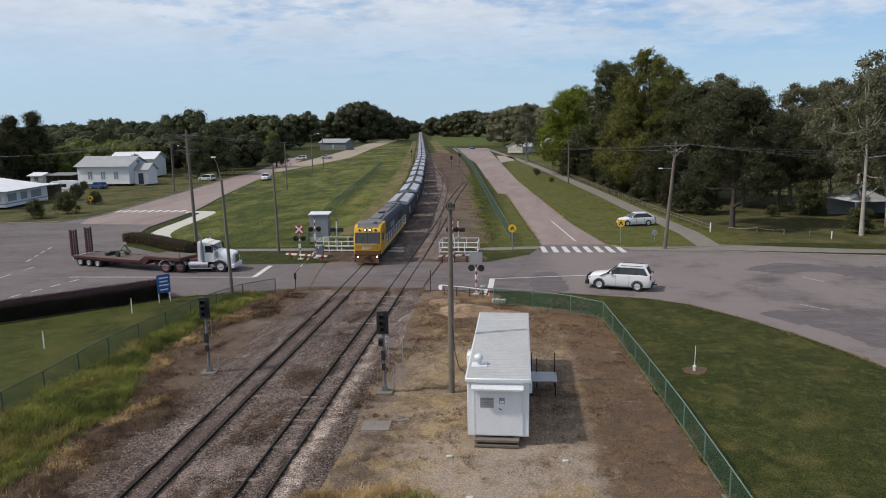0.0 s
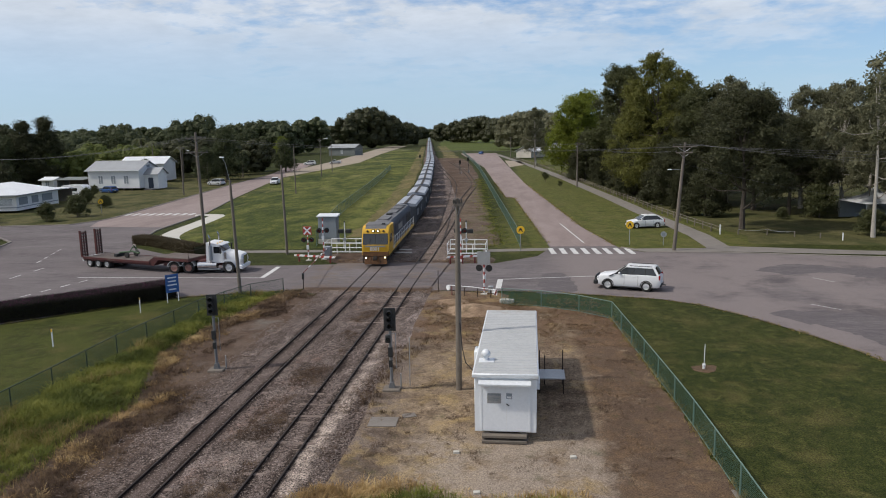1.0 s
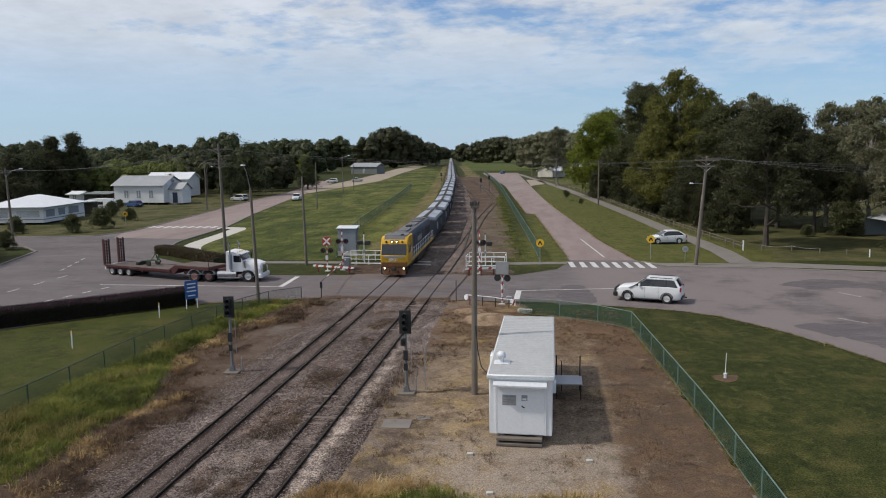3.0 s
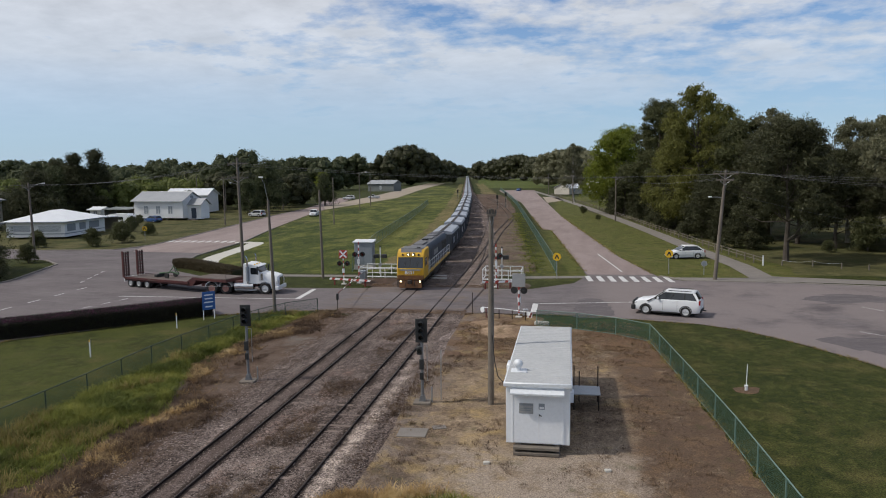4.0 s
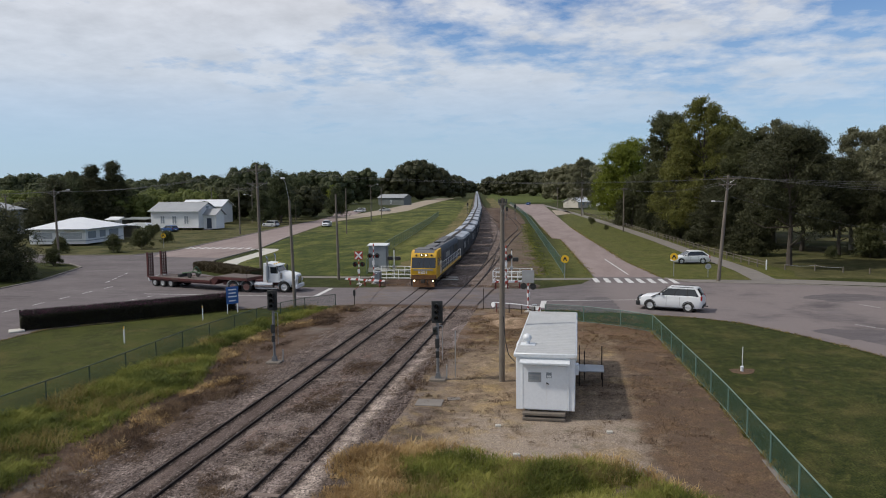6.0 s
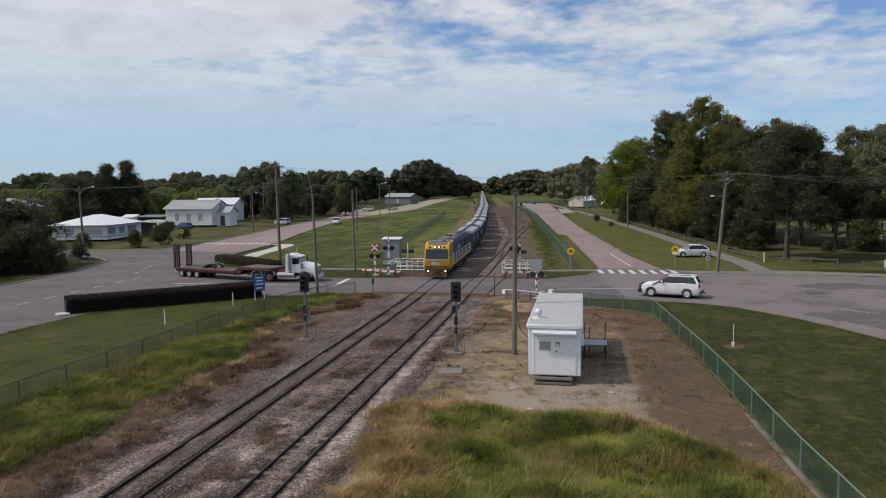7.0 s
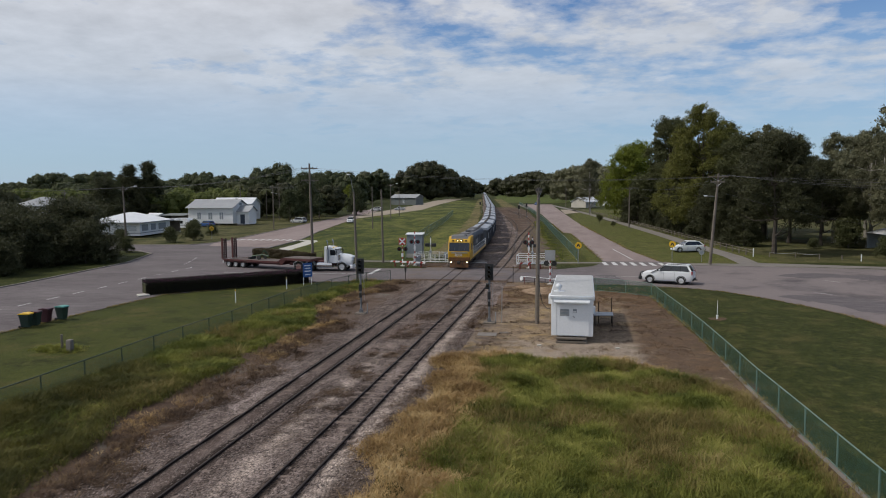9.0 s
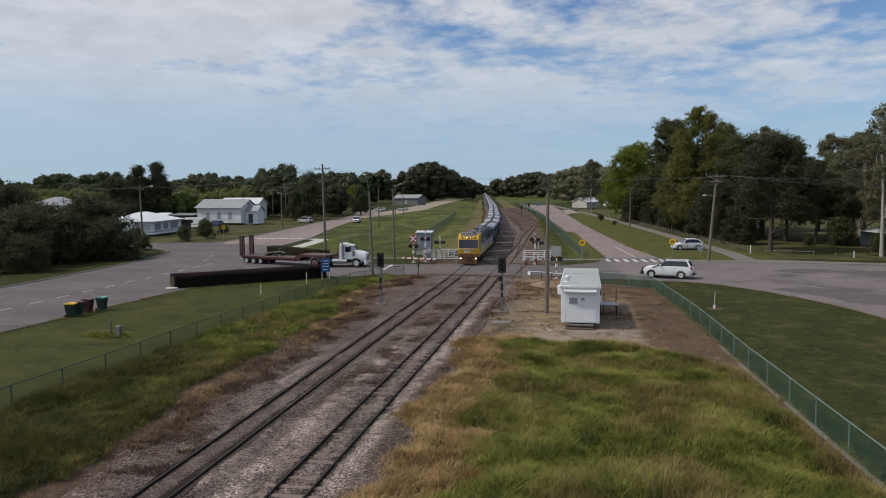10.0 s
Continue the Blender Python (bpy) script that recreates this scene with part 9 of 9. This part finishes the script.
grass_stuff("dead_weeds", "dead brown weeds below the bank", (-21.5, -14.8), (0, 54), lambda x, y: 1 - soft(abs(x - left_edge(y) - 1.0), 0.8, 1.8), 0.24, 60, 8, WEED, 65, 0.008, patch=0.5, cut=0.0, flop=1.1)
grass_stuff("dry_grass", "short dry tufts on the bare dirt", (-8, 6), (18, 50), lambda x, y: 0.0 if (-3.0 < x < 0.2 and 26 < y < 38) else 0.8, 0.10, 20, 7, WEED, 66, 0.007, patch=0.7, cut=0.16, flop=1.2)
edge_tufts("verge_grass", "short ragged grass along the road edges", [(-56, 36), (-56.4, 46), (-57.4, 55)], 0.3, 0.1, 10, 6, BLADE_RANK, 71)
edge_tufts("verge_grass", "short ragged grass along the lawn edge", [(-38.6, 10), (-38.6, 20), (-38.4, 27), (-37.6, 41.6), (-28.5, 50.8), (-25, 52.4), (-22.8, 53), (-18.2, 54.7)], 0.3, 0.1, 26, 7, BLADE_OLIVE, 72)
edge_tufts("verge_grass", "short ragged grass along the corner lawn", [(-1.7, 54.3), (3, 53.6), (5.9, 52.8), (9.1, 52.0), (11.5, 50.4), (13.8, 47.4), (16, 43.6), (17.7, 39.8), (18.5, 37.3), (19.6, 32), (20.5, 20)], 0.35, 0.1, 26, 7, BLADE_OLIVE, 73)
edge_tufts("verge_grass", "weedy grass along the foot of the yard fence", [(-2.3, 50.2), (1.15, 49.3), (5.0, 46.9), (5.8, 36.9), (6.34, 29.9), (6.62, 23.5), (6.88, 16.5), (7.35, 9.0), (7.7, 3), (8.3, -9)], 0.3, 0.16, 26, 7, BLADE_OLIVE, 74)
edge_tufts("verge_grass", "weedy grass spreading over the dirt track", [(-4.6, 76), (-3.4, 80), (-5.0, 95), (-6.5, 112), (-9, 140), (-12.5, 186)], 1.8, 0.14, 34, 6, BLADE_RANK, 77, 0.016)
edge_tufts("verge_grass", "dry weeds at the edge of the crossing", [(-18.2, 54.0), (-8.2, 54.0), (-3.0, 53.4)], 0.8, 0.12, 30, 7, BLADE_THATCH, 78, 0.010)
edge_tufts("verge_grass", "dry weeds on the far side of the crossing", [(-19.0, 67.2), (-8.0, 67.4), (-4.2, 67.6)], 0.9, 0.12, 24, 7, BLADE_THATCH, 79, 0.012)
edge_tufts("verge_grass", "weedy grass beside the side road", [(2.0, 76.4), (0.4, 95), (-2.7, 132.4), (-4.3, 134), (-8.0, 173)], 0.5, 0.12, 12, 5, BLADE_OLIVE, 75, 0.014)
edge_tufts("verge_grass", "weedy grass beside the footpath road edge", [(8.9, 76.8), (6.5, 92), (3.9, 120), (-0.9, 172)], 0.5, 0.12, 12, 5, BLADE_OLIVE, 76, 0.014)


# ---- loose ballast and sleepers ----
def loose_stones(n, seed):
    rng = np.random.default_rng(seed)
    y = rng.uniform(-2, 56, n)
    u = rng.uniform(-3.2, 6.3, n)
    v = np.array([noise.noise(Vector((a * 0.8, b * 0.35, 9.0))) for a, b in zip(u, y)])
    ok = v + rng.uniform(-0.4, 0.4, n) > -0.1
    y, u = y[ok], u[ok]
    x = np.array([main_x(b) for b in y]) + u
    gap = np.minimum(np.abs(np.abs(x - np.array([main_x(b) for b in y])) - 0.57), np.abs(np.abs(x + 10.05) - 0.57))
    ok = gap > 0.1
    x, y = x[ok], y[ok]
    k = len(x)
    r = rng.uniform(0.018, 0.046, k)
    c = np.stack([x, y, 0.06 + r * 0.2], 1)
    dirs = np.array([(1, 0, 0), (0, 1, 0), (-1, 0, 0), (0, -1, 0), (0, 0, 0.6)])
    pts = c[:, None, :] + dirs[None] * r[:, None, None] * rng.uniform(0.6, 1.35, (k, 5, 1)) + rng.normal(scale=0.006, size=(k, 5, 3))
    tris = np.stack([pts[:, [0, 1, 4]], pts[:, [1, 2, 4]], pts[:, [2, 3, 4]], pts[:, [3, 0, 4]]], 1).reshape(-1, 3, 3)
    return tagged(new("ballast_stones", array_mesh("ballast_stones", tris, 3, STONE)), "loose grey crushed stone round the rails", "stones", kind="stuff")


loose_stones(48000, 61)
bed = bpy.data.objects["track_bed"]
sleeper_mesh = Geo().box(-1.02, 1.02, -0.115, 0.115, -0.04, 0.082, 0.012).mesh("sleeper", SLEEPER)
for line_x, y0, y1 in ((None, -2.0, 54.0), (-10.05, -2.0, 90.0)):
    y = y0
    while y < y1:
        if not 54.4 < y < 66.5:
            ob = new("sleeper", sleeper_mesh)
            ob.parent = bed
            lx = main_x(y) if line_x is None else -10.05 - 0.35 * soft(y, 30, 72)
            ob.matrix_basis = pose(lx + random.uniform(-0.04, 0.04), y, (random.uniform(-0.06, -0.02) if line_x is None or y > 18 else random.uniform(-0.045, -0.008)), 0, 0, random.uniform(-1.2, 1.2) + main_turn(y) * (line_x is None))
        y += 0.685
